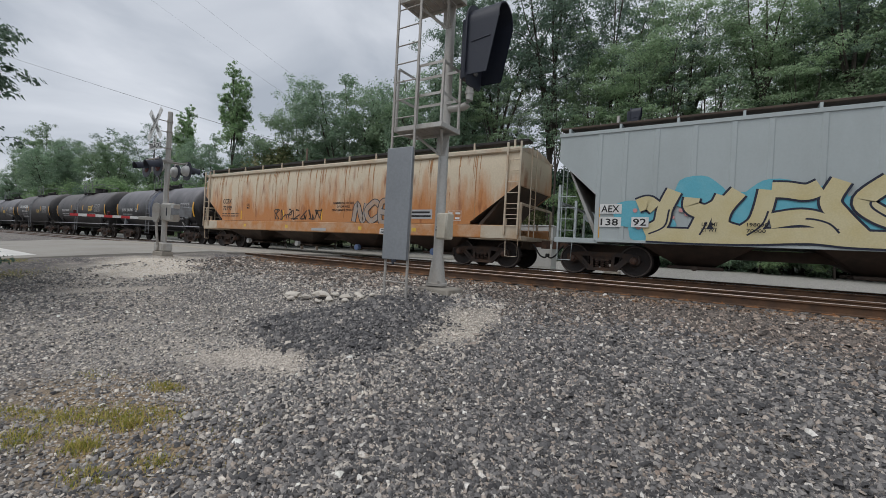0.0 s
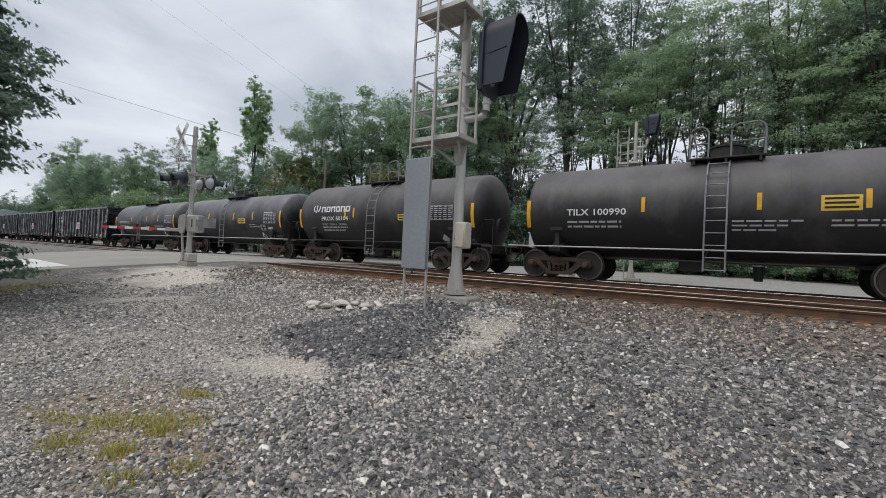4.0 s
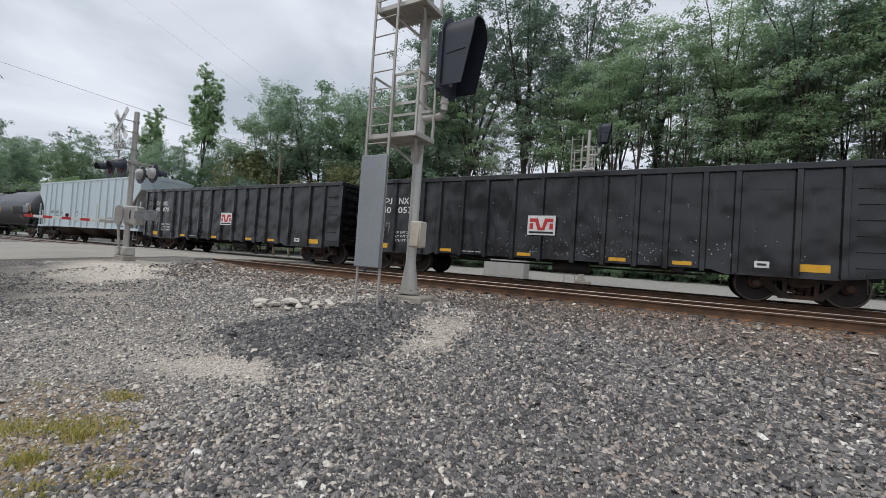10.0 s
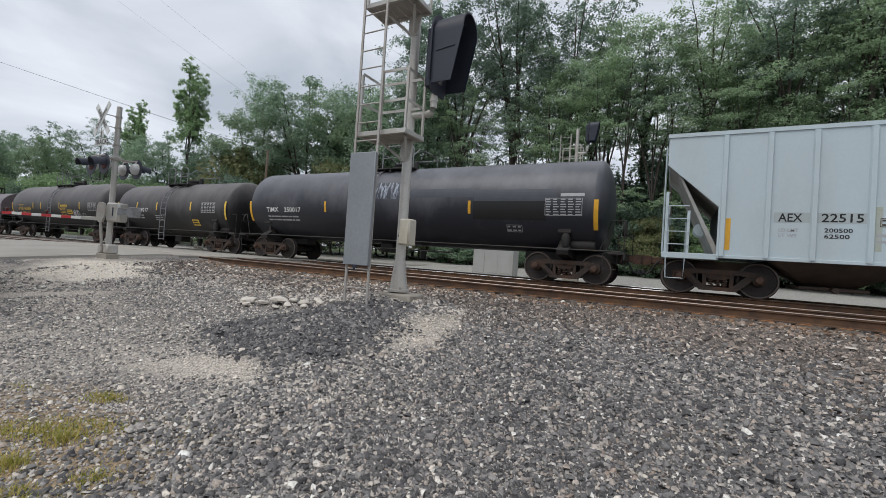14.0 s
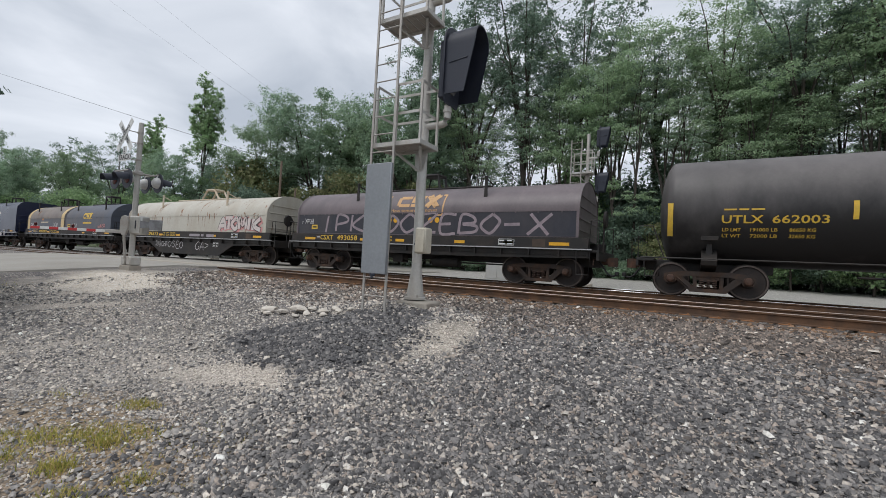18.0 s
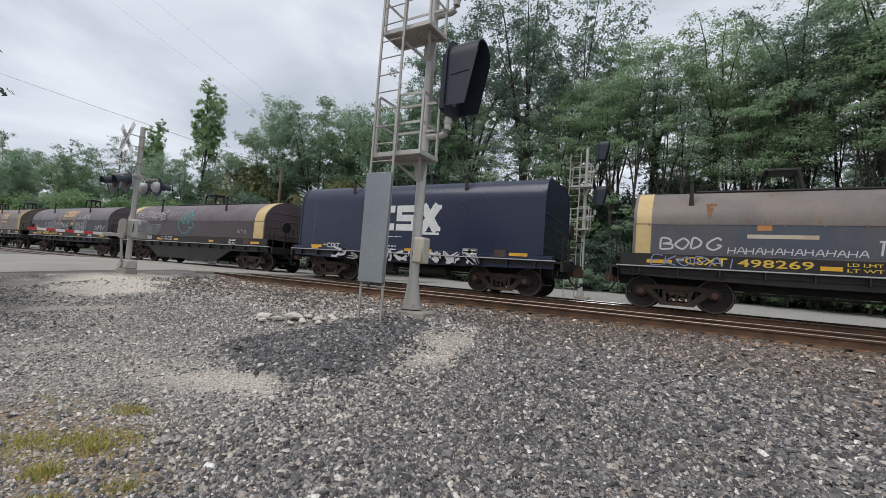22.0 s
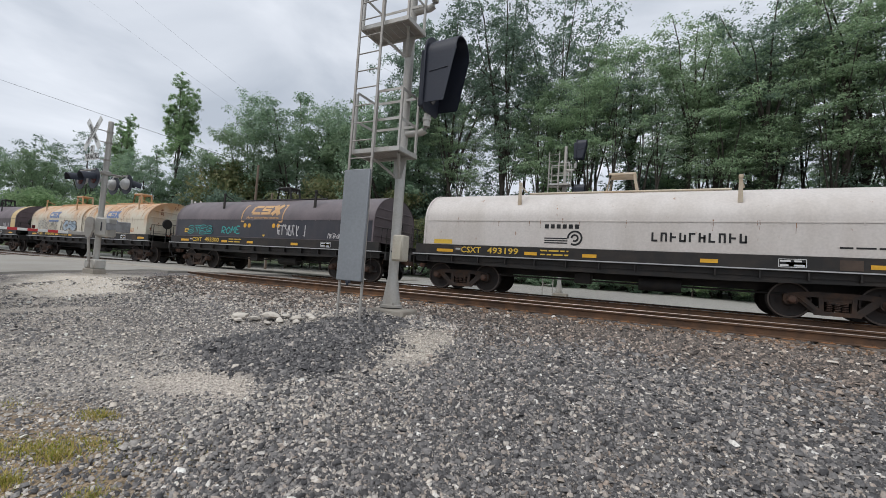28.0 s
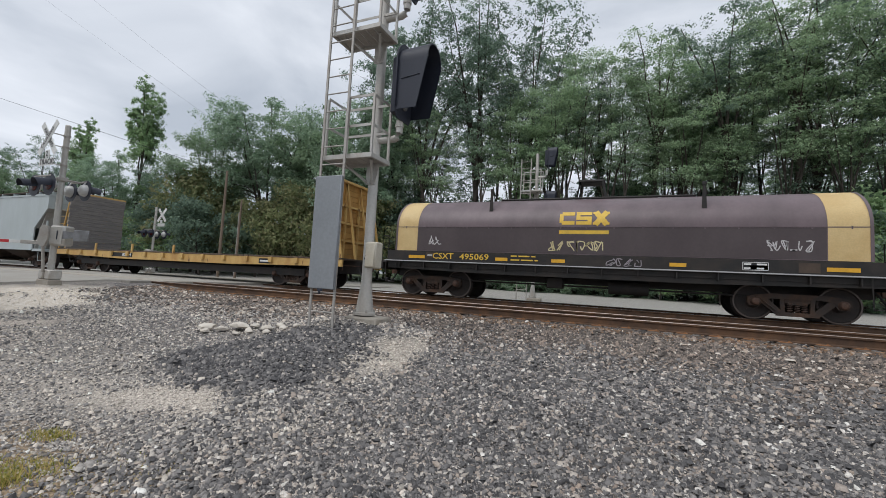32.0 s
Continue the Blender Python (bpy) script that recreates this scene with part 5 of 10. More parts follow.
# ---------------------------------------------------------------- level crossing signals
def crossing_signal(at, arm_len, label, gate=True):
    cs = thing("crossing_signal", at, label, "crossing signal")
    f = Shape().box(-0.27, 0.29, -0.17, 0.17, -0.5, -0.062, 0.02)
    part("foundation", f, M_CONCRETE, cs)
    for x0 in (-0.28, 0.03):
        part("base_casting", Shape().box(x0 + 0.02, x0 + 0.25, -0.15, 0.15, -0.06, 0.2, 0.03), M_MASTPAINT, cs, "cast grey mast base")
    part("mast", Shape().lathe([(0.0, 0.078), (4.15, 0.068), (4.17, 0.05)], "z", 14, (0.02, 0, 0)), M_MASTPAINT, cs)
    # crossed blades facing traffic, on long brackets
    for sgn, word in ((1, "CROSSING"), (-1, "RAILROAD")):
        a = radians(47) * sgn
        c, s_ = math.cos(a), math.sin(a)
        L, w = 0.57, 0.09
        y0 = -0.36 - (0.02 if sgn > 0 else 0.0)
        pts = [(-c * L - s_ * w, -s_ * L + c * w), (-c * L + s_ * w, -s_ * L - c * w), (c * L + s_ * w, s_ * L - c * w), (c * L - s_ * w, s_ * L + c * w)]
        b = Shape().prism([(p - 0.02, 3.7 + h) for p, h in pts], "y", y0, y0 - 0.012)
        blade = part("crossbuck_blade", b, M_WHITE, cs, "white crossed blade")
        t = text_shape(word, 0.11, 0.0, -0.04, lambda z: y0 - 0.015)
        half = max(v[0] for v in t.v) / 2
        t.v = [(-0.02 + (v[0] - half) * c - v[2] * s_, v[1], 3.7 + (v[0] - half) * s_ + v[2] * c) for v in t.v]
        part("lettering", t, M_BLACKPAINT, blade)
    for z in (3.86, 3.54, 3.04):
        part("bracket", Shape().tube([(0.02, 0.02, z), (0.0, -0.36, z)], 0.014, 6).lathe([(z - 0.025, 0.085), (z + 0.025, 0.085)], "z", 14, (0.02, 0, 0)), M_GALV, cs)
    sg = part("tracks_sign", Shape().box(-0.37, 0.33, -0.37, -0.358, 2.95, 3.15, 0.004), M_WHITE, cs, "white sign with black lettering")
    part("lettering", text_shape("TRACKS", 0.15, -0.33, 2.98, lambda z: -0.373), M_BLACKPAINT, sg)
    nm = part("number_sign", Shape().box(-0.12, 0.1, -0.37, -0.358, 3.17, 3.38, 0.004), M_WHITE, cs)
    part("lettering", text_shape("2", 0.15, -0.06, 3.2, lambda z: -0.373), M_BLACKPAINT, nm)
    # flashing lights: one pair for each direction of traffic
    cr = Shape().tube([(0.02, -0.4, 2.66), (0.02, 0.4, 2.66)], 0.028, 8).box(-0.1, 0.14, -0.1, 0.1, 2.6, 2.72, 0.02)
    for y in (-0.4, 0.4):
        cr.tube([(-0.4, y, 2.66), (0.4, y, 2.66)], 0.025, 8)
    part("cross_arm", cr, M_GALV, cs)
    for face in (-1, 1):
        for dx in (-0.36, 0.36):
            y = 0.4 * face
            zc = 2.42
            bk = Shape().lathe([(y, 0.29), (y + 0.012 * face, 0.29)], "y", 24, (dx, 0, zc))
            lt = part("flashing_light", bk, M_SIGBLACK, cs, "black round target with an unlit lamp")
            part("lamp_housing", Shape().lathe([(y - 0.15 * face, 0.03), (y - 0.14 * face, 0.09), (y - 0.09 * face, 0.15), (y - 0.002 * face, 0.17)], "y", 20, (dx, 0, zc)).tube([(dx, y - 0.06 * face, zc + 0.12), (dx, y, 2.66)], 0.02, 6), M_HOUSING, lt, "pale round lamp housing")
            part("lens", Shape().lathe([(y + 0.013 * face, 0.15), (y + 0.03 * face, 0.145), (y + 0.05 * face, 0.1), (y + 0.058 * face, 0.02)], "y", 20, (dx, 0, zc)), M_LENSRED, lt)
            vz = Shape()
            pts = [(math.cos(radians(q)), math.sin(radians(q))) for q in range(-10, 191, 16)]
            vs, fs = [], []
            for r in (0.165, 0.158):
                for c, s_ in pts:
                    vs += [(dx + r * c, y + 0.014 * face, zc + r * s_), (dx + r * c, y + (0.3 + 0.06 * s_) * face, zc - 0.05 + r * s_)]
            n = 2 * len(pts)
            for o in (0, n):
                fs += [(o + 2 * i, o + 2 * i + 2, o + 2 * i + 3, o + 2 * i + 1) for i in range(len(pts) - 1)]
            fs += [(2 * i + 1, 2 * i + 3, n + 2 * i + 3, n + 2 * i + 1) for i in range(len(pts) - 1)]
            part("visor", vz.add(vs, fs), M_SIGBLACK, lt, smooth=50)
    # gate machine, arm and counterweights, square to the skewed road
    def turned(sh):
        c, s_ = math.cos(radians(30)), math.sin(radians(30))
        sh.v = [(v[0] * c - v[1] * s_, v[0] * s_ + v[1] * c, v[2] - 0.17) for v in sh.v]
        return sh

    if gate:
        gm = part("gate_machine", turned(Shape().box(0.0, 0.38, -0.2, 0.18, 1.02, 1.56, 0.04)), M_MASTPAINT, cs, "grey gate machine housing")
        part("machine_door", turned(Shape().box(0.04, 0.34, -0.215, -0.2, 1.06, 1.52, 0.01)), M_MASTPAINT, gm)
        part("door_latch", turned(Shape().box(0.2, 0.23, -0.23, -0.215, 1.18, 1.42, 0.006)), M_SIGBLACK, gm)
        part("crank_disc", turned(Shape().prism([(-0.06 + 0.11 * math.cos(q / 8 * 6.283), 1.42 + 0.13 * math.sin(q / 8 * 6.283)) for q in range(5)] + [(-0.17, 1.1), (-0.11, 0.98), (-0.01, 0.98), (0.05, 1.2)], "y", -0.3, -0.225)), M_GALV, gm)
        part("counterweight_arm", turned(Shape().prism([(0.3, 1.42), (0.8, 1.38), (0.8, 1.26), (0.3, 1.2)], "y", -0.2, -0.17)), M_RAILGREY, gm)
        part("counterweight", turned(Shape().box(0.62, 1.0, -0.24, -0.2, 1.16, 1.46, 0.015)), M_RAILGREY, gm, "grey counterweight plate")
        part("support_strut", turned(Shape().tube([(-0.08, -0.24, 1.0), (-0.06, -0.16, 0.3)], 0.035, 8)), M_GALV, cs)
        ga = part("gate_arm", turned(Shape().box(-0.6, -0.06, -0.29, -0.25, 1.02, 1.12, 0.01)), M_GALV, cs, "lowered gate arm with red and white bands")
        x, k = -0.6, 0
        ln = 0.27
        while x > -0.6 - arm_len:
            part("arm_band", turned(Shape().box(x - ln, x, -0.285, -0.255, 1.03, 1.105, 0.004)), M_WHITE if k % 2 == 0 else M_RED, ga)
            if k % 4 == 3:
                part("arm_lamp", turned(Shape().lathe([(1.111, 0.03), (1.13, 0.035), (1.19, 0.04), (1.21, 0.025)], "z", 12, (x - ln / 2, -0.27, 0))), M_LENSRED, ga)
            x -= ln
            k += 1
    return cs


# ---------------------------------------------------------------- the freight train: running gear
def make_side_frame():
    s = Shape()
    y0, y1 = -1.06, -0.94
    s.prism([(-1.0, 0.62), (-0.55, 0.69), (0.55, 0.69), (1.0, 0.62), (1.02, 0.5), (0.72, 0.52), (0.5, 0.56), (-0.5, 0.56), (-0.72, 0.52), (-1.02, 0.5)], "y", y0, y1)
    for k in (-1, 1):
        s.prism([(k * 0.84, 0.53), (k * 0.62, 0.55), (k * 0.3, 0.24), (k * 0.42, 0.14)], "y", y0 + 0.01, y1 - 0.01)
        s.prism([(k * 0.36, 0.57), (k * 0.27, 0.57), (k * 0.25, 0.22), (k * 0.34, 0.2)], "y", y0 + 0.02, y1)
        s.prism([(k * 1.05, 0.6), (k * 0.74, 0.6), (k * 0.75, 0.42), (k * 0.8, 0.36), (k * 1.0, 0.36), (k * 1.06, 0.44)], "y", y0 - 0.005, y1)
    s.prism([(-0.43, 0.13), (0.43, 0.13), (0.36, 0.23), (-0.36, 0.23)], "y", y0 - 0.01, y1 + 0.02)
    s.box(-0.27, 0.27, y0 + 0.03, y1 - 0.01, 0.46, 0.57, 0.01)
    s.tube([(-0.75, -1.07, 0.52), (-0.45, -1.08, 0.26)], 0.018, 6)
    return s.mesh("side_frame", [M_STEEL_DARK])


def make_bearing():
    s = Shape().lathe([(-1.2, 0.0), (-1.2, 0.06), (-1.185, 0.085), (-1.13, 0.105), (-1.02, 0.115), (-0.93, 0.12)], "y", 16)
    for k in range(3):
        q = radians(90 + 120 * k)
        s.tube([(0.055 * math.cos(q), -1.19, 0.055 * math.sin(q)), (0.055 * math.cos(q), -1.215, 0.055 * math.sin(q))], 0.013, 6)
    return s.mesh("bearing_cap", [M_STEEL_RUST])


def make_wheelset():
    s = Shape()
    s.lathe([(-0.93, 0.075), (-0.7, 0.085), (-0.5, 0.085), (0.5, 0.085), (0.7, 0.085), (0.93, 0.075)], "y", 12)
    for k in (-1, 1):
        prof = [(k * 0.70, 0.1), (k * 0.715, 0.38), (k * 0.70, 0.4), (k * 0.695, 0.478), (k * 0.715, 0.484), (k * 0.735, 0.462), (k * 0.825, 0.455), (k * 0.83, 0.45), (k * 0.83, 0.415), (k * 0.80, 0.395), (k * 0.785, 0.3), (k * 0.80, 0.17), (k * 0.85, 0.13), (k * 0.85, 0.09)]
        s.lathe(prof, "y", 32, mats={6: 1, 7: 1})
    for q in range(0, 360, 90):
        c, n = math.cos(radians(q)), math.sin(radians(q))
        for k in (-1, 1):
            s.tube([(0.24 * c, k * 0.79, 0.24 * n), (0.24 * c, k * 0.806, 0.24 * n)], 0.03, 8)
    return s.mesh("wheelset", [M_WHEEL, M_RIM])


def make_spring():
    pts = []
    for k in range(0, 33):
        q = 2 * math.pi * k / 8
        pts.append((0.052 * math.cos(q), 0.052 * math.sin(q), 0.232 + 0.23 * k / 32))
    return Shape().tube(pts, 0.016, 5).mesh("spring", [M_STEEL_RUST])


ME_FRAME, ME_BEARING, ME_WHEELS, ME_SPRING = make_side_frame(), make_bearing(), make_wheelset(), make_spring()
ME_BOLSTER = Shape().prism([(-1.05, 0.5), (-1.05, 0.42), (-0.5, 0.34), (0.5, 0.34), (1.05, 0.42), (1.05, 0.5), (0.4, 0.66), (-0.4, 0.66)], "x", -0.2, 0.2).mesh("truck", [M_STEEL_DARK])
WHEELSETS = []


def truck(car, x):
    t = part("truck", ME_BOLSTER, None, car, "rusty cast-steel truck with two wheelsets", at=pose(x, 0, 0))
    for turn in (0, 180):
        part("side_frame", ME_FRAME, None, t, at=pose(0, 0, 0, 0, 0, turn))
    for dx in (-0.89, 0.89):
        w = part("wheelset", ME_WHEELS, None, t, at=pose(dx, 0, 0.457))
        WHEELSETS.append((car, dx, w))
        part("bearing_cap", ME_BEARING, None, t, at=pose(dx, 0, 0.475))
    for k in range(3):
        part("spring", ME_SPRING, None, t, at=pose(-0.15 + 0.15 * k, -1.0, 0))
    return t


def make_coupler():
    s = Shape().box(-0.55, 0.12, -0.08, 0.08, 0.76, 0.96, 0.02)
    s.prism([(0.1, -0.14), (0.3, -0.17), (0.4, -0.1), (0.34, -0.03), (0.28, 0.02), (0.32, 0.14), (0.22, 0.19), (0.1, 0.14)], "z", 0.72, 1.0)
    s.box(-0.62, -0.5, -0.2, 0.2, 0.68, 1.04, 0.02)
    s.tube([(0.1, -0.1, 0.95), (-0.1, -0.5, 0.92), (-0.12, -1.3, 0.9), (-0.12, -1.34, 0.72)], 0.014, 6)
    return s.mesh("coupler", [M_STEEL_RUST])


def make_hose():
    pts = curve_points([(0, 0.86), (0.12, 0.74), (0.28, 0.5), (0.45, 0.42), (0.55, 0.48)], 4)
    s = Shape().tube([(a, -0.34, b) for a, b in pts], 0.028, 7)
    s.box(0.5, 0.62, -0.38, -0.3, 0.44, 0.56, 0.02)
    return s.mesh("air_hose", [M_CABLE])


ME_COUPLER, ME_HOSE = make_coupler(), make_hose()


def end_gear(car, half):
    for turn in (0, 180):
        part("coupler", ME_COUPLER, None, car, at=pose(half * (1 if turn == 0 else -1), 0, 0, 0, 0, turn))
    part("air_hose", ME_HOSE, None, car, at=pose(half - 0.15, 0, 0))
    part("air_hose", ME_HOSE, None, car, at=pose(-half + 0.15, 0, 0, 0, 0, 0) @ Matrix.Diagonal((-1, 1, 1, 1)))


def rungs(car, x0, x1, y, z0, z1, step, mat, r=0.012, name="grab_iron", rails=False):
    if rails:
        for x in (x0, x1):
            part("ladder_rail", Shape().box(x - 0.02, x + 0.02, y - 0.03, y + 0.01, z0 - 0.1, z1 + 0.1, 0.004), mat, car)
    me = Shape().tube([(x0, y + 0.05, 0), (x0, y - 0.02, 0), (x1, y - 0.02, 0), (x1, y + 0.05, 0)], r, 6).mesh(name, [mat])
    z = z0
    while z <= z1 + 1e-6:
        part(name, me, None, car, at=pose(0, 0, z))
        z += step


def stirrup(car, x0, x1, y, z0, z1, mat):
    part("step_stirrup", Shape().tube([(x0, y, z1), (x0 + 0.02, y, z0), (x1 - 0.02, y, z0), (x1, y, z1)], 0.016, 6), mat, car)


def data_table(parent, x0, x1, z0, z1, prof, rows, cols, mat=None):
    """A stencilled table: a thin frame, lines and rows of short bars."""
    mat = mat or M_LTGREY
    sh = Shape()
    t = 0.014
    for a, b, c, d in ((x0, x1, z0, z0 + t), (x0, x1, z1 - t, z1), (x0, x0 + t, z0, z1), (x1 - t, x1, z0, z1)):
        patch(sh, a, b, c, d, prof, 0.006)
    rng = random.Random(int(abs(x0) * 100))
    dx, dz = (x1 - x0) / cols, (z1 - z0) / rows
    for r in range(rows):
        for c in range(cols):
            w = dx * rng.uniform(0.5, 0.85)
            patch(sh, x0 + c * dx + 0.03, x0 + c * dx + 0.03 + min(w, dx - 0.05), z0 + (r + 0.28) * dz, z0 + (r + 0.68) * dz, prof, 0.0065, 1)
    return part("data_table", sh, mat, parent, smooth=0, fix=False)


def text_bars(parent, x, z, widths, h, gap, prof, mat, name="small_lettering"):
    """Rows of writing too small to read, as plain bars."""
    sh = Shape()
    rng = random.Random(int(1000 * abs(x) + 10 * z))
    for r, w in enumerate(widths):
        a = x
        zz = z - r * (h + gap) + 0.15 * h
        while a < x + w - 0.03:
            l = min(rng.uniform(0.12, 0.4), x + w - a)
            patch(sh, a, a + l, zz, zz + 0.7 * h, prof, 0.006, 1)
            a += l + 0.05
    return part(name, sh, mat, parent, smooth=0, fix=False)


def letters(parent, s, h, x, z, prof, mat, width=None, off=0.007, name="reporting_mark"):
    return part(name, text_shape(s, h, x, z, prof, off, width), mat, parent, smooth=0, fix=False)


def tapes(parent, xs, z0, z1, w, prof, mat):
    for x in xs:
        part("reflective_tape", patch(Shape(), x - w / 2, x + w / 2, z0, z1, prof, 0.007), mat, parent, smooth=0, fix=False)


def placard(parent, x, z, r, prof, word=None):
    s = Shape()
    s.add([(x, prof(z - r) - 0.03, z - r), (x + r, prof(z) - 0.03, z), (x, prof(z + r) - 0.03, z + r), (x - r, prof(z) - 0.03, z)], [(0, 1, 2, 3)])
    s.add([(x, prof(z - r) - 0.012, z - r), (x + r, prof(z) - 0.012, z), (x, prof(z + r) - 0.012, z + r), (x - r, prof(z) - 0.012, z)], [(0, 1, 2, 3)])
    p = part("hazard_placard", s, M_WHITE, parent, "white and black diamond placard", smooth=0)
    b = Shape()
    y = prof(z) - 0.036
    b.add([(x - r * 0.55, y, z - r * 0.42), (x + r * 0.55, y, z - r * 0.42), (x, y, z - r * 0.95)], [(0, 1, 2)])
    part("placard_black_half", b, M_BLACKPAINT, p, smooth=0)
    if word:
        part("placard_number", text_shape(word, r * 0.42, x - r * 0.5, z - r * 0.18, lambda q: y), M_BLACKPAINT, p, smooth=0, fix=False)


GROUP = "cars of the freight train"
CARS = []


def car_thing(name, centre, label, category="railway car"):
    c = thing(name, pose(centre, TRACK_2, 0), label, category, GROUP)
    CARS.append((c, centre))
    return c


# ---------------------------------------------------------------- tank cars
def tank_car(centre, tc, R, zc, label, mat, ladder_x=-0.15, plat=(-0.85, 1.0), hoops=True, end=1.25, tape=M_REFLECT, tape_x=(-2.05, 0.85, 2.85), plat_rail=True, pipe=M_LTGREY, dome=True):
    c = car_thing("tank_car", centre, label, "tank car")
    xe = tc / 2 + end

    def prof(z):
        q = max(-1, min(1, (z - zc) / R))
        return -R * math.sqrt(max(1 - q * q, 1e-4))

    n = 56
    hd = 0.42
    line = [(-xe, 0.0)] + [(-xe + hd * (1 - math.cos(radians(a))), R * math.sin(radians(a))) for a in (14, 28, 42, 56, 70, 82)] + [(-xe + hd, R)]
    line += [(x, R) for x in np.linspace(-xe + hd + 1, xe - hd - 1, 5)]
    line += [(-a, b) for a, b in reversed(line[:8])]
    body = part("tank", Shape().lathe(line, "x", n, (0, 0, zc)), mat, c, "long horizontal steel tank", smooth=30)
    for x in (-tc / 2 + 0.4, -tc / 6, tc / 6, tc / 2 - 0.4):
        ws = Shape().lathe([(x - 0.012, R + 0.001), (x, R + 0.005), (x + 0.012, R + 0.001)], "x", n, (0, 0, zc))
        part("weld_seam", ws, mat, body)
    # stub sills, bolster saddles and end platforms
    for k in (-1, 1):
        s = Shape().box(k * (tc / 2 - 1.5), k * (tc / 2 + 1.6), -0.3, 0.3, 0.68, 1.0, 0.02)
        part("stub_sill", s, M_BLACKFRAME, c)
        sd = Shape().prism([(-1.45, 0.98), (-1.4, 0.86), (-0.5, 0.7), (0.5, 0.7), (1.4, 0.86), (1.45, 0.98), (0.9, zc - R + 0.45), (-0.9, zc - R + 0.45)], "x", k * tc / 2 - 0.18, k * tc / 2 + 0.18)
        part("bolster_saddle", sd, M_BLACKFRAME, c)
        pd = Shape().prism([(k * tc / 2 - 0.09, 1.02), (k * tc / 2 + 0.09, 1.02), (k * tc / 2 + 0.05, 1.52), (k * tc / 2 - 0.05, 1.52)], "y", prof(1.3) - 0.12, prof(1.3) + 0.06)
        pd.box(k * tc / 2 - 0.2, k * tc / 2 + 0.2, prof(1.55) - 0.06, prof(1.55) + 0.06, 1.52, 1.64, 0.01)
        part("jacking_pad", pd, M_GUARD if mat is M_BLACKTANK else M_BLACKFRAME, c)
        e = Shape().box(k * (xe + 0.05), k * (xe + 0.5), -1.42, 1.42, 0.93, 1.0, 0.01)
        e.box(k * (xe + 0.44), k * (xe + 0.5), -1.42, 1.42, 0.78, 0.93, 0.01)
        part("end_platform", e, M_BLACKFRAME, c)
        h = Shape()
        for y in (-1.36, 1.36):
            h.tube([(k * (xe + 0.46), y, 1.0), (k * (xe + 0.46), y, 1.9), (k * (xe + 0.1), y * 0.99, 1.9), (k * (xe - 0.2), y, 1.0)], 0.017, 6)
        h.tube([(k * (xe + 0.46), -1.36, 1.6), (k * (xe + 0.46), 1.36, 1.6)], 0.015, 6)
        part("end_handrail", h, M_BLACKFRAME, c, "black handrails joined by a cross bar")
        stirrup(c, k * (xe + 0.1) - 0.2, k * (xe + 0.1) + 0.2, -1.4, 0.5, 0.95, M_BLACKFRAME)
    sr = Shape()
    for y in (-1, 1):
        sr.tube([(-xe - 0.4, y * 1.38, 1.02), (xe + 0.4, y * 1.38, 1.02)], 0.024, 6)
    part("side_handrail", sr, pipe, c, "grey safety pipe along the tank")
    vb = Shape().box(-1.0, -0.4, -0.28, 0.28, zc - R - 0.34, zc - R + 0.05, 0.03)
    vb.lathe([(zc - R - 0.5, 0.1), (zc - R - 0.1, 0.14)], "z", 12, (0.9, 0, 0))
    vb.tube([(-2.8, -0.75, 0.72), (2.6, -0.75, 0.72)], 0.03, 6)
    part("bottom_valve", vb, M_BLACKFRAME, c)
    ar = Shape().lathe([(tc / 2 - 0.2, 0.0), (tc / 2 - 0.18, 0.16), (tc / 2 + 0.86, 0.16), (tc / 2 + 0.9, 0.0)], "x", 16, (0, -0.95, 1.17))
    ar.lathe([(1.1, 0.1), (1.35, 0.14), (1.5, 0.1)], "z", 12, (tc / 2 + 0.05, -1.25, 0))
    part("air_reservoir", ar, M_BLACKFRAME, c)
    bw = Shape().lathe([(xe + 0.36, 0.24), (xe + 0.4, 0.26), (xe + 0.44, 0.24)], "x", 20, (0, -0.7, 1.75))
    part("brake_wheel", bw, M_BLACKFRAME, c)
    # ladder up the side to the platform
    lx0, lx1 = ladder_x - 0.24, ladder_x + 0.24
    zt = zc + R * 0.93
    zs = [0.46, 0.8] + list(np.linspace(1.1, zt, 10))
    for x in (lx0, lx1):
        pts = [(x, min(prof(max(z, zc)) if z > zc else -R, -0.0) - 0.13, z) for z in zs]
        part("ladder_rail", Shape().tube(pts, 0.024, 6), M_RAILGREY, c)
    z = 0.5
    while z < zt:
        y = (prof(z) if z > zc else -R) - 0.13
        part("rung", Shape().tube([(lx0, y, z), (lx1, y, z)], 0.015, 6), M_RAILGREY, c)
        z += 0.32
    b = Shape().tube([(lx0, -R - 0.13, 0.6), (lx0 + 0.05, -0.9, 1.05)], 0.016, 6)
    b.tube([(lx1, -R - 0.13, 0.6), (lx1 - 0.05, -0.9, 1.05)], 0.016, 6)
    part("ladder_brace", b, M_BLACKFRAME, c)
    # top platform, manway and railings
    p0, p1 = plat
    zp = zc + R * 0.9
    pf = Shape()
    for y in (-0.95, 0.3):
        pf.box(p0, p1, y, y + 0.62, zp + 0.02, zp + 0.07, 0.01)
    for x in (p0 + 0.1, (p0 + p1) / 2, p1 - 0.1):
        pf.box(x - 0.03, x + 0.03, -0.93, 0.9, zp - 0.1, zp + 0.02)
    part("top_platform", pf, M_BLACKFRAME, c)
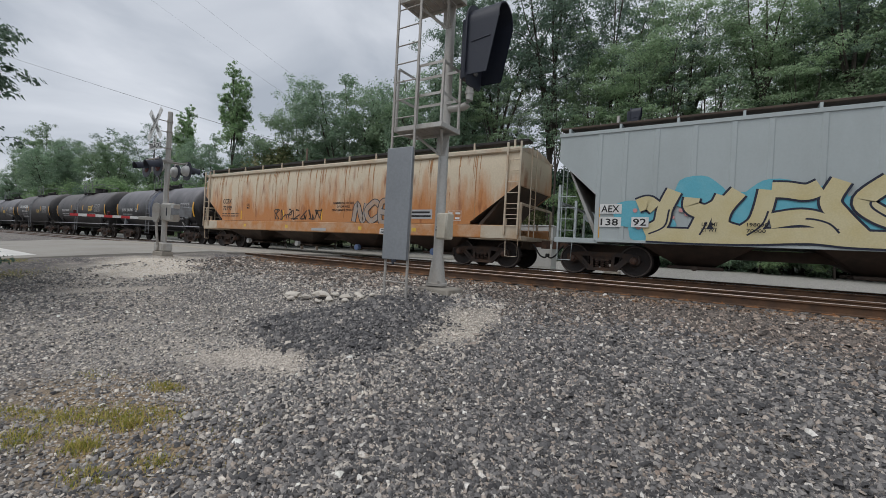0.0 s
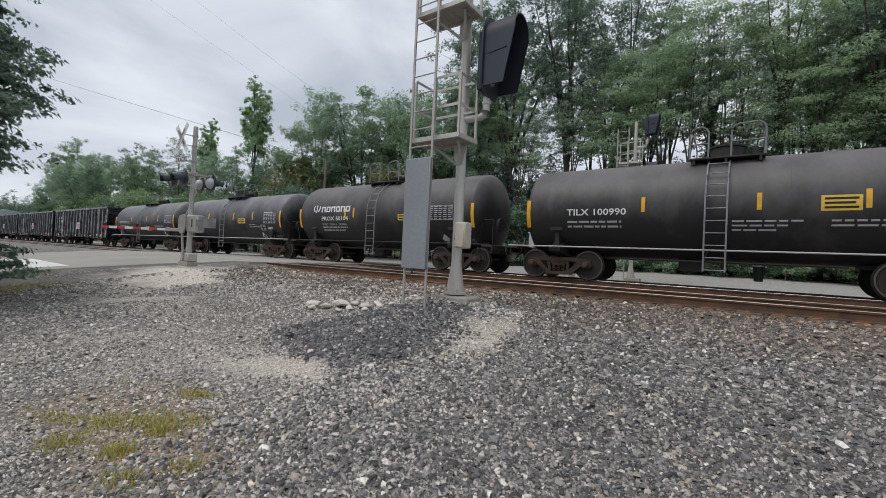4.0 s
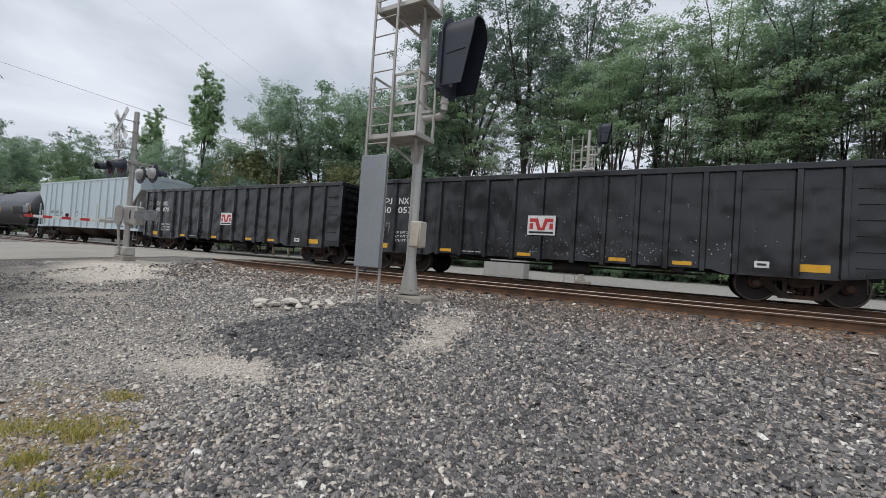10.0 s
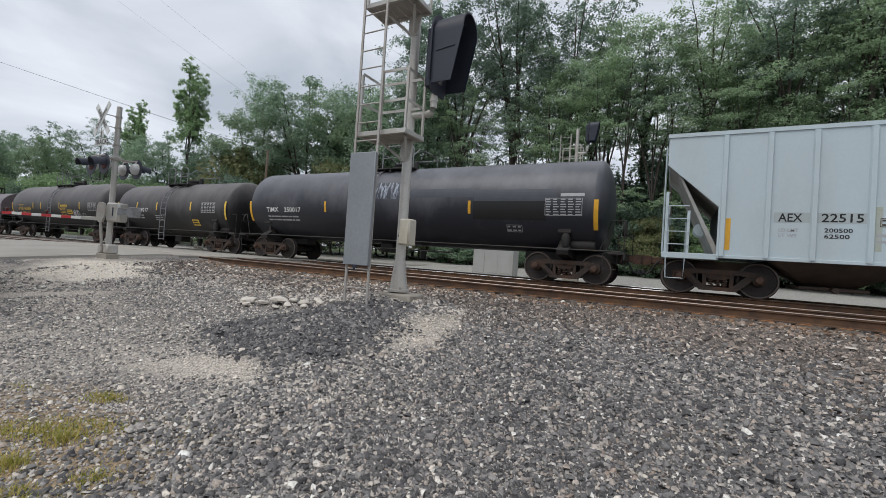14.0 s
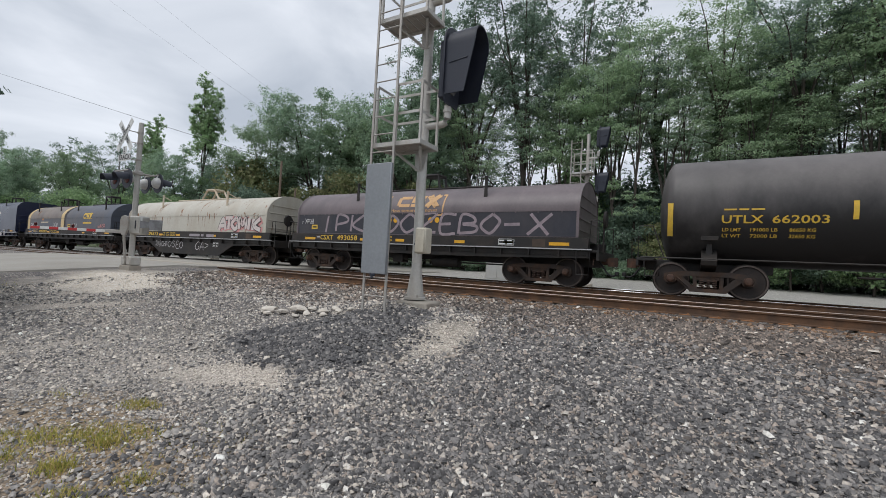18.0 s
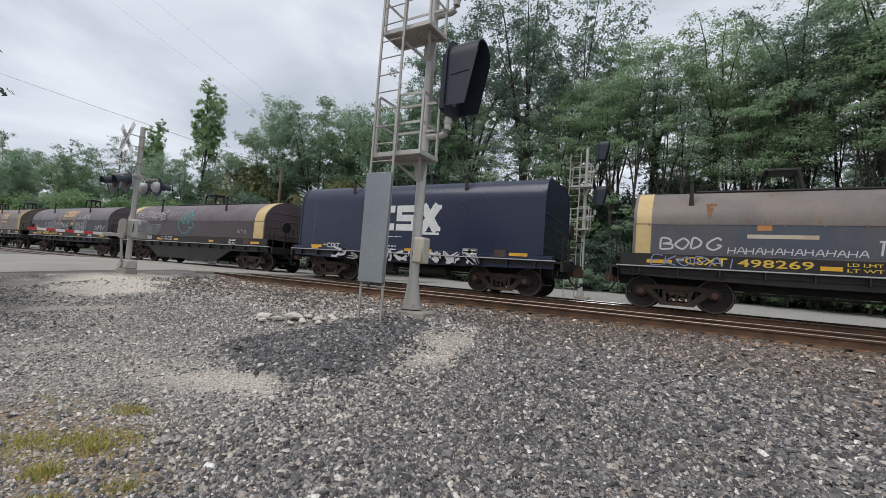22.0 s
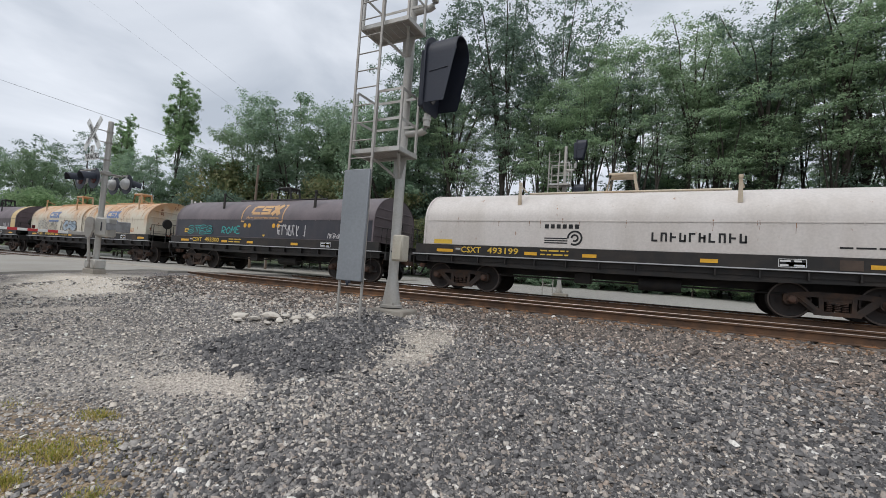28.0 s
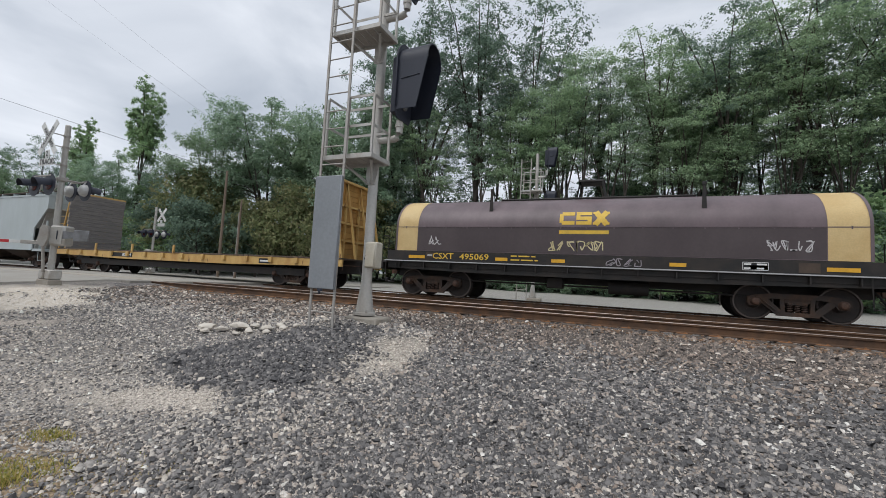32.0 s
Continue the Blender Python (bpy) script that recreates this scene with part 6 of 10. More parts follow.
    mw = Shape().lathe([(zc + R - 0.08, 0.36), (zc + R + 0.12, 0.36), (zc + R + 0.14, 0.4), (zc + R + 0.2, 0.4), (zc + R + 0.22, 0.2), (zc + R + 0.3, 0.12)], "z", 20, ((p0 + p1) / 2, 0, 0))
    for k in range(8):
        q = radians(45 * k)
        mw.tube([((p0 + p1) / 2 + 0.37 * math.cos(q), 0.37 * math.sin(q), zc + R + 0.1), ((p0 + p1) / 2 + 0.37 * math.cos(q), 0.37 * math.sin(q), zc + R + 0.27)], 0.02, 6)
    mw.lathe([(zc + R - 0.05, 0.1), (zc + R + 0.32, 0.1), (zc + R + 0.36, 0.05)], "z", 12, ((p0 + p1) / 2 + 0.62, 0, 0))
    part("manway", mw, M_BLACKFRAME, c, "black bolted manway and valves")
    if plat_rail:
        top = zp + 0.9
        for a, bx in ((p0, lx0 - 0.02), (lx1 + 0.02, p1)):
            hr = Shape().tube([(a, -0.93, zp + 0.05), (a, -0.93, top - 0.16), (a + 0.05, -0.93, top - 0.05), (a + 0.16, -0.93, top), (bx - 0.16, -0.93, top + 0.02), (bx - 0.05, -0.93, top - 0.05), (bx, -0.93, top - 0.16), (bx, -0.93, zp + 0.05)], 0.023, 7)
            hr.tube([(a, -0.93, zp + 0.45), (bx, -0.93, zp + 0.45)], 0.017, 6)
            part("platform_railing", hr, M_RAILGREY, c)
        for x in (p0, p1):
            part("platform_railing", Shape().tube([(x, -0.93, zp + 0.5), (x, -0.5, top - 0.06), (x, 0.5, top - 0.06), (x, 0.9, top - 0.2), (x, 0.9, zp + 0.05)], 0.02, 6), M_RAILGREY, c)
        part("platform_railing", Shape().tube([(p0, 0.9, top - 0.2), (p1, 0.9, top - 0.2)], 0.02, 6), M_RAILGREY, c)
    tapes(c, tape_x, 2.05, 2.48, 0.1, prof, tape)
    tapes(c, (-xe + 0.32, xe - 0.34), 1.62, 2.5, 0.13, prof, tape)
    truck(c, tc / 2)
    truck(c, -tc / 2)
    end_gear(c, xe + 0.52)
    return c, prof, xe


def sign_plate(parent, x0, x1, z0, z1, prof, mat, bars, bar_mat, name="notice_panel", label=""):
    p = part(name, patch(Shape(), x0, x1, z0, z1, prof, 0.006), mat, parent, label, smooth=0, fix=False)
    if bars:
        sh = Shape()
        h = (z1 - z0) / (2 * bars + 1)
        for k in range(bars):
            patch(sh, x0 + 0.06, x1 - 0.06 - 0.05 * (k % 2), z0 + (2 * k + 1) * h, z0 + (2 * k + 2) * h, prof, 0.0095, 1)
        part("printed_line", sh, bar_mat, p, smooth=0, fix=False)
    return p


# car by car, from the front of the train; the centre is the place at the start
def tank_cars():
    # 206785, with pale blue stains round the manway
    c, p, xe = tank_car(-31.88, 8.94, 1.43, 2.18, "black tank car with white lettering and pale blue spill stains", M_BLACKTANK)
    letters(c, "SHPX", 0.2, -4.5, 1.95, p, M_WHITE, 0.62)
    letters(c, "206785", 0.2, -3.7, 1.95, p, M_WHITE, 0.88)
    text_bars(c, -4.48, 1.72, (1.5, 1.5), 0.08, 0.06, p, M_LTGREY)
    sign_plate(c, -2.46, -2.16, 1.92, 2.14, p, M_LTGREY, 2, M_BLACKPAINT)
    sign_plate(c, 1.05, 1.75, 1.72, 1.95, p, M_YELLOW, 2, M_BLACKPAINT, label="yellow notice with black print")
    data_table(c, 3.84, 4.94, 1.91, 2.45, p, 7, 5)
    data_table(c, 3.5, 3.95, 1.45, 1.72, p, 2, 2)
    placard(c, 3.62, 1.12, 0.2, p)
    st = material("pale_blue_spill", (0.11, 0.13, 0.19), 0.5, dirt=(0.05, 0.055, 0.07), amount=0.9, scale=3, squash=(3, 1, 0.6), bump=0)
    part("spill_stain", patch(Shape(), -0.42, 0.14, 1.25, 3.42, p, 0.004), st, c, "pale blue spill stain", smooth=0, fix=False)
    # 100990
    c, p, xe = tank_car(-44.85, 8.7, 1.45, 2.2, "black tank car with white lettering and a domed manway", M_BLACKTANK2, ladder_x=-0.05, plat=(-0.75, 0.95), tape_x=(-1.8, 0.85, 2.8))
    letters(c, "TILX 100990", 0.2, -4.0, 1.98, p, M_WHITE, 1.75)
    text_bars(c, -3.98, 1.75, (1.6, 1.6), 0.08, 0.06, p, M_LTGREY)
    sign_plate(c, 2.0, 2.7, 2.0, 2.36, p, M_YELLOW, 3, M_BLACKPAINT, label="yellow notice with black print")
    data_table(c, 3.2, 4.3, 1.95, 2.5, p, 7, 5)
    data_table(c, 3.7, 4.1, 1.5, 1.75, p, 2, 2)
    text_bars(c, 0.3, 1.75, (1.4, 1.2, 0.9), 0.06, 0.05, p, M_LTGREY)
    text_bars(c, 2.2, 1.75, (1.2, 1.3), 0.06, 0.05, p, M_LTGREY)
    placard(c, 4.3, 1.28, 0.2, p)
    dm = Shape().lathe([(3.55, 0.42), (3.95, 0.42), (3.97, 0.46), (4.02, 0.46), (4.04, 0.2)], "z", 24, (0.1, 0, 0))
    part("dome_cover", dm, M_BLACKFRAME, c)
    # 60104, large white company mark
    c, p, xe = tank_car(-57.25, 8.1, 1.5, 2.25, "black tank car with a large white company mark", M_BLACKTANK2, ladder_x=0.0, plat=(-0.85, 0.85), tape_x=(-1.75, -1.2, 2.6), pipe=M_BLACKFRAME)
    sh = Shape()
    stroke(sh, curve_points([(-3.85, 2.35), (-3.95, 2.5), (-3.9, 2.62)], 3), 0.07, p, 0.008)
    stroke(sh, curve_points([(-3.75, 2.3), (-3.72, 2.5), (-3.75, 2.66)], 3), 0.07, p, 0.008)
    stroke(sh, curve_points([(-3.62, 2.35), (-3.52, 2.5), (-3.56, 2.62)], 3), 0.07, p, 0.008)
    for k in range(6):
        x = -3.38 + 0.33 * k
        patch(sh, x, x + 0.08, 2.32, 2.58, p, 0.008)
        patch(sh, x + 0.2, x + 0.28, 2.36 if k % 2 else 2.32, 2.58, p, 0.008)
        patch(sh, x, x + 0.28, 2.52, 2.58, p, 0.0095)
        if k % 2:
            patch(sh, x, x + 0.28, 2.32, 2.38, p, 0.0095)
    part("company_mark", sh, M_WHITE, c, "white company mark", smooth=0, fix=False)
    letters(c, "PROX 60104", 0.19, -3.36, 1.93, p, M_WHITE, 1.8)
    letters(c, "LD LMT", 0.08, -3.36, 1.72, p, M_LTGREY, 0.36, name="weight_line")
    letters(c, "195300 LB", 0.08, -2.85, 1.72, p, M_LTGREY, 0.5, name="weight_line")
    letters(c, "88600 KG", 0.08, -2.2, 1.72, p, M_LTGREY, 0.5, name="weight_line")
    text_bars(c, -3.36, 1.59, (1.7, 1.5), 0.08, 0.05, p, M_LTGREY)
    sign_plate(c, 1.4, 2.1, 1.9, 2.15, p, M_YELLOW, 2, M_BLACKPAINT)
    data_table(c, 3.0, 4.1, 1.9, 2.45, p, 7, 5)
    placard(c, 3.6, 1.2, 0.18, p)
    # 206775
    c, p, xe = tank_car(-69.51, 9.01, 1.42, 2.15, "black tank car with white lettering and amber tapes", M_BLACKTANK)
    letters(c, "SHPX", 0.2, -4.4, 1.95, p, M_WHITE, 0.62)
    letters(c, "206775", 0.2, -3.66, 1.95, p, M_WHITE, 0.86)
    text_bars(c, -4.36, 1.72, (1.6, 1.6), 0.08, 0.06, p, M_LTGREY)
    data_table(c, -2.5, -2.2, 1.84, 2.04, p, 2, 1)
    sign_plate(c, 1.34, 2.12, 1.85, 2.13, p, M_YELLOW, 2, M_BLACKPAINT, label="yellow notice with black print")
    part("repaint_patch", patch(Shape(), 1.5, 2.1, 1.45, 1.8, p, 0.005), M_BLACKPAINT, c, smooth=0, fix=False)
    text_bars(c, 2.5, 1.74, (0.7, 1.0), 0.05, 0.06, p, M_LTGREY)
    data_table(c, 3.9, 5.0, 1.84, 2.35, p, 7, 5)
    text_bars(c, 3.9, 2.4, (0.9,), 0.05, 0.05, p, M_WHITE)
    data_table(c, 3.57, 4.04, 1.47, 1.77, p, 2, 2)
    placard(c, 3.59, 1.16, 0.21, p, "1832")
    # 206594
    c, p, xe = tank_car(-81.86, 8.85, 1.42, 2.14, "black tank car with a scuffed ladder and white lettering", M_BLACKTANK)
    letters(c, "SHPX", 0.2, -4.45, 1.95, p, M_WHITE, 0.62)
    letters(c, "206594", 0.2, -3.7, 1.95, p, M_WHITE, 0.86)
    text_bars(c, -4.4, 1.72, (1.6, 1.6), 0.08, 0.06, p, M_LTGREY)
    data_table(c, -2.75, -2.45, 1.9, 2.1, p, 2, 1)
    sign_plate(c, 0.58, 1.36, 1.39, 1.7, p, M_YELLOW, 2, M_BLACKPAINT, label="yellow notice with black print")
    text_bars(c, 2.2, 1.74, (1.5, 1.5, 1.4, 1.6), 0.05, 0.045, p, M_LTGREY)
    data_table(c, 3.9, 4.96, 1.92, 2.47, p, 7, 5)
    text_bars(c, 4.0, 1.62, (0.5, 0.5), 0.05, 0.04, p, M_LTGREY)
    placard(c, 3.5, 1.17, 0.2, p, "1832")
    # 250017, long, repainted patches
    c, p, xe = tank_car(-162.28, 13.26, 1.52, 2.43, "long blue-black tank car, paler towards the top, with repainted patches", M_BLUETANK, ladder_x=-0.93, plat=(-1.35, 0.75), tape_x=(-3.0, -1.4, 0.72, 3.48), pipe=M_BLACKFRAME)
    letters(c, "TIMX", 0.2, -6.5, 2.03, p, M_WHITE, 0.75)
    letters(c, "250017", 0.2, -5.4, 2.03, p, M_WHITE, 1.0)
    text_bars(c, -6.45, 1.8, (1.9, 1.9), 0.08, 0.06, p, M_LTGREY)
    part("repaint_patch", patch(Shape(), 3.62, 6.07, 1.87, 2.46, p, 0.005), M_BLACKPAINT, c, "glossy black repainted patch", smooth=0, fix=False)
    lp = material("slate_repaint", (0.06, 0.066, 0.078), 0.45, dirt=(0.045, 0.05, 0.06), amount=0.6, scale=2, bump=0)
    part("repaint_patch", patch(Shape(), 3.63, 6.35, 2.47, 2.84, p, 0.005), lp, c, "slate repainted patch", smooth=0, fix=False)
    part("repaint_patch", patch(Shape(), 0.95, 3.6, 2.6, 2.9, p, 0.004), lp, c, smooth=0, fix=False)
    st = material("milky_spill", (0.3, 0.33, 0.39), 0.5, dirt=(0.04, 0.045, 0.055), amount=1.0, scale=5, squash=(3, 1, 0.5), lo=0.42, hi=0.52, bump=0)
    part("spill_stain", patch(Shape(), -0.5, 0.95, 2.55, 3.2, p, 0.0055), st, c, "milky spill stain", smooth=0, fix=False)
    data_table(c, 6.04, 7.15, 2.02, 2.55, p, 7, 5)
    sign_plate(c, 6.5, 7.2, 2.6, 2.7, p, M_LTGREY, 0, None)
    data_table(c, 4.78, 5.3, 1.5, 1.72, p, 2, 3)
    placard(c, 6.63, 1.55, 0.01, p)
    # 299017
    c, p, xe = tank_car(-176.79, 8.18, 1.45, 2.2, "plain black tank car with yellow tapes and white lettering", M_BLACKTANK2, ladder_x=0.0, plat=(-0.9, 0.9), tape=M_YELLOW, tape_x=(-2.9, -0.9, 2.2), pipe=M_BLACKFRAME)
    letters(c, "SUJX", 0.21, -3.87, 1.95, p, M_WHITE, 0.8)
    letters(c, "299017", 0.21, -2.85, 1.95, p, M_WHITE, 1.1)
    text_bars(c, -3.85, 1.72, (1.6, 1.6), 0.08, 0.06, p, M_LTGREY)
    text_bars(c, -1.1, 1.72, (0.8, 0.7, 0.7), 0.05, 0.05, p, M_LTGREY)
    sign_plate(c, 2.2, 2.75, 1.3, 1.6, p, M_YELLOW, 2, M_BLACKPAINT)
    data_table(c, 3.1, 4.2, 1.95, 2.45, p, 7, 5)
    # 662003
    c, p, xe = tank_car(-190.64, 11.69, 1.5, 2.39, "long black tank car with yellow lettering and rusty end", M_BLACKTANK2, ladder_x=0.08, plat=(-1.0, 1.2), tape=M_YELLOW, tape_x=(-3.02, -1.76, 1.17, 4.07), pipe=M_BLACKFRAME)
    text_bars(c, -5.55, 2.28, (0.85,), 0.06, 0.07, p, M_YELLOW)
    letters(c, "UTLX", 0.2, -5.6, 1.96, p, M_YELLOW, 0.88)
    letters(c, "662003", 0.2, -4.55, 1.96, p, M_YELLOW, 1.08)
    for k, row in enumerate((("LD LMT", "191000 LB", "86650 KG"), ("LT WT", "72000 LB", "32650 KG"))):
        for w, x, wd in zip(row, (-5.58, -4.98, -4.2), (0.4, 0.55, 0.5)):
            letters(c, w, 0.085, x, 1.76 - 0.15 * k, p, M_YELLOW, wd, name="weight_line")
    sign_plate(c, 1.26, 2.4, 2.15, 2.36, p, M_BLACKPAINT, 0, None)
    sh = Shape()
    for k in range(9):
        patch(sh, 1.36 + 0.115 * k, 1.44 + 0.115 * k, 2.19, 2.32, p, 0.01, lean=0.02)
    patch(sh, 1.3, 2.38, 2.345, 2.36, p, 0.01, 1)
    patch(sh, 1.3, 2.38, 2.15, 2.165, p, 0.01, 1)
    part("product_mark", sh, M_YELLOW, c, "yellow and black product mark", smooth=0, fix=False)
    text_bars(c, 1.3, 2.06, (0.8, 0.7, 0.75, 0.7, 0.8), 0.05, 0.045, p, M_YELLOW)
    sign_plate(c, 2.23, 3.0, 1.72, 2.0, p, M_YELLOW, 2, M_BLACKPAINT, label="yellow notice with black print")
    scrawl(c, 3.1, 4.1, 1.45, 1.95, M_TAGWHITE, p, 77, 0.035, 5)
    data_table(c, 5.19, 6.27, 1.95, 2.45, p, 7, 5)
    data_table(c, 4.3, 4.75, 1.55, 1.8, p, 2, 2)
    placard(c, 5.76, 1.33, 0.21, p, "3257")


# ---------------------------------------------------------------- gondolas
def gondola(centre, number, label, seed, marks, bx):
    c = car_thing("gondola_car", centre, label, "gondola car")
    tc, L, W, z0, z1 = 12.1, 7.6, 1.55, 0.74, 3.38

    def prof(z):
        return -W

    for y, nm in ((-W, "side_wall"), (W - 0.05, "side_wall")):
        s = Shape().prism([(-L, z1 - 0.1), (-L, z0 + 0.05), (-L + 1.0, z0 - 0.1), (-tc / 2 + 1.6, z0 - 0.1), (-tc / 2 + 1.9, z0), (tc / 2 - 1.9, z0), (tc / 2 - 1.6, z0 - 0.1), (L - 1.0, z0 - 0.1), (L, z0 + 0.05), (L, z1 - 0.1)], "y", y, y + 0.05)
        part(nm, s, M_BLACKGON, c, "scuffed black side sheet")
    for k in (-1, 1):
        s = Shape().box(k * (L - 0.05), k * L, -W + 0.05, W - 0.05, z0 + 0.1, z1 - 0.1)
        e = part("end_wall", s, M_BLACKGON, c)
        for i in range(7):
            z = z0 + 0.3 + 0.33 * i
            part("end_rib", Shape().prism([(k * L, z), (k * (L + 0.09), z + 0.04), (k * (L + 0.09), z + 0.14), (k * L, z + 0.18)], "y", -W + 0.12, W - 0.12), M_BLACKGON, e)
        part("corner_post", Shape().box(k * (L - 0.1), k * (L + 0.1), -W - 0.05, -W + 0.1, z0 - 0.02, z1 - 0.1, 0.01), M_BLACKGON, e)
        part("corner_post", Shape().box(k * (L - 0.1), k * (L + 0.1), W - 0.1, W + 0.05, z0 - 0.02, z1 - 0.1, 0.01), M_BLACKGON, e)
        pl = Shape().box(k * (L + 0.02), k * (L + 0.35), -1.0, 1.0, 0.98, 1.03)
        pl.lathe([(k * (L + 0.2), 0.26), (k * (L + 0.23), 0.28), (k * (L + 0.26), 0.26)], "x", 20, (0, -0.55, 2.0))
        part("brake_platform", pl, M_BLACKFRAME, e)
    for y0, y1 in ((-W - 0.09, -W + 0.12), (W - 0.12, W + 0.09)):
        part("top_chord", Shape().box(-L - 0.1, L + 0.1, y0, y1, z1 - 0.16, z1, 0.015), M_BLACKGON, c, "black top rail")
    for k in (-1, 1):
        part("top_chord", Shape().box(k * (L - 0.08), k * (L + 0.1), -W + 0.12, W - 0.12, z1 - 0.16, z1, 0.015), M_BLACKGON, c)
    for x in (-6.8, -5.95, -4.7, -4.0, -3.1, -2.2, -1.25, -0.35, 0.65, 1.5, 2.35, 3.1, 3.95, 4.65, 5.85, 6.7):
        part("side_rib", Shape().prism([(x - 0.085, -W), (x + 0.085, -W), (x + 0.055, -W - 0.085), (x - 0.055, -W - 0.085)], "z", z0 - 0.06, z1 - 0.16), M_BLACKGON, c)
        part("side_rib", Shape().prism([(x - 0.085, W), (x - 0.055, W + 0.085), (x + 0.055, W + 0.085), (x + 0.085, W)], "z", z0 - 0.06, z1 - 0.16), M_BLACKGON, c)
    part("sheet_seam", Shape().box(-L + 0.1, L - 0.1, -W - 0.008, -W, 2.76, 2.785), M_BLACKGON, c)
    part("floor_plate", Shape().box(-L + 0.05, L - 0.05, -W + 0.05, W - 0.05, z0 + 0.1, z0 + 0.22), M_STEEL_RUST, c)
    part("centre_sill", Shape().box(-L - 0.1, L + 0.1, -0.25, 0.25, 0.66, z0 + 0.1), M_BLACKFRAME, c)
    bs = Shape()
    for x in (-3.4, 3.4):
        bs.box(x - 0.15, x + 0.15, -1.4, 1.4, 0.6, z0 + 0.02)
    bs.lathe([(-0.6, 0.0), (-0.58, 0.2), (0.5, 0.2), (0.52, 0.0)], "x", 14, (0.5, -0.8, 0.55))
    bs.tube([(-4, -0.6, 0.58), (4, -0.6, 0.58)], 0.03, 6)
    part("brake_gear", bs, M_BLACKFRAME, c)
    rungs(c, -7.45, -6.98, -W - 0.03, 0.95, 3.1, 0.36, M_BLACKFRAME)
    rungs(c, 6.92, 7.45, -W - 0.03, 0.95, 3.1, 0.36, M_BLACKFRAME)
    stirrup(c, -7.5, -7.1, -W, 0.38, 0.8, M_BLACKFRAME)
    stirrup(c, 7.1, 7.5, -W, 0.38, 0.8, M_BLACKFRAME)
    letters(c, "DJ", 0.24, -6.52, 2.45, prof, M_WHITE, 0.4)
    letters(c, "NX", 0.24, -5.8, 2.45, prof, M_WHITE, 0.45)
    letters(c, "40", 0.24, -6.58, 2.11, prof, M_WHITE, 0.44)
    letters(c, number, 0.24, -5.82, 2.11, prof, M_WHITE, 0.62)
    for k, s in enumerate(("LD LMT 212400", "LT WT 73600", "CU FT 4000")):
        letters(c, s, 0.09, -5.85, 1.36 - 0.15 * k, prof, M_WHITE, 0.86, name="weight_line")
    for x, w in ((-6.45, 0.5), (-3.68, 0.45), (-0.85, 0.45), (1.9, 0.45), (3.5, 0.45), (6.2, 0.55)):
        part("reflective_tape", patch(Shape(), x - w / 2, x + w / 2, 0.8, 0.9 if abs(x) < 6 else 0.98, prof, 0.007), M_REFLECT, c, smooth=0, fix=False)
    text_bars(c, -3.1, 0.82, (0.8,), 0.05, 0.05, prof, M_LTGREY)
    sign_plate(c, 5.05, 5.35, 0.84, 1.0, prof, M_WHITE, 1, M_BLACKPAINT)
    # company board: red and white with plain slabs
    b = part("company_board", patch(Shape(), bx - 0.435, bx + 0.435, 1.46, 2.06, prof, 0.095), M_WHITE, c, "white board with a red company mark", smooth=0, fix=False)
    sh = Shape()
    for x0, x1, za, zb in ((-0.2, 0.06, 1.86, 1.97), (0.27, 0.53, 1.86, 1.97), (-0.2, -0.09, 1.64, 1.82), (0.42, 0.53, 1.64, 1.82)):
        patch(sh, bx - 0.165 + x0, bx - 0.165 + x1, za, zb, prof, 0.1, 1)
    stroke(sh, [(bx + a, b) for a, b in ((-0.165, 1.96), (-0.065, 1.65), (0.065, 1.65), (0.165, 1.96))], 0.11, prof, 0.102)
    part("red_mark", sh, M_RED, b, smooth=0, fix=False)
    part("board_lettering", patch(Shape(), bx - 0.375, bx + 0.375, 1.51, 1.57, prof, 0.1, 1), M_BLACKPAINT, b, smooth=0, fix=False)
    rng = random.Random(seed)
    sp = Shape()
    for _ in range(marks * 3):
        x, z, r = rng.gauss(-1.9 if seed % 2 else 1.0, 0.5 if seed % 2 else 2.0), (rng.uniform(0.9, 2.9) if seed % 2 else min(0.85 + rng.expovariate(2.2), 2.8)), rng.uniform(0.006, 0.02)
        if abs(x) < 7.4:
            sp.add([(x - r, -W - 0.0055, z), (x, -W - 0.0055, z - r * 0.6), (x + r, -W - 0.0055, z + r * 0.4), (x, -W - 0.0055, z + r)], [(0, 1, 2, 3)])
    if sp.v:
        part("paint_chips", sp, M_TAGWHITE, c, "scattered pale paint chips", smooth=0, fix=False)["kind"] = "stuff"
    scrawl(c, -6.6, -6.15, 1.3, 1.75, M_TAGGREY, prof, seed, 0.02, 3)
    # scrap that shows over the rim
    if seed != 3:
        sc = Shape()
        for _ in range(14):
            x, y = rng.uniform(-6, 6), rng.uniform(-1.0, 1.0)
            h = rng.uniform(0.1, 0.35)
            sc.box(x - rng.uniform(0.1, 0.5), x + rng.uniform(0.1, 0.5), y - 0.2, y + 0.2, z0 + 0.22, z0 + 0.22 + 2.0 + h * 1.2, 0.05)
        part("scrap_load", sc, M_STEEL_RUST, c, "rusty scrap metal load")
    truck(c, tc / 2)
    truck(c, -tc / 2)
    end_gear(c, L + 0.25)
    return c


def gondolas():
    gondola(-96.39, "024", "black steel gondola car with a red and white board", 1, 150, 0.15)
    gondola(-112.87, "053", "black steel gondola car speckled with paint chips", 2, 130, -0.31)
    gondola(-129.19, "070", "black steel gondola car, plainer and dusty", 3, 20, 0.2)


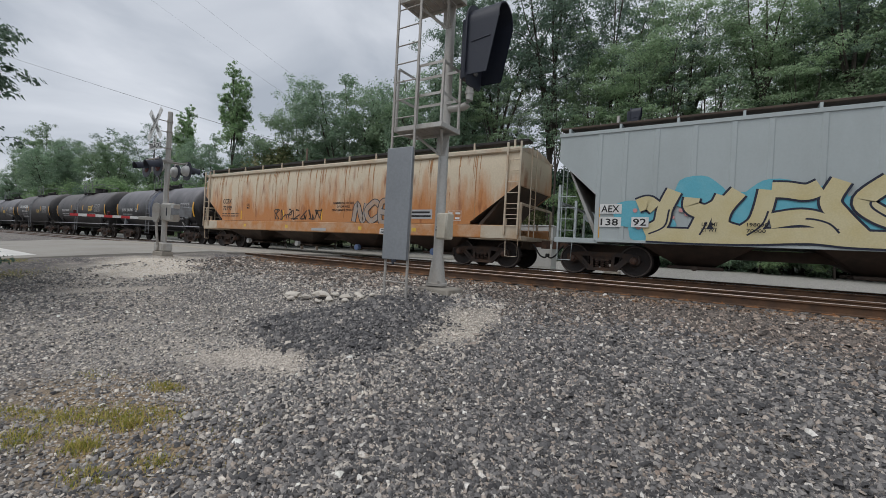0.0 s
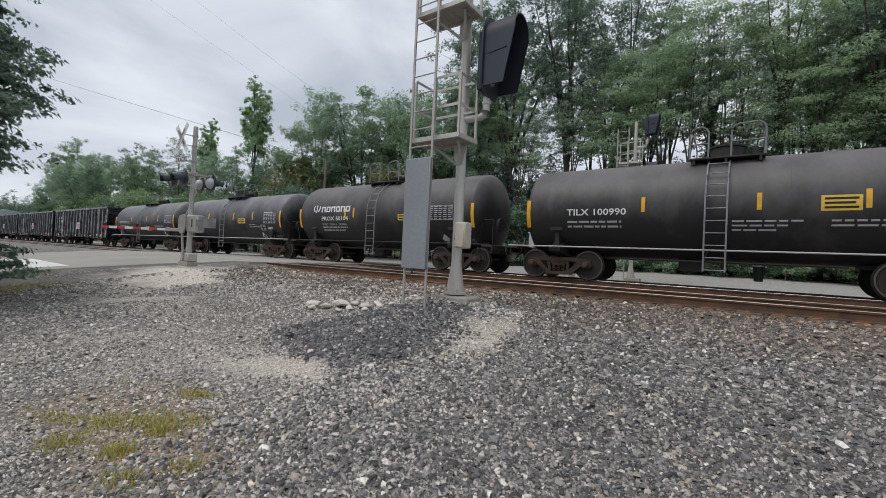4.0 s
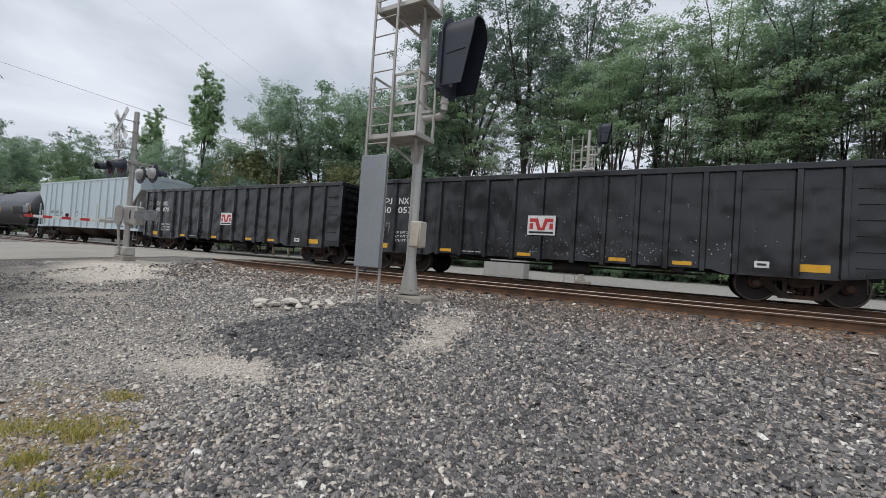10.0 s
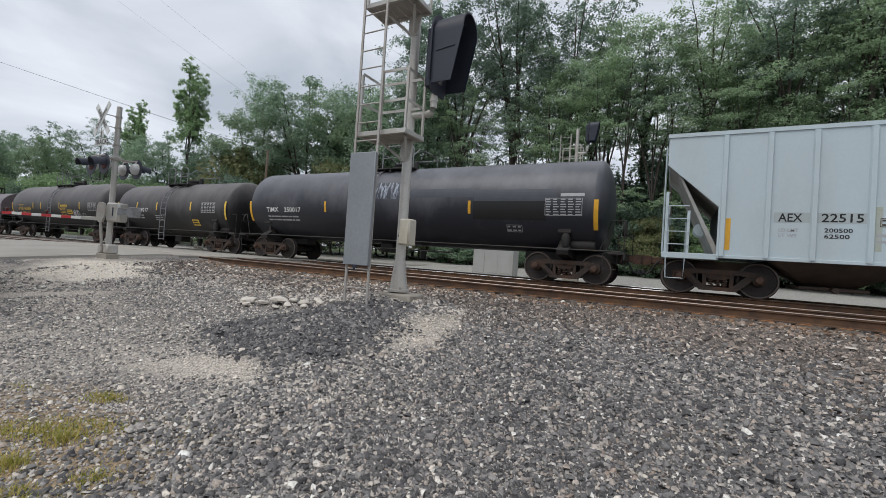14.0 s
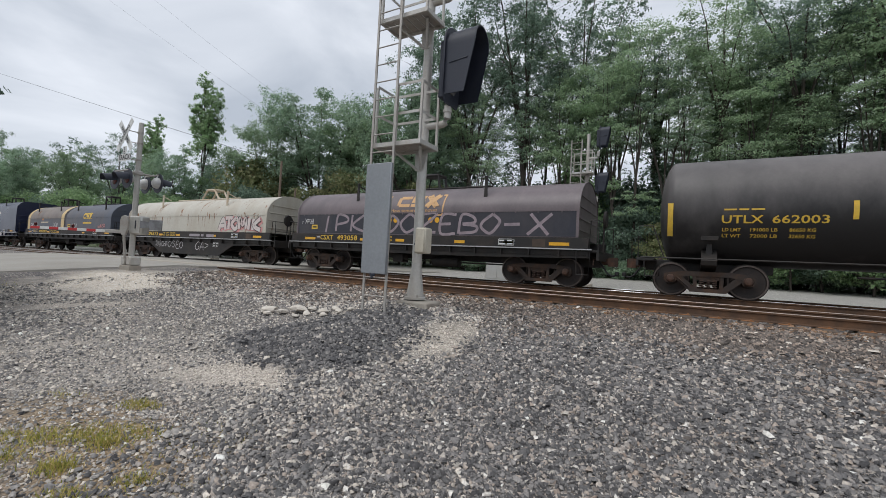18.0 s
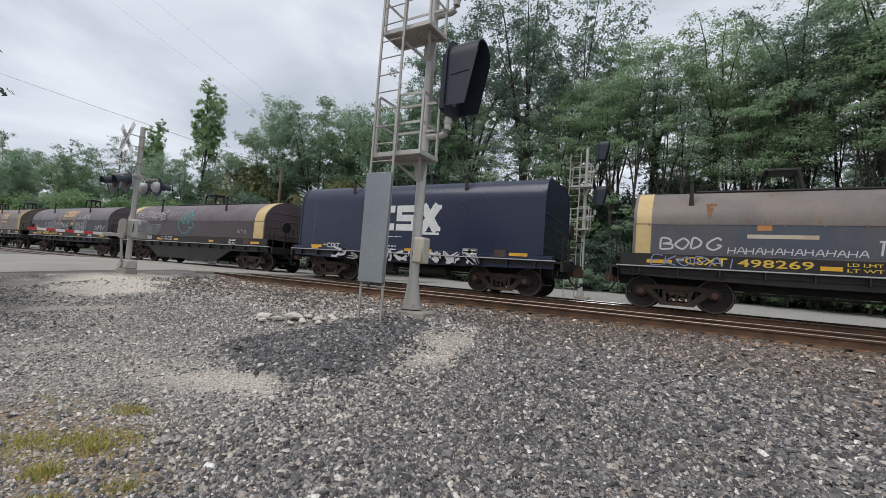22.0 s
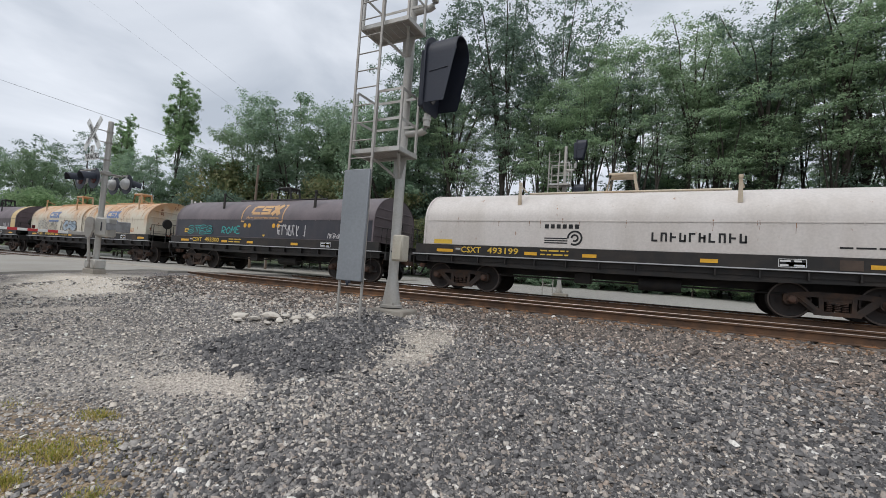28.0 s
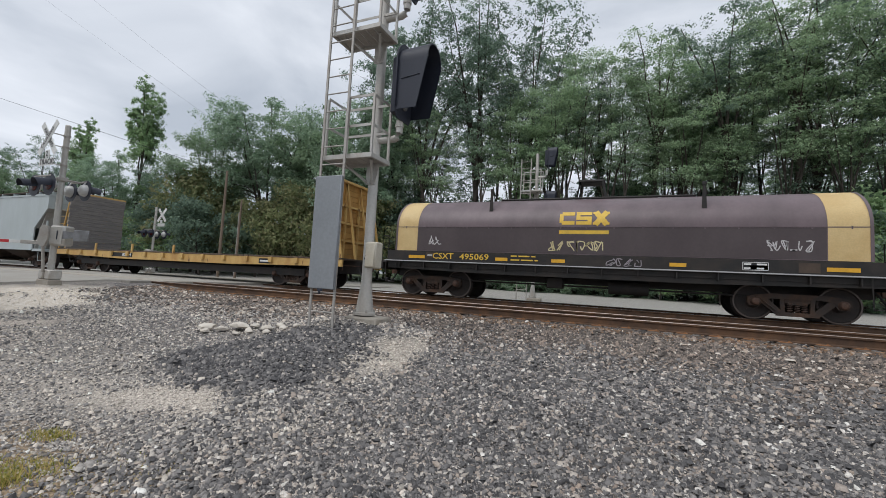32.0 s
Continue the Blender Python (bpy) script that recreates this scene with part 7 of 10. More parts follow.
# ---------------------------------------------------------------- covered hoppers
def outlet(car, x, w, top, mat, gate=True):
    s = Shape().add([(x - w, -1.35, top), (x + w, -1.35, top), (x + w, 1.35, top), (x - w, 1.35, top), (x - w * 0.34, -0.55, 0.42), (x + w * 0.34, -0.55, 0.42), (x + w * 0.34, 0.55, 0.42), (x - w * 0.34, 0.55, 0.42)],
                    [(0, 1, 2, 3), (7, 6, 5, 4), (0, 4, 5, 1), (1, 5, 6, 2), (2, 6, 7, 3), (3, 7, 4, 0)])
    b = part("outlet_bay", s, mat, car)
    if gate:
        g = Shape().box(x - w * 0.5, x + w * 0.5, -0.75, 0.75, 0.33, 0.42, 0.02).tube([(x, -0.75, 0.36), (x, -0.98, 0.36)], 0.07, 10)
        part("outlet_gate", g, M_DULLRUST, b)


def hopper_end(car, k, xs, xe, mat, slope_z, slab_mat):
    """Open end bay: floor slope sheet, end posts, platform and ladders."""
    s = Shape().prism([(k * xs, 0.98), (k * (xe - 0.15), slope_z + 0.9), (k * (xe - 0.15), slope_z + 0.98), (k * (xs - 0.1), 1.06)], "y", -1.42, 1.42)
    part("slope_sheet", s, slab_mat, car)
    p = Shape().box(k * (xs - 0.05), k * (xe + 0.05), -1.5, 1.5, 0.93, 1.08, 0.01)
    part("end_platform", p, mat, car)
    for y in (-1.45, 1.41):
        for x in (xe - 0.03, xe - 0.55):
            part("end_post", Shape().box(k * x - 0.035, k * x + 0.035, y - 0.02, y + 0.06, 1.08, slope_z + (0.15 if x > xe - 0.2 else -0.35), 0.006), mat, car)
    part("cross_beam", Shape().box(k * (xe - 0.1), k * (xe - 0.02), -1.42, 1.42, 2.1, 2.18, 0.006), mat, car)
    r = Shape().lathe([(-0.95, 0.0), (-0.93, 0.17), (-0.2, 0.17), (-0.18, 0.0)], "y", 16, (k * (xs + 0.35), 0, 1.75))
    part("air_reservoir", r, mat, car)
    x0, x1 = sorted((k * (xe - 0.55), k * (xe - 0.03)))
    rungs(car, x0, x1, -1.5, 1.3, slope_z + 0.1, 0.34, mat)
    x0, x1 = sorted((k * (xe - 0.5), k * (xe - 0.05)))
    stirrup(car, x0, x1, -1.5, 0.4, 0.95, mat)
    yl = Shape()
    for y in (-0.9, -0.45):
        yl.tube([(k * (xe + 0.06), y, 1.05), (k * (xe + 0.06), y, 4.1)], 0.02, 6)
    z = 1.3
    while z < 4.1:
        yl.tube([(k * (xe + 0.06), -0.9, z), (k * (xe + 0.06), -0.45, z)], 0.012, 6)
        z += 0.36
    part("end_ladder", yl, mat, car)


def ribbed_hopper(centre, label, mat, ribs, board, style):
    tc, W = 12.6, 1.52
    c = car_thing("covered_hopper_car", centre, label, "hopper car")
    xs, xe, z0, z1 = 6.4, 7.6, 1.0, 4.25

    def prof(z):
        return -W

    out = [(-xe, z1), (-xe, 3.42), (-xs, 2.3), (-xs, z0), (xs, z0), (xs, 2.3), (xe, 3.42), (xe, z1)]
    for y in (-W, W - 0.06):
        part("side_wall", Shape().prism(out, "y", y, y + 0.06), mat, c, "pale painted side sheet")
    for k in (-1, 1):
        part("end_wall", Shape().prism([(-W + 0.06, 3.42), (W - 0.06, 3.42), (W - 0.06, z1), (-W + 0.06, z1)], "x", k * (xe - 0.06), k * xe), mat, c)
        hopper_end(c, k, xs, xe, mat, 2.55, M_HOPEND)
        sl = Shape().prism([(k * xs, 2.28), (k * (xe - 0.02), 3.42), (k * (xe - 0.02), 3.5), (k * (xs - 0.02), 2.36)], "y", -W + 0.06, W - 0.06)
        part("end_slope", sl, M_HOPEND, c)
    roof = Shape().prism([(-W - 0.03, z1 - 0.1), (W + 0.03, z1 - 0.1), (W + 0.03, z1), (0.7, z1 + 0.13), (-0.7, z1 + 0.13), (-W - 0.03, z1)], "x", -xe - 0.03, xe + 0.03)
    part("roof", roof, mat, c)
    rib = 0.02 if style == 0 else 0.07
    for x in ribs:
        part("side_rib", Shape().prism([(x - 0.07, -W), (x + 0.07, -W), (x + 0.045, -W - rib), (x - 0.045, -W - rib)], "z", z0 + 0.03, z1 - 0.12), mat, c)
    part("bottom_flange", Shape().box(-xs, xs, -W - 0.03, -W + 0.03, z0 - 0.02, z0 + 0.06, 0.006), mat, c)
    hb = Shape()
    for k in range(10):
        x = -6.3 + 1.4 * k
        hb.box(x - 0.55, x + 0.55, -0.42, 0.42, z1 + 0.1, z1 + 0.24, 0.03)
    part("roof_hatches", hb, mat, c)
    if board:
        b = part("running_board", Shape().box(-xe - 0.1, xe + 0.1, -1.25, -0.85, z1 + 0.2, z1 + 0.26, 0.008), M_DULLRUST, c, "rusty roof walkway")
        for k in range(11):
            x = -xe + 0.2 + k * (2 * xe - 0.4) / 10
            part("board_bracket", Shape().box(x - 0.03, x + 0.03, -1.3, -0.8, z1 + 0.02, z1 + 0.2), mat, b)
    for x in (-3.9, 0.0, 3.9):
        outlet(c, x, 1.35, z0 - 0.01, M_DULLRUST)
    part("centre_sill", Shape().box(-xe, xe, -0.25, 0.25, 0.66, 0.93), M_DULLRUST, c)
    truck(c, tc / 2)
    truck(c, -tc / 2)
    end_gear(c, xe + 0.25)
    return c, prof


def tube_hopper():
    """Smooth-sided hopper, beige with heavy orange rust."""
    tc, W = 16.14, 1.54
    c = car_thing("covered_hopper_car", -15.29, "beige covered hopper streaked with orange rust and graffiti", "hopper car")
    xe, xs = tc / 2 + 1.5, tc / 2 - 0.25

    def prof(z):
        return -W + (0.12 * ((z - 3.2) / 0.8) ** 2 if z > 3.2 else 0.0)

    zs = [1.43, 1.6, 2.2, 2.8, 3.2, 3.5, 3.75, 3.92]
    for s_ in (-1, 1):
        vs, fs = [], []
        xs_line = lambda z: xe if z >= 2.76 else xs + (xe - xs) * (z - 1.52) / (2.76 - 1.52) if z > 1.52 else xs
        zz = sorted(set(zs + [1.52, 2.76]))
        cols = 40
        for z in zz:
            lx = xs_line(z)
            for i in range(cols + 1):
                vs.append((-lx + 2 * lx * i / cols, -s_ * prof(z), z))
        for r in range(len(zz) - 1):
            for i in range(cols):
                o = r * (cols + 1) + i
                fs.append((o, o + 1, o + cols + 2, o + cols + 1))
        part("side_wall", Shape().add(vs, fs), M_HOPORANGE, c, "beige side sheet with orange rust streaks")
    for k in (-1, 1):
        e = Shape().prism([(-W, 2.76), (W, 2.76), (prof(3.92) * -1, 3.92), (prof(3.92), 3.92)], "x", k * (xe - 0.1), k * (xe - 0.02))
        part("end_wall", e, M_HOPORANGE, c)
        hopper_end(c, k, xs, xe + 0.1, M_HOPBEIGE, 2.0, M_DULLRUST)
        part("end_slope", Shape().prism([(k * xs, 1.5), (k * (xe - 0.1), 2.76), (k * (xe - 0.1), 2.84), (k * (xs - 0.04), 1.58)], "y", -W + 0.02, W - 0.02), M_DULLRUST, c)
        ld = Shape()
        for x in (xe + 0.05, xe - 0.42):
            ld.box(k * x - 0.03, k * x + 0.03, -W - 0.09, -W - 0.03, 1.1, 4.15, 0.006)
        z = 1.4
        while z < 4.1:
            ld.tube([(k * (xe + 0.05), -W - 0.06, z), (k * (xe - 0.42), -W - 0.06, z)], 0.013, 6)
            z += 0.36
        part("side_ladder", ld, M_HOPBEIGE, c, "beige ladder at the car's corner")
    arch = [(prof(3.92), 3.9), (-prof(3.92), 3.9), (1.3, 4.0), (0.8, 4.12), (0, 4.18), (-0.8, 4.12), (-1.3, 4.0)]
    part("roof", Shape().prism(arch, "x", -xe + 0.02, xe - 0.02), M_HOPBEIGE, c)
    part("roof_rail", Shape().box(-xe, xe, -W - 0.02, -W + 0.16, 3.84, 4.0, 0.03), M_HOPBEIGE, c, "cream rounded roof rail")
    part("roof_rail", Shape().box(-xe, xe, W - 0.16, W + 0.02, 3.84, 4.0, 0.03), M_HOPBEIGE, c)
    for s_, nm in ((-1, "side_sill"), (1, "side_sill")):
        y0, y1 = sorted((s_ * (W - 0.2), s_ * (W + 0.02)))
        part(nm, Shape().box(-xe - 0.05, xe + 0.05, y0, y1, 0.97, 1.42, 0.03), M_HOPRUST, c, "rusted orange side sill")
    for k in (-1, 1):
        part("sill_end", Shape().box(k * (xe - 1.3), k * (xe + 0.06), -W - 0.03, -W - 0.021, 0.98, 1.4, 0.003), M_HOPBEIGE, c, "cream sill end")
    rb = part("running_board", Shape().box(-xe - 0.15, xe + 0.15, -1.32, -0.9, 4.2, 4.29, 0.008), M_BLACKFRAME, c, "dark roof walkway grating")
    for k in range(13):
        x = -xe + 0.3 + k * (2 * xe - 0.6) / 12
        part("board_bracket", Shape().box(x - 0.03, x + 0.03, -1.36, -1.3, 3.98, 4.3, 0.004), M_HOPBEIGE, rb)
    part("hatch_trough", Shape().box(-xe + 0.8, xe - 0.8, -0.35, 0.35, 4.15, 4.34, 0.04), M_HOPBEIGE, c)
    for x in (-6.0, -2.0, 2.0, 6.0):
        outlet(c, x, 1.45, 0.97, M_DULLRUST)
        part("outlet_cap", Shape().lathe([(-1.12, 0.0), (-1.1, 0.13), (-0.95, 0.13)], "y", 14, (x, 0, 0.4)), M_BOXWHITE if x < 0 else M_LOGOBLUE, c)
    part("centre_sill", Shape().box(-xe, xe, -0.25, 0.25, 0.66, 0.93), M_DULLRUST, c)
    for x in np.linspace(-xe + 1.6, xe - 1.6, 11):
        part("weld_seam", patch(Shape(), x - 0.02, x + 0.02, 1.6, 3.82, prof, 0.004), M_RUSTPALE, c, smooth=0, fix=False)
    letters(c, "CCBX", 0.25, -7.78, 2.33, prof, M_BLACKPAINT, 0.82)
    letters(c, "72199", 0.25, -7.75, 1.97, prof, M_BLACKPAINT, 0.82)
    text_bars(c, -7.8, 1.75, (1.6, 1.6), 0.07, 0.05, prof, M_DULLRUST)
    data_table(c, -5.55, -5.3, 2.05, 2.3, prof, 2, 1, M_BLACKPAINT)
    scrawl(c, -3.2, 0.2, 1.52, 1.98, M_DULLRUST, prof, 5, 0.055, 7, label="faded dark sprayed scrawl")
    for k, (w, wd) in enumerate((("HAMMERING ON SIDE", 1.25), ("OF CAR WILL", 0.8), ("CONTAMINATE PRODUCT", 1.4))):
        letters(c, w, 0.1, 1.55 - wd / 2, 2.2 - 0.15 * k, prof, M_BLACKPAINT, wd, name="warning_line")
    streaks(c, -9.0, 9.0, 3.8, prof, M_RUSTPALE, 60, 1.0, 3, 0.07)
    streaks(c, -7.6, 7.6, 2.6, prof, M_RUSTPALE, 24, 0.8, 4, 0.025)
    bubble(c, "NCE", 2.2, 4.3, 1.48, 2.25, prof, material("lilac_spray_paint", (0.36, 0.31, 0.27), 0.6, dirt=(0.45, 0.25, 0.12), amount=0.9, scale=3, bump=0), M_TAGDARK, 0.2, 0.035, 3)
    sign_plate(c, 4.85, 6.2, 1.6, 1.95, prof, M_LTGREY, 2, M_BLACKPAINT)
    sign_plate(c, 4.0, 4.6, 1.5, 1.62, prof, M_WHITE, 0, None)
    tapes(c, (-6.0, -2.5, 0.2, 6.6), 1.5, 1.95, 0.1, prof, M_REFLECT)
    sp = lambda z: -W - 0.02
    for x in (-5.6, -2.2, 2.6, 5.4):
        part("yellow_sticker", patch(Shape(), x - 0.1, x + 0.1, 1.12, 1.26, sp, 0.006, 1), M_YELLOW, c, smooth=0, fix=False)
    sign_plate(c, -0.4, 0.55, 1.03, 1.15, sp, M_LTGREY, 0, None)
    sign_plate(c, 3.7, 4.6, 0.99, 1.2, sp, M_WHITE, 3, M_BLACKPAINT)
    data_table(c, 6.9, 7.45, 1.55, 1.9, prof, 2, 2, M_WHITE)
    truck(c, tc / 2)
    truck(c, -tc / 2)
    end_gear(c, xe + 0.25)


def hoppers():
    ribs = (-6.3, -5.38, -4.5, -3.5, -1.8, -1.0, 0.0, 0.9, 2.5, 3.5, 4.42, 5.36, 6.33)
    c, p = ribbed_hopper(3.19, "light grey covered hopper with a large cream graffiti piece", M_HOPGREY, (-6.4, -5.7, -4.9, -4.0, -3.15, -2.4, -1.42, -0.44, 0.5, 1.5, 2.5, 3.3, 4.1, 5.0, 5.8, 6.4), True, 0)
    for z in (1.42, 1.8):
        part("white_panel", patch(Shape(), -6.32, -5.72, z, z + 0.28, p, 0.033), M_WHITE, c, smooth=0, fix=False)
    letters(c, "AEX", 0.2, -6.28, 1.84, p, M_BLACKPAINT, 0.5, off=0.037)
    letters(c, "138", 0.2, -6.28, 1.46, p, M_BLACKPAINT, 0.48, off=0.037)
    letters(c, "92", 0.2, -5.4, 1.46, p, M_BLACKPAINT, 0.34, off=0.09)
    rng = random.Random(4)
    cy = Shape()
    for i, (x, z, r) in enumerate(((-5.5, 1.8, 0.5), (-4.9, 1.5, 0.5), (-3.9, 2.35, 0.6), (-2.9, 1.9, 0.6), (-2.3, 2.2, 0.6), (-1.5, 2.0, 0.6), (-0.7, 1.8, 0.6), (-5.2, 1.3, 0.35), (-3.3, 1.6, 0.5), (0.2, 2.1, 0.6), (1.1, 1.8, 0.6), (2.0, 2.2, 0.5))):
        n = 22
        cy.add([(x + r * (1 + 0.15 * math.sin(3 * q + x)) * math.cos(q), -1.5425 - 0.0005 * i, max(1.04, z + 0.75 * r * math.sin(q))) for q in [6.283 * k / n for k in range(n)]], [tuple(range(n))])
    part("graffiti_cloud", cy, M_TAGCYAN, c, "sky blue sprayed clouds", smooth=0, fix=False)
    dots = Shape()
    for _ in range(26):
        x, z, r = rng.uniform(-5.7, 1.5), rng.uniform(1.2, 2.3), rng.uniform(0.04, 0.11)
        dots.add([(x + r * math.cos(6.283 * k / 12), -1.55 - 0.0003 * len(dots.f), z + r * math.sin(6.283 * k / 12)) for k in range(12)], [tuple(range(12))])
    part("graffiti_dots", dots, M_TAGPINK, c, "pink sprayed dots", smooth=0, fix=False)
    flat = lambda z: -1.552
    loose = ([(-5.3, 2.02), (-5.05, 2.1), (-4.85, 1.95)], [(-4.42, 2.42), (-4.62, 1.95), (-4.72, 1.5), (-5.1, 1.28)], [(-4.0, 2.22), (-4.0, 1.98), (-3.7, 1.85), (-3.42, 2.0), (-3.3, 2.25)], [(-3.68, 1.85), (-3.8, 1.5), (-3.9, 1.28)],
             [(-3.0, 2.36), (-3.3, 1.9), (-3.32, 1.48), (-2.85, 1.28)], [(-2.42, 2.38), (-2.5, 1.9), (-2.62, 1.55), (-2.9, 1.3)], [(-2.35, 2.38), (-2.05, 2.36), (-1.7, 2.3), (-1.45, 2.42)], [(-2.35, 1.62), (-1.8, 1.72), (-1.4, 1.62), (-1.2, 1.4)],
             [(-1.1, 2.56), (-1.28, 2.1), (-1.1, 1.75), (-0.75, 1.3)], [(-0.3, 2.52), (-0.72, 2.1), (-0.5, 1.8), (-0.1, 1.6)], [(-5.05, 1.24), (-4.2, 1.22), (-3.4, 1.22), (-2.6, 1.24), (-1.6, 1.3), (-0.9, 1.24), (0.1, 1.22)])
    graffiti_piece(c, loose, flat, M_TAGCREAM, M_GRAFLINE, 0.36, 0.05, "dark blue graffiti contour")
    bubble(c, "KA", 0.35, 2.9, 1.25, 2.4, flat, M_TAGCREAM, M_GRAFLINE, 0.4, 0.045, 9, 0.2)
    part("white_panel", patch(Shape(), -5.44, -5.0, 1.42, 1.7, p, 0.085, 1), M_WHITE, c, smooth=0, fix=False)
    letters(c, "LD LMT", 0.09, -3.75, 1.48, p, M_BLACKPAINT, 0.36, off=0.09, name="weight_line")
    letters(c, "LT WT", 0.09, -3.75, 1.33, p, M_BLACKPAINT, 0.34, off=0.09, name="weight_line")
    letters(c, "198000", 0.09, -2.8, 1.48, p, M_BLACKPAINT, 0.42, off=0.09, name="weight_line")
    letters(c, "70000", 0.09, -2.8, 1.33, p, M_BLACKPAINT, 0.38, off=0.09, name="weight_line")
    tapes(c, (-6.36,), 1.1, 2.0, 0.1, p, M_REFLECT)
    c, p = ribbed_hopper(-145.34, "pale blue-grey ribbed covered hopper with dark patches", M_HOPBLUE, ribs, False, 1)
    part("repaint_patch", patch(Shape(), -5.25, -3.55, 1.92, 2.16, p, 0.004), M_HOPGREY, c, smooth=0, fix=False)
    letters(c, "AEX", 0.2, -5.17, 1.94, p, M_BLACKPAINT, 0.46)
    letters(c, "22515", 0.2, -4.36, 1.94, p, M_BLACKPAINT, 0.74)
    letters(c, "LD LMT", 0.08, -5.15, 1.7, p, M_LTGREY, 0.38, name="weight_line")
    letters(c, "LT WT", 0.08, -5.15, 1.57, p, M_LTGREY, 0.36, name="weight_line")
    letters(c, "200500", 0.1, -4.3, 1.7, p, M_BLACKPAINT, 0.5, name="weight_line")
    letters(c, "62500", 0.1, -4.3, 1.56, p, M_BLACKPAINT, 0.45, name="weight_line")
    data_table(c, -3.35, -3.1, 1.85, 2.05, p, 2, 1, M_DULLRUST)
    text_bars(c, -3.4, 1.62, (0.7, 0.7), 0.08, 0.06, p, M_LTGREY)
    tapes(c, (-1.98, 0.88, 3.6), 1.2, 1.55, 0.11, p, M_REFLECT)
    tapes(c, (-6.2, 6.18), 1.2, 2.0, 0.15, p, M_REFLECT)
    rng = random.Random(12)
    ch = Shape()
    for x, z in ((-1.2, 1.8), (-1.05, 1.85), (-0.95, 1.75), (-1.15, 1.68), (-0.7, 2.2), (-0.72, 2.05), (-0.75, 1.75), (-0.62, 1.8), (-0.72, 1.62), (-0.7, 1.4), (-0.35, 1.9), (-0.3, 1.62), (0.4, 1.86), (-0.78, 1.98), (-1.0, 1.95)):
        r = rng.uniform(0.03, 0.06)
        ch.add([(x + r * rng.uniform(0.6, 1.3) * math.cos(6.283 * k / 8), -1.526, z + r * rng.uniform(0.6, 1.3) * math.sin(6.283 * k / 8)) for k in range(8)], [tuple(range(8))])
    part("paint_chips", ch, M_BLACKGON, c, "dark chips in the paint", smooth=0, fix=False)["kind"] = "stuff"
    mo = material("moss_stain", (0.42, 0.45, 0.36), 0.7, dirt=(0.48, 0.53, 0.56), amount=0.7, scale=3, squash=(2, 1, 0.5), bump=0)
    for x, z0, z1 in ((2.15, 1.1, 2.6), (3.62, 1.6, 2.5), (5.5, 1.2, 2.5), (-1.65, 1.1, 2.1), (-0.2, 1.1, 2.2), (-3.4, 1.3, 2.3)):
        part("moss_stain", patch(Shape(), x - 0.09, x + 0.09, z0, z1, p, 0.003), mo, c, smooth=0, fix=False)
    sign_plate(c, 3.84, 4.24, 1.45, 1.7, p, M_BLACKPAINT, 2, M_WHITE)
    text_bars(c, 2.75, 1.72, (0.4, 0.7, 0.5), 0.035, 0.08, p, M_GUARD)
    text_bars(c, 4.6, 1.7, (0.4, 0.7, 0.7), 0.035, 0.08, p, M_GUARD)
    text_bars(c, 5.5, 1.65, (0.6, 0.6, 0.4), 0.06, 0.07, p, M_LTGREY)
    sign_plate(c, 5.5, 5.85, 1.16, 1.22, p, M_BLACKPAINT, 0, None)
    c, p = ribbed_hopper(-395.9, "plain light grey covered hopper at the end", M_HOPGREY, (), True, 2)
    tube_hopper()


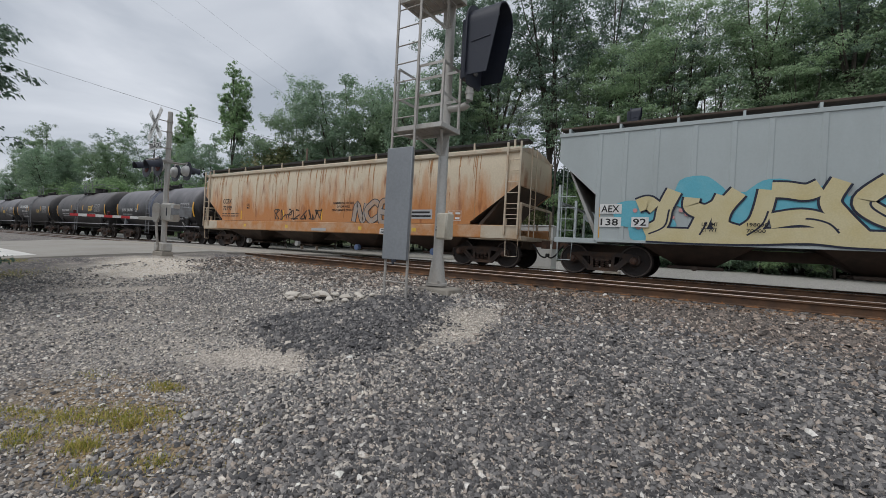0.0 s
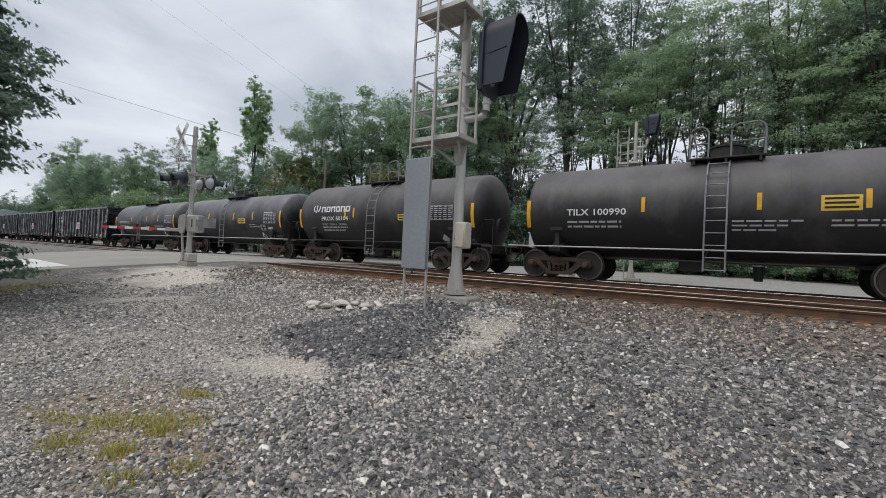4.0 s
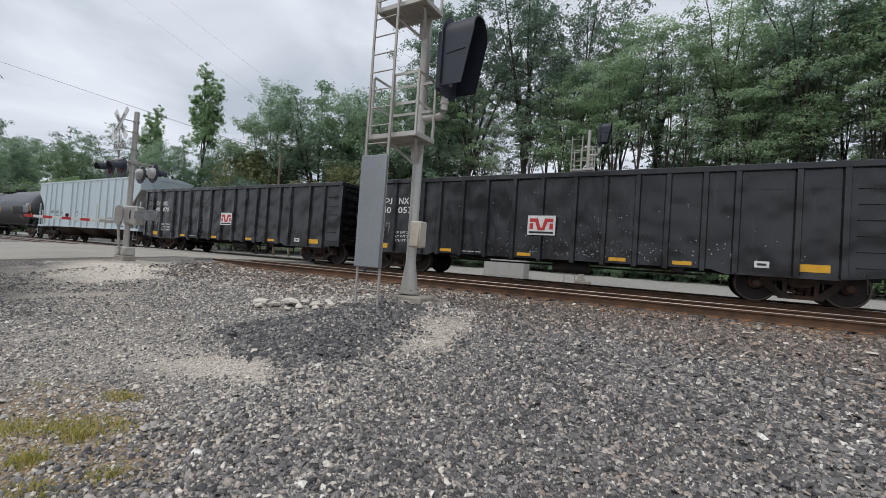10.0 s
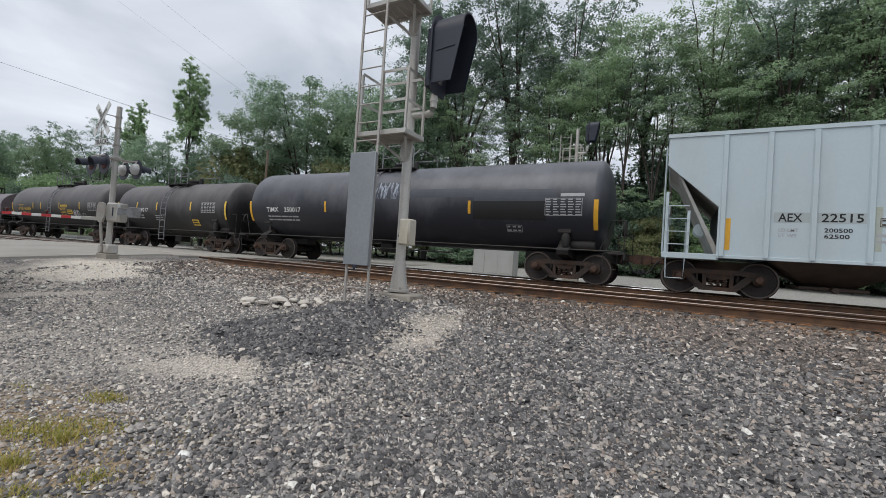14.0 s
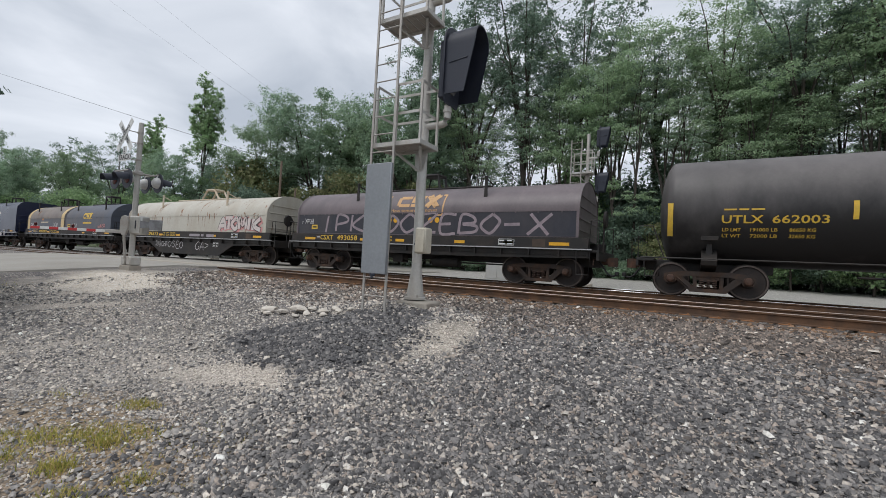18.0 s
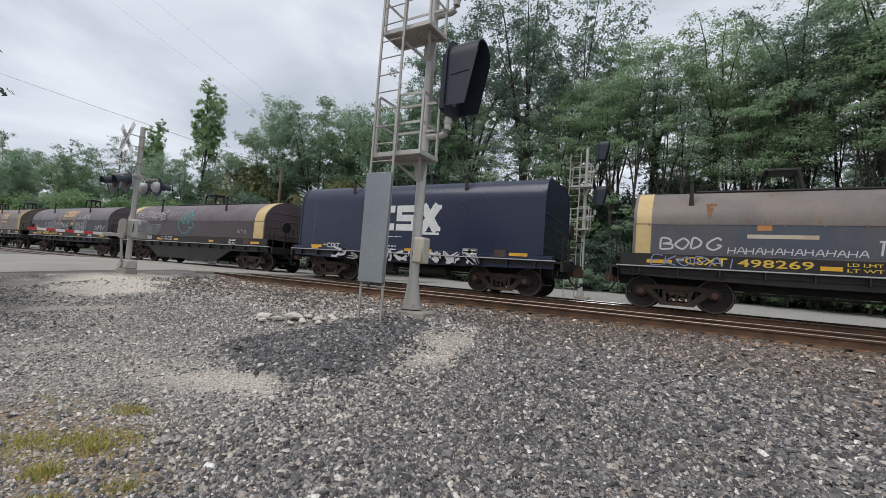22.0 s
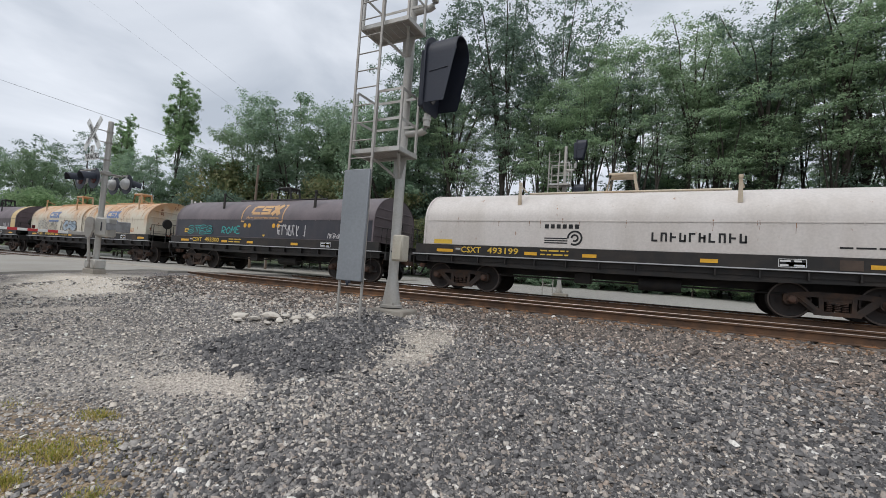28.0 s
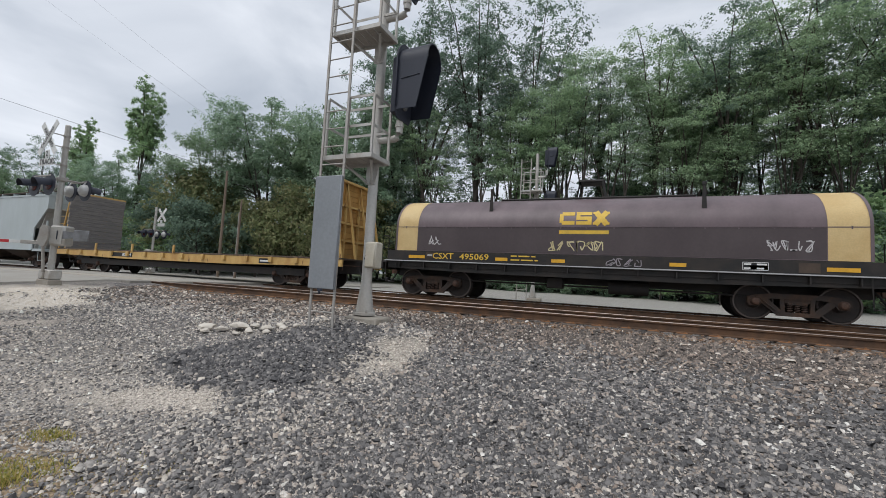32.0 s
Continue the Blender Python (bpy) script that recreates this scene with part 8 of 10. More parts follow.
# ---------------------------------------------------------------- steel coil cars
def coil_car(centre, tc, label, mats, hoods=1, bands=(), fish=False, tall=False, number=None, number_mat=None, arm_mat=None, low=None, line=None, hoop=True, weights=None):
    """Flat steel frame under one long hood or two shorter ones."""
    c = car_thing("coil_car", centre, label, "coil car")
    W = 1.45 if not tall else 1.5
    zb, zk, zt = (1.53, 2.35, 3.43) if not tall else (1.33, 3.15, 3.88)
    xe = tc / 2 + (1.32 if not tall else 1.55) - (0.18 if hoods == 2 else 0.0)
    arm_mat = arm_mat or M_BLACKFRAME

    def prof(z):
        if z <= zk:
            return -W
        q = min((z - zk) / (zt - zk), 0.999)
        return -W * math.sqrt(1 - q * q) if not tall else -W + 0.62 * (1 - math.sqrt(1 - q * q))

    if tall:
        outline = [(-W, zb)] + [(-W + 0.62 * (1 - math.cos(radians(a))), zk + (zt - zk) * math.sin(radians(a))) for a in range(0, 91, 15)]
    else:
        outline = [(-W, zb)] + [(-W * math.cos(radians(a)), zk + (zt - zk) * math.sin(radians(a))) for a in range(0, 90, 9)]
    outline = outline + ([(0, zt)] if not tall else []) + [(-a, b) for a, b in reversed(outline)]
    spans = [(-xe, xe)] if hoods == 1 else [(-xe, -0.06), (0.06, xe)]
    for i, (x0, x1) in enumerate(spans):
        mat = mats[i % len(mats)]
        hood = part("hood", Shape().prism(outline, "x", x0 + 0.02, x1 - 0.02), mat, c, "weathered steel coil hood", smooth=35)
        # bands and rims wrap the hood
        def wrap(a, b, grow, m, name):
            o = [(y * (1 + grow / W), z + (grow if z > zk else 0)) for y, z in outline]
            vs = [(a, y, z) for y, z in o] + [(b, y, z) for y, z in o]
            n = len(o)
            part(name, Shape().add(vs, [(k, k + 1, n + k + 1, n + k) for k in range(n - 1)]), m, hood, smooth=35)
        wrap(x0 + 0.0, x0 + 0.07, 0.02, mat, "hood_rim")
        wrap(x1 - 0.07, x1 - 0.0, 0.02, mat, "hood_rim")
        for a, b, m in bands:
            if x0 < (a + b) / 2 < x1:
                wrap(max(a, x0 + 0.005), min(b, x1 - 0.005), 0.008, m, "painted_band")
        kn = Shape()
        if not tall:
            kn.box(x0 + 0.05, x1 - 0.05, -W - 0.012, -W, zk - 0.012, zk + 0.012)
            for k in range(int((x1 - x0) / 0.75)):
                x = x0 + 0.4 + 0.75 * k
                kn.box(x - 0.015, x + 0.015, -W - 0.016, -W, zk - 0.05, zk + 0.03)
            part("hood_seam", kn, mat, hood)
        # lifting arms and the loop on the ridge
        L = x1 - x0
        arms = (x0 + 0.265 * L, x1 - 0.265 * L) if hoods == 1 else (x0 + 0.2 * L, x1 - 0.2 * L)
        for x in arms:
            ya = prof(zk + 0.55 * (zt - zk))
            s = Shape().prism([(x - 0.06, zk + 0.5 * (zt - zk)), (x + 0.06, zk + 0.5 * (zt - zk)), (x + 0.035, zt + 0.16), (x - 0.035, zt + 0.16)], "y", ya - 0.05, ya + 0.0)
            s.box(x - 0.05, x + 0.05, ya - 0.07, ya + 0.03, zt + 0.1, zt + 0.2, 0.01)
            s.tube([(x, ya, zt + 0.1), (x + 0.12, ya + 0.35, zt - 0.06)], 0.025, 6)
            part("lifting_arm", s, arm_mat, hood)
        if hoop:
            xm, lw = (x0 + x1) / 2, (0.85 if fish and mat is M_COILCREAM else 0.46)
            s = Shape().tube([(xm - lw, -0.28, zt - 0.04), (xm - 0.34, -0.28, zt + 0.56), (xm + 0.34, -0.28, zt + 0.56), (xm + lw, -0.28, zt - 0.04)], 0.055, 6)
            s.tube([(xm - lw, 0.28, zt - 0.04), (xm - 0.34, 0.28, zt + 0.56), (xm + 0.34, 0.28, zt + 0.56), (xm + lw, 0.28, zt - 0.04)], 0.055, 6)
            s.box(xm - 0.4, xm + 0.4, -0.32, 0.32, zt + 0.52, zt + 0.62, 0.03)
            part("lifting_loop", s, arm_mat, hood)
        s = Shape().tube([(arms[0] + 0.1, -0.42, zt - 0.01), (arms[1] - 0.1, -0.42, zt - 0.01)], 0.035, 6)
        part("ridge_pipe", s, arm_mat, hood)
        for xf, d in ((x0 + 0.02, -1), (x1 - 0.02, 1)):
            for k in range(4):
                z = zb + 0.22 + 0.36 * k
                half = abs(prof(z + 0.06)) - 0.08
                a, b = sorted((xf, xf + d * 0.03))
                part("end_stiffener", Shape().box(a, b, -half, half, z, z + 0.05, 0.01), mat, hood)
    low = low or M_BLACKFRAME
    # frame: lettered side sill, pale lip, lower web
    fe = xe + 0.3
    for s_ in (-1, 1):
        y0, y1 = sorted((s_ * (W + 0.03), s_ * (W - 0.05)))
        part("side_sill", Shape().box(-fe, fe, y0, y1, 1.19, zb - 0.01 if not tall else 1.32, 0.008), low, c, "dark lettered side sill")
        y0, y1 = sorted((s_ * (W + 0.07), s_ * (W - 0.05)))
        part("sill_lip", Shape().box(-fe - 0.1, fe + 0.1, y0, y1, 1.155, 1.187, 0.004), line or M_LTGREY, c, "pale edge along the sill")
        y0, y1 = sorted((s_ * (W - 0.08), s_ * (W - 0.14)))
        dip = 0.3 if fish else 0.84
        web = [(-fe, 1.155), (-fe, 0.92), (-tc / 2 + 1.25, 0.86), (-tc / 2 + 2.4, dip), (tc / 2 - 2.4, dip), (tc / 2 - 1.25, 0.86), (fe, 0.92), (fe, 1.155)]
        part("lower_web", Shape().prism(web, "y", y0, y1), low, c)
    for k in range(int(2 * fe / 0.95)):
        x = -fe + 0.5 + 0.95 * k
        gs = Shape().prism([(x - 0.015, 1.15), (x - 0.015, 0.95), (x + 0.015, 0.95), (x + 0.015, 1.15)], "y", -W - 0.05, -W + 0.14)
        part("sill_gusset", gs, low, c)
    part("deck", Shape().box(-fe, fe, -W + 0.05, W - 0.05, 1.0, 1.2), M_BLACKFRAME, c)
    part("centre_sill", Shape().box(-fe - 0.15, fe + 0.15, -0.3, 0.3, 0.66, 1.0), M_BLACKFRAME, c)
    br = Shape().lathe([(0.6, 0.0), (0.62, 0.2), (1.7, 0.2), (1.72, 0.0)], "x", 14, (0, -0.7, 0.62)).tube([(-tc / 2 + 1, -0.8, 0.6), (tc / 2 - 1, -0.8, 0.6)], 0.03, 6)
    br.box(-1.2, -0.7, -0.9, -0.5, 0.5, 0.85, 0.03)
    part("brake_gear", br, M_BLACKFRAME, c)
    for k in (-1, 1):
        e = Shape().box(k * fe, k * (fe + 0.3), -1.4, 1.4, 1.1, 1.16, 0.006)
        e.box(k * (fe + 0.22), k * (fe + 0.3), -1.4, 1.4, 0.86, 1.1, 0.006)
        part("end_platform", e, M_BLACKFRAME, c)
        far_rail, r = Shape(), Shape()
        for y, q in ((-1.38, r), (1.38, far_rail)):
            q.tube([(k * (fe + 0.26), y, 1.16), (k * (fe + 0.26), y, 2.05), (k * (fe + 0.04), y, 2.05), (k * (fe + 0.0), y, 1.16)], 0.017, 6)
        part("end_handrail", far_rail, M_BLACKFRAME, c)
        r.tube([(k * (fe + 0.26), -1.38, 2.05), (k * (fe + 0.26), -0.5, 2.05), (k * (fe + 0.26), -0.5, 1.16)], 0.015, 6)
        r.tube([(k * (fe + 0.26), -1.38, 1.6), (k * (fe + 0.26), -0.5, 1.6)], 0.013, 6)
        part("end_handrail", r, M_BLACKFRAME, c)
        x0, x1 = sorted((k * (fe - 0.35), k * (fe + 0.05)))
        stirrup(c, x0, x1, -W - 0.02, 0.42, 1.15, M_BLACKFRAME)
    bw = Shape().lathe([(fe + 0.3, 0.24), (fe + 0.34, 0.27), (fe + 0.38, 0.24)], "x", 20, (0, -0.75, 2.15)).tube([(fe + 0.3, -0.75, 1.1), (fe + 0.3, -0.75, 2.15)], 0.03, 6)
    part("brake_wheel", bw, M_BLACKFRAME, c)
    sp = lambda z: -W - 0.032
    nx = max(2.55, sum(w + 0.22 for _, w in number) + 0.25) if number else 2.55
    for x in (-tc / 2 - 0.45, -tc / 2 + nx, -tc / 2 + max(4.3, nx + 1.75), tc / 2 - 2.7, tc / 2 - 0.9, tc / 2 + 0.75):
        w = 0.62 if abs(x) > tc / 2 else 0.4
        part("reflective_tape", patch(Shape(), x - w / 2, x + w / 2, 1.27, 1.37, sp, 0.006, 1), M_REFLECT, c, smooth=0, fix=False)
    sign_plate(c, tc / 2 - 1.25, tc / 2 - 0.7, 1.24, 1.45, sp, M_BLACKPAINT, 0, None)
    data_table(c, tc / 2 - 1.25, tc / 2 - 0.7, 1.24, 1.45, lambda z: -W - 0.035, 2, 2, M_WHITE)
    sign_plate(c, tc / 2 - 0.1, tc / 2 + 0.32, 1.22, 1.46, sp, M_DULLRUST, 0, None, name="jacking_plate")
    sign_plate(c, -tc / 2 - 0.1, -tc / 2 + 0.2, 1.3, 1.47, sp, M_DULLRUST, 1, M_LTGREY, name="lift_plate")
    if number:
        nm = number_mat or M_YELLOW
        words, x = number, -tc / 2 + 0.16
        for w, width in words:
            if w:
                letters(c, w, 0.2, x, 1.27, sp, nm, width)
            else:
                letters(c, "CSXT", 0.2, x, 1.27, sp, nm, width)
            x += width + 0.22
    if weights is not None:
        for k, w in enumerate(weights):
            letters(c, w, 0.075, -tc / 2 + nx + 0.28, 1.4 - 0.13 * k, sp, number_mat or M_YELLOW, 1.1, name="weight_line")
    else:
        text_bars(c, -tc / 2 + nx + 0.3, 1.4, (0.85, 0.85), 0.06, 0.06, sp, number_mat or M_YELLOW)
    truck(c, tc / 2)
    truck(c, -tc / 2)
    end_gear(c, fe + 0.25)
    return c, prof, W


def slogan_mark(c, prof, gold):
    """Company mark in a bracket frame with a slogan line and dots, as on three of the hoods."""
    company_mark(c, -0.75, 1.1, 2.58, 3.02, gold, prof)
    sh = Shape()
    for x, d in ((-1.3, 1), (1.3, -1)):
        stroke(sh, [(x + d * 0.14, 3.03), (x, 3.03)], 0.06, prof, 0.0075)
        patch(sh, x - 0.03, x + 0.03, 2.25, 3.05, prof, 0.0075)
    stroke(sh, [(-1.3, 2.26), (-1.1, 2.26)], 0.07, prof, 0.009)
    stroke(sh, [(1.3, 2.26), (1.1, 2.26)], 0.07, prof, 0.009)
    part("mark_bracket", sh, gold, c, smooth=0, fix=False)
    letters(c, "How tomorrow moves", 0.13, -0.98, 2.38, prof, gold, 2.05, name="slogan")
    d = Shape()
    for x in (-1.02, -0.74, 0.82, 1.1):
        r = 0.1
        d.add([(x + r * math.cos(6.283 * k / 14), prof(2.06) - 0.008, 2.08 + r * math.sin(6.283 * k / 14)) for k in range(14)], [tuple(range(14))])
    part("round_dots", d, M_REFLECT, c, smooth=0, fix=False)
    tri = Shape()
    y = -1.458
    tri.add([(0.14, y, 1.68), (0.34, y, 1.68), (0.24, y, 1.58)], [(0, 1, 2)])
    part("yellow_mark", tri, M_YELLOW, c, smooth=0, fix=False)


def lower_flank(c, prof, W, x0, x1, mat):
    """Lays a darker colour over the lower, upright flank of a hood."""
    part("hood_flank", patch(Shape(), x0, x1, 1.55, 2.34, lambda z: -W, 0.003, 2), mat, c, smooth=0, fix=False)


def coil_cars():
    y = M_YELLOW
    # 493058
    c, p, W = coil_car(-205.93, 9.54, "purple-grey coil car with faded gold mark and graffiti", [M_COILGREY], number=[("", 0.72), ("493058", 1.10)], weights=("LD LMT 221300", "LT WT 64700"))
    lower_flank(c, p, W, -6.0, 6.0, M_COILDARK)
    slogan_mark(c, p, M_LOGOGOLD)
    tag(c, "IPK-OCZEBO-X", -4.6, 5.3, 1.62, 2.28, M_TAGLILAC, p, 0.1, 14, 0.1, label="faded lilac sprayed letters")
    scrawl(c, -5.8, -5.05, 1.95, 2.15, M_TAGWHITE, p, 15, 0.024, 5)
    sign_plate(c, -5.2, -4.85, 1.72, 1.9, p, y, 1, M_BLACKPAINT)
    # 496373
    c, p, W = coil_car(-220.63, 10.37, "cream rust-stained coil car with a deep black sill", [M_COILCREAM], fish=True, number=[("", 0.72), ("496373", 1.20)], arm_mat=M_HOPBEIGE, weights=())
    bubble(c, "ATOMIK", 2.85, 6.1, 1.66, 2.2, p, M_TAGPALEPINK, M_TAGDARK, 0.2, 0.035, 1, 0.06, glow=M_TAGPINK, label="black graffiti contour")
    streaks(c, -6.3, 6.3, 2.36, p, M_RUSTRUN, 46, 0.55, 8, 0.05)
    streaks(c, -3.2, -2.9, 3.15, p, M_RUSTRUN, 5, 0.9, 9, 0.09)
    streaks(c, 0.2, 5.6, 3.3, p, M_RUSTRUN, 14, 0.8, 10, 0.05)
    streaks(c, -5.6, -5.0, 2.5, p, M_RUSTRUN, 6, 0.2, 11, 0.1)
    wb = lambda z: -W + 0.08
    tag(c, "DATCHA", -3.25, -2.0, 0.66, 0.96, M_TAGWHITE, wb, 0.028, 23, label="white sprayed word")
    tag(c, "OSEO", -1.95, -0.4, 0.62, 0.98, M_TAGWHITE, wb, 0.026, 26)
    tag(c, "GA>", 0.75, 1.95, 0.55, 0.98, M_TAGWHITE, wb, 0.035, 24)
    tag(c, "AOS", -5.55, -5.15, 1.27, 1.4, M_TAGWHITE, lambda z: -W - 0.033, 0.02, 25)
    letters(c, "LD LMT 225600", 0.08, -2.3, 1.39, lambda z: -W - 0.033, y, 1.2, name="weight_line")
    letters(c, "LT WT 60400", 0.08, -2.3, 1.26, lambda z: -W - 0.033, y, 1.2, name="weight_line")
    part("spray_paint_bars", patch(patch(patch(Shape(), 0.3, 1.25, 1.27, 1.4, lambda z: -W - 0.033, 0.008, 1), 1.38, 1.6, 1.27, 1.39, lambda z: -W - 0.033, 0.008, 1), 1.85, 2.5, 1.25, 1.39, lambda z: -W - 0.033, 0.008, 1), M_TAGGREY, c, smooth=0, fix=False)
    data_table(c, 2.3, 2.75, 0.75, 0.98, wb, 2, 2, M_WHITE)
    # 498269, two hoods
    c, p, W = coil_car(-236.44, 11.83, "coil car with two faded blue-grey hoods and cream bands", [M_COILTAUPE, M_COILSLATE], hoods=2, bands=((-7.22, -6.6, M_CREAMBAND), (-0.68, -0.06, M_CREAMBAND)), number=[("", 0.95), ("498269", 1.5)], weights=())
    company_mark(c, 2.97, 4.26, 2.28, 2.68, y, p)
    part("yellow_bar", patch(Shape(), 2.97, 4.26, 1.94, 2.06, p, 0.007), y, c, smooth=0, fix=False)
    part("yellow_bar", patch(Shape(), -4.4, -3.0, 2.0, 2.1, p, 0.007), M_HOPBEIGE, c, smooth=0, fix=False)
    part("rust_patch", patch(Shape(), -4.2, -3.9, 2.2, 2.35, p, 0.007), M_HOPRUST, c, smooth=0, fix=False)
    lower_flank(c, p, W, -6.58, -0.7, M_COILSLATE)
    tag(c, "BODG", -6.35, -4.9, 1.68, 1.98, M_TAGWHITE, p, 0.05, 31, label="white sprayed word")
    tag(c, "HAHAHAHAHAHAHA", -4.8, -2.1, 1.6, 1.76, M_TAGWHITE, p, 0.025, 32, label="small white sprayed letters")
    tag(c, "TEAR", -2.0, -1.2, 1.66, 1.98, M_TAGWHITE, p, 0.045, 36)
    streaks(c, -5.3, -5.15, 2.8, p, M_RUSTRUN, 4, 0.5, 37, 0.12)
    streaks(c, -6.9, -0.2, 2.4, p, M_RUSTRUN, 10, 0.3, 38, 0.04)
    scrawl(c, 1.2, 2.1, 1.68, 1.95, M_TAGWHITE, p, 33, 0.03, 4)
    scrawl(c, 5.2, 6.3, 1.68, 1.92, M_TAGPINK, p, 34, 0.028, 6)
    tag(c, "EKOPAI", -6.6, -4.5, 1.23, 1.48, M_TAGBLUE, lambda z: -W - 0.033, 0.03, 35)
    letters(c, "LD LMT 193300", 0.08, -2.5, 1.39, lambda z: -W - 0.033, y, 1.2, name="weight_line")
    letters(c, "LT WT 69700", 0.08, -2.5, 1.26, lambda z: -W - 0.033, y, 1.2, name="weight_line")
    sign_plate(c, 0.5, 0.95, 1.7, 1.9, p, y, 1, M_BLACKPAINT)
    # navy blue, tall
    c, p, W = coil_car(-251.48, 7.78, "navy blue tall coil car with a large white mark", [M_COILBLUE], tall=True, number=[("", 0.7)], number_mat=M_WHITE, low=M_COILBLUE)
    company_mark(c, -1.3, 1.65, 2.03, 2.98, M_WHITE, p)
    part("web_address_bar", patch(Shape(), 0.5, 1.62, 1.9, 1.98, p, 0.007, 1), M_WHITE, c, smooth=0, fix=False)
    scrawl(c, -3.4, 3.4, 0.9, 1.3, M_TAGWHITE, lambda z: -W - 0.033, 41, 0.09, 9, label="broad white sprayed swipes")
    sign_plate(c, -4.6, -4.2, 1.2, 1.32, lambda z: -W - 0.033, M_REFLECT, 0, None)
    text_bars(c, -0.8, 1.78, (0.8,), 0.03, 0.05, p, M_WHITE)
    part("door_panel", patch(Shape(), -4.6, -4.56, 1.4, 3.0, p, 0.006), M_COILSLATE, c, smooth=0, fix=False)
    # 495505
    c, p, W = coil_car(-265.81, 10.25, "brown coil car with cream end bands and outlined graffiti", [M_COILBROWN], bands=((-6.4, -5.68, M_CREAMBAND), (5.68, 6.4, M_CREAMBAND)), fish=True, number=[("CIGX", 0.55), ("495505", 0.85)], number_mat=M_WHITE, weights=("LD LMT 232000", "LT WT 54000"))
    lower_flank(c, p, W, -5.66, 5.66, M_COILBROWN_LOW)
    bubble(c, "TATAKAE", -5.5, -2.05, 2.46, 2.86, p, M_COILBROWN, M_TAGWHITE, 0.085, 0.026, 7, 0.06, label="white contour letters")
    bubble(c, "!!!", -2.0, -0.75, 2.46, 2.9, p, M_COILBROWN, M_TAGWHITE, 0.12, 0.028, 8, 0.2)
    fc = Shape()
    for pts in ([(-0.45, 2.52), (-0.62, 2.25), (-0.55, 1.95), (-0.25, 1.72), (0.1, 1.7), (0.35, 1.85), (0.55, 2.02)], [(0.3, 2.02), (0.55, 2.0), (0.78, 2.12), (0.55, 2.28), (0.62, 2.62), (0.4, 2.68)],
                [(-0.45, 2.52), (-0.3, 2.82), (0.0, 2.78), (0.28, 2.84), (0.42, 2.55), (0.3, 2.32), (0.0, 2.42), (-0.3, 2.32), (-0.45, 2.52)],
                [(-0.2, 2.86), (-0.1, 2.95), (0.2, 2.95), (0.28, 2.86)], [(-0.3, 2.32), (-0.1, 2.2), (0.0, 2.36)], [(0.12, 2.36), (0.2, 2.2), (0.34, 2.34)],
                [(-0.18, 2.56), (-0.12, 2.7), (-0.06, 2.56), (-0.12, 2.48), (-0.18, 2.56)], [(0.12, 2.56), (0.18, 2.7), (0.24, 2.56), (0.18, 2.48), (0.12, 2.56)]):
        stroke(fc, curve_points([(1.1 * a - 0.12, b - 0.02) for a, b in pts], 4), 0.035, p, 0.009)
    part("sprayed_outline", fc, M_TAGTEAL, c, "teal sprayed rounded outline", smooth=0, fix=False)
    scrawl(c, -5.1, -4.6, 1.85, 2.15, M_TAGGREY, p, 52, 0.02, 2)
    scrawl(c, 4.4, 5.2, 1.75, 1.95, M_TAGGREY, p, 53, 0.025, 3)
    # 493357
    c, p, W = coil_car(-281.02, 9.89, "dark coil car with faded gold mark and white graffiti", [M_COILGREY], number=[("", 0.72), ("493357", 1.10)])
    lower_flank(c, p, W, -6.2, 6.2, M_COILDARK)
    slogan_mark(c, p, M_LOGOGOLD)
    bubble(c, "UKENR", -3.6, -0.8, 1.72, 2.2, p, M_COILDARK, M_TAGWHITE, 0.1, 0.028, 61, 0.1, label="white graffiti contour")
    tag(c, "WRME", -0.7, 0.45, 1.8, 2.1, M_TAGPALE, p, 0.03, 62)
    bubble(c, "KUMSR", 1.55, 3.3, 1.68, 2.2, p, M_COILDARK, M_TAGWHITE, 0.1, 0.03, 63, 0.1)
    tag(c, "XLIMEPO", 1.85, 3.6, 2.45, 2.66, M_TAGWHITE, p, 0.03, 64)
    tag(c, ">MY", 4.4, 5.9, 1.62, 2.0, M_TAGWHITE, p, 0.035, 65)
    sign_plate(c, -5.35, -5.0, 1.72, 1.9, p, y, 1, M_BLACKPAINT)
    # two hoods, yellow bands
    c, p, W = coil_car(-296.72, 11.31, "coil car with two taupe hoods and yellow bands", [M_COILTAUPE, M_COILTAUPE], hoods=2, bands=((-7.0, -6.35, M_YELLOWBAND), (-0.65, -0.06, M_YELLOWBAND), (0.06, 0.65, M_YELLOWBAND), (6.35, 7.0, M_YELLOWBAND)), number=[("", 0.9)])
    for x in (-4.6, 2.5):
        company_mark(c, x, x + 1.35, 2.4, 2.8, M_LOGOGOLD, p)
        part("gold_bar", patch(Shape(), x, x + 1.35, 2.1, 2.2, p, 0.007), M_LOGOGOLD, c, smooth=0, fix=False)
    scrawl(c, -5.6, -2.9, 1.66, 1.96, M_TAGWHITE, p, 71, 0.028, 9, label="white sprayed scrawl")
    scrawl(c, -2.7, -1.0, 1.6, 2.05, M_TAGWHITE, p, 73, 0.045, 6)
    streaks(c, -6.9, 6.9, 2.38, p, M_RUSTRUN, 34, 0.45, 74, 0.05)
    streaks(c, -6.3, -0.8, 3.1, p, M_RUSTRUN, 9, 0.5, 75, 0.07)
    streaks(c, 6.3, 7.0, 2.9, p, M_RUSTRUN, 12, 0.7, 76, 0.09)
    scrawl(c, 1.0, 2.0, 1.7, 2.0, M_TAGTEAL, p, 72, 0.03, 3)
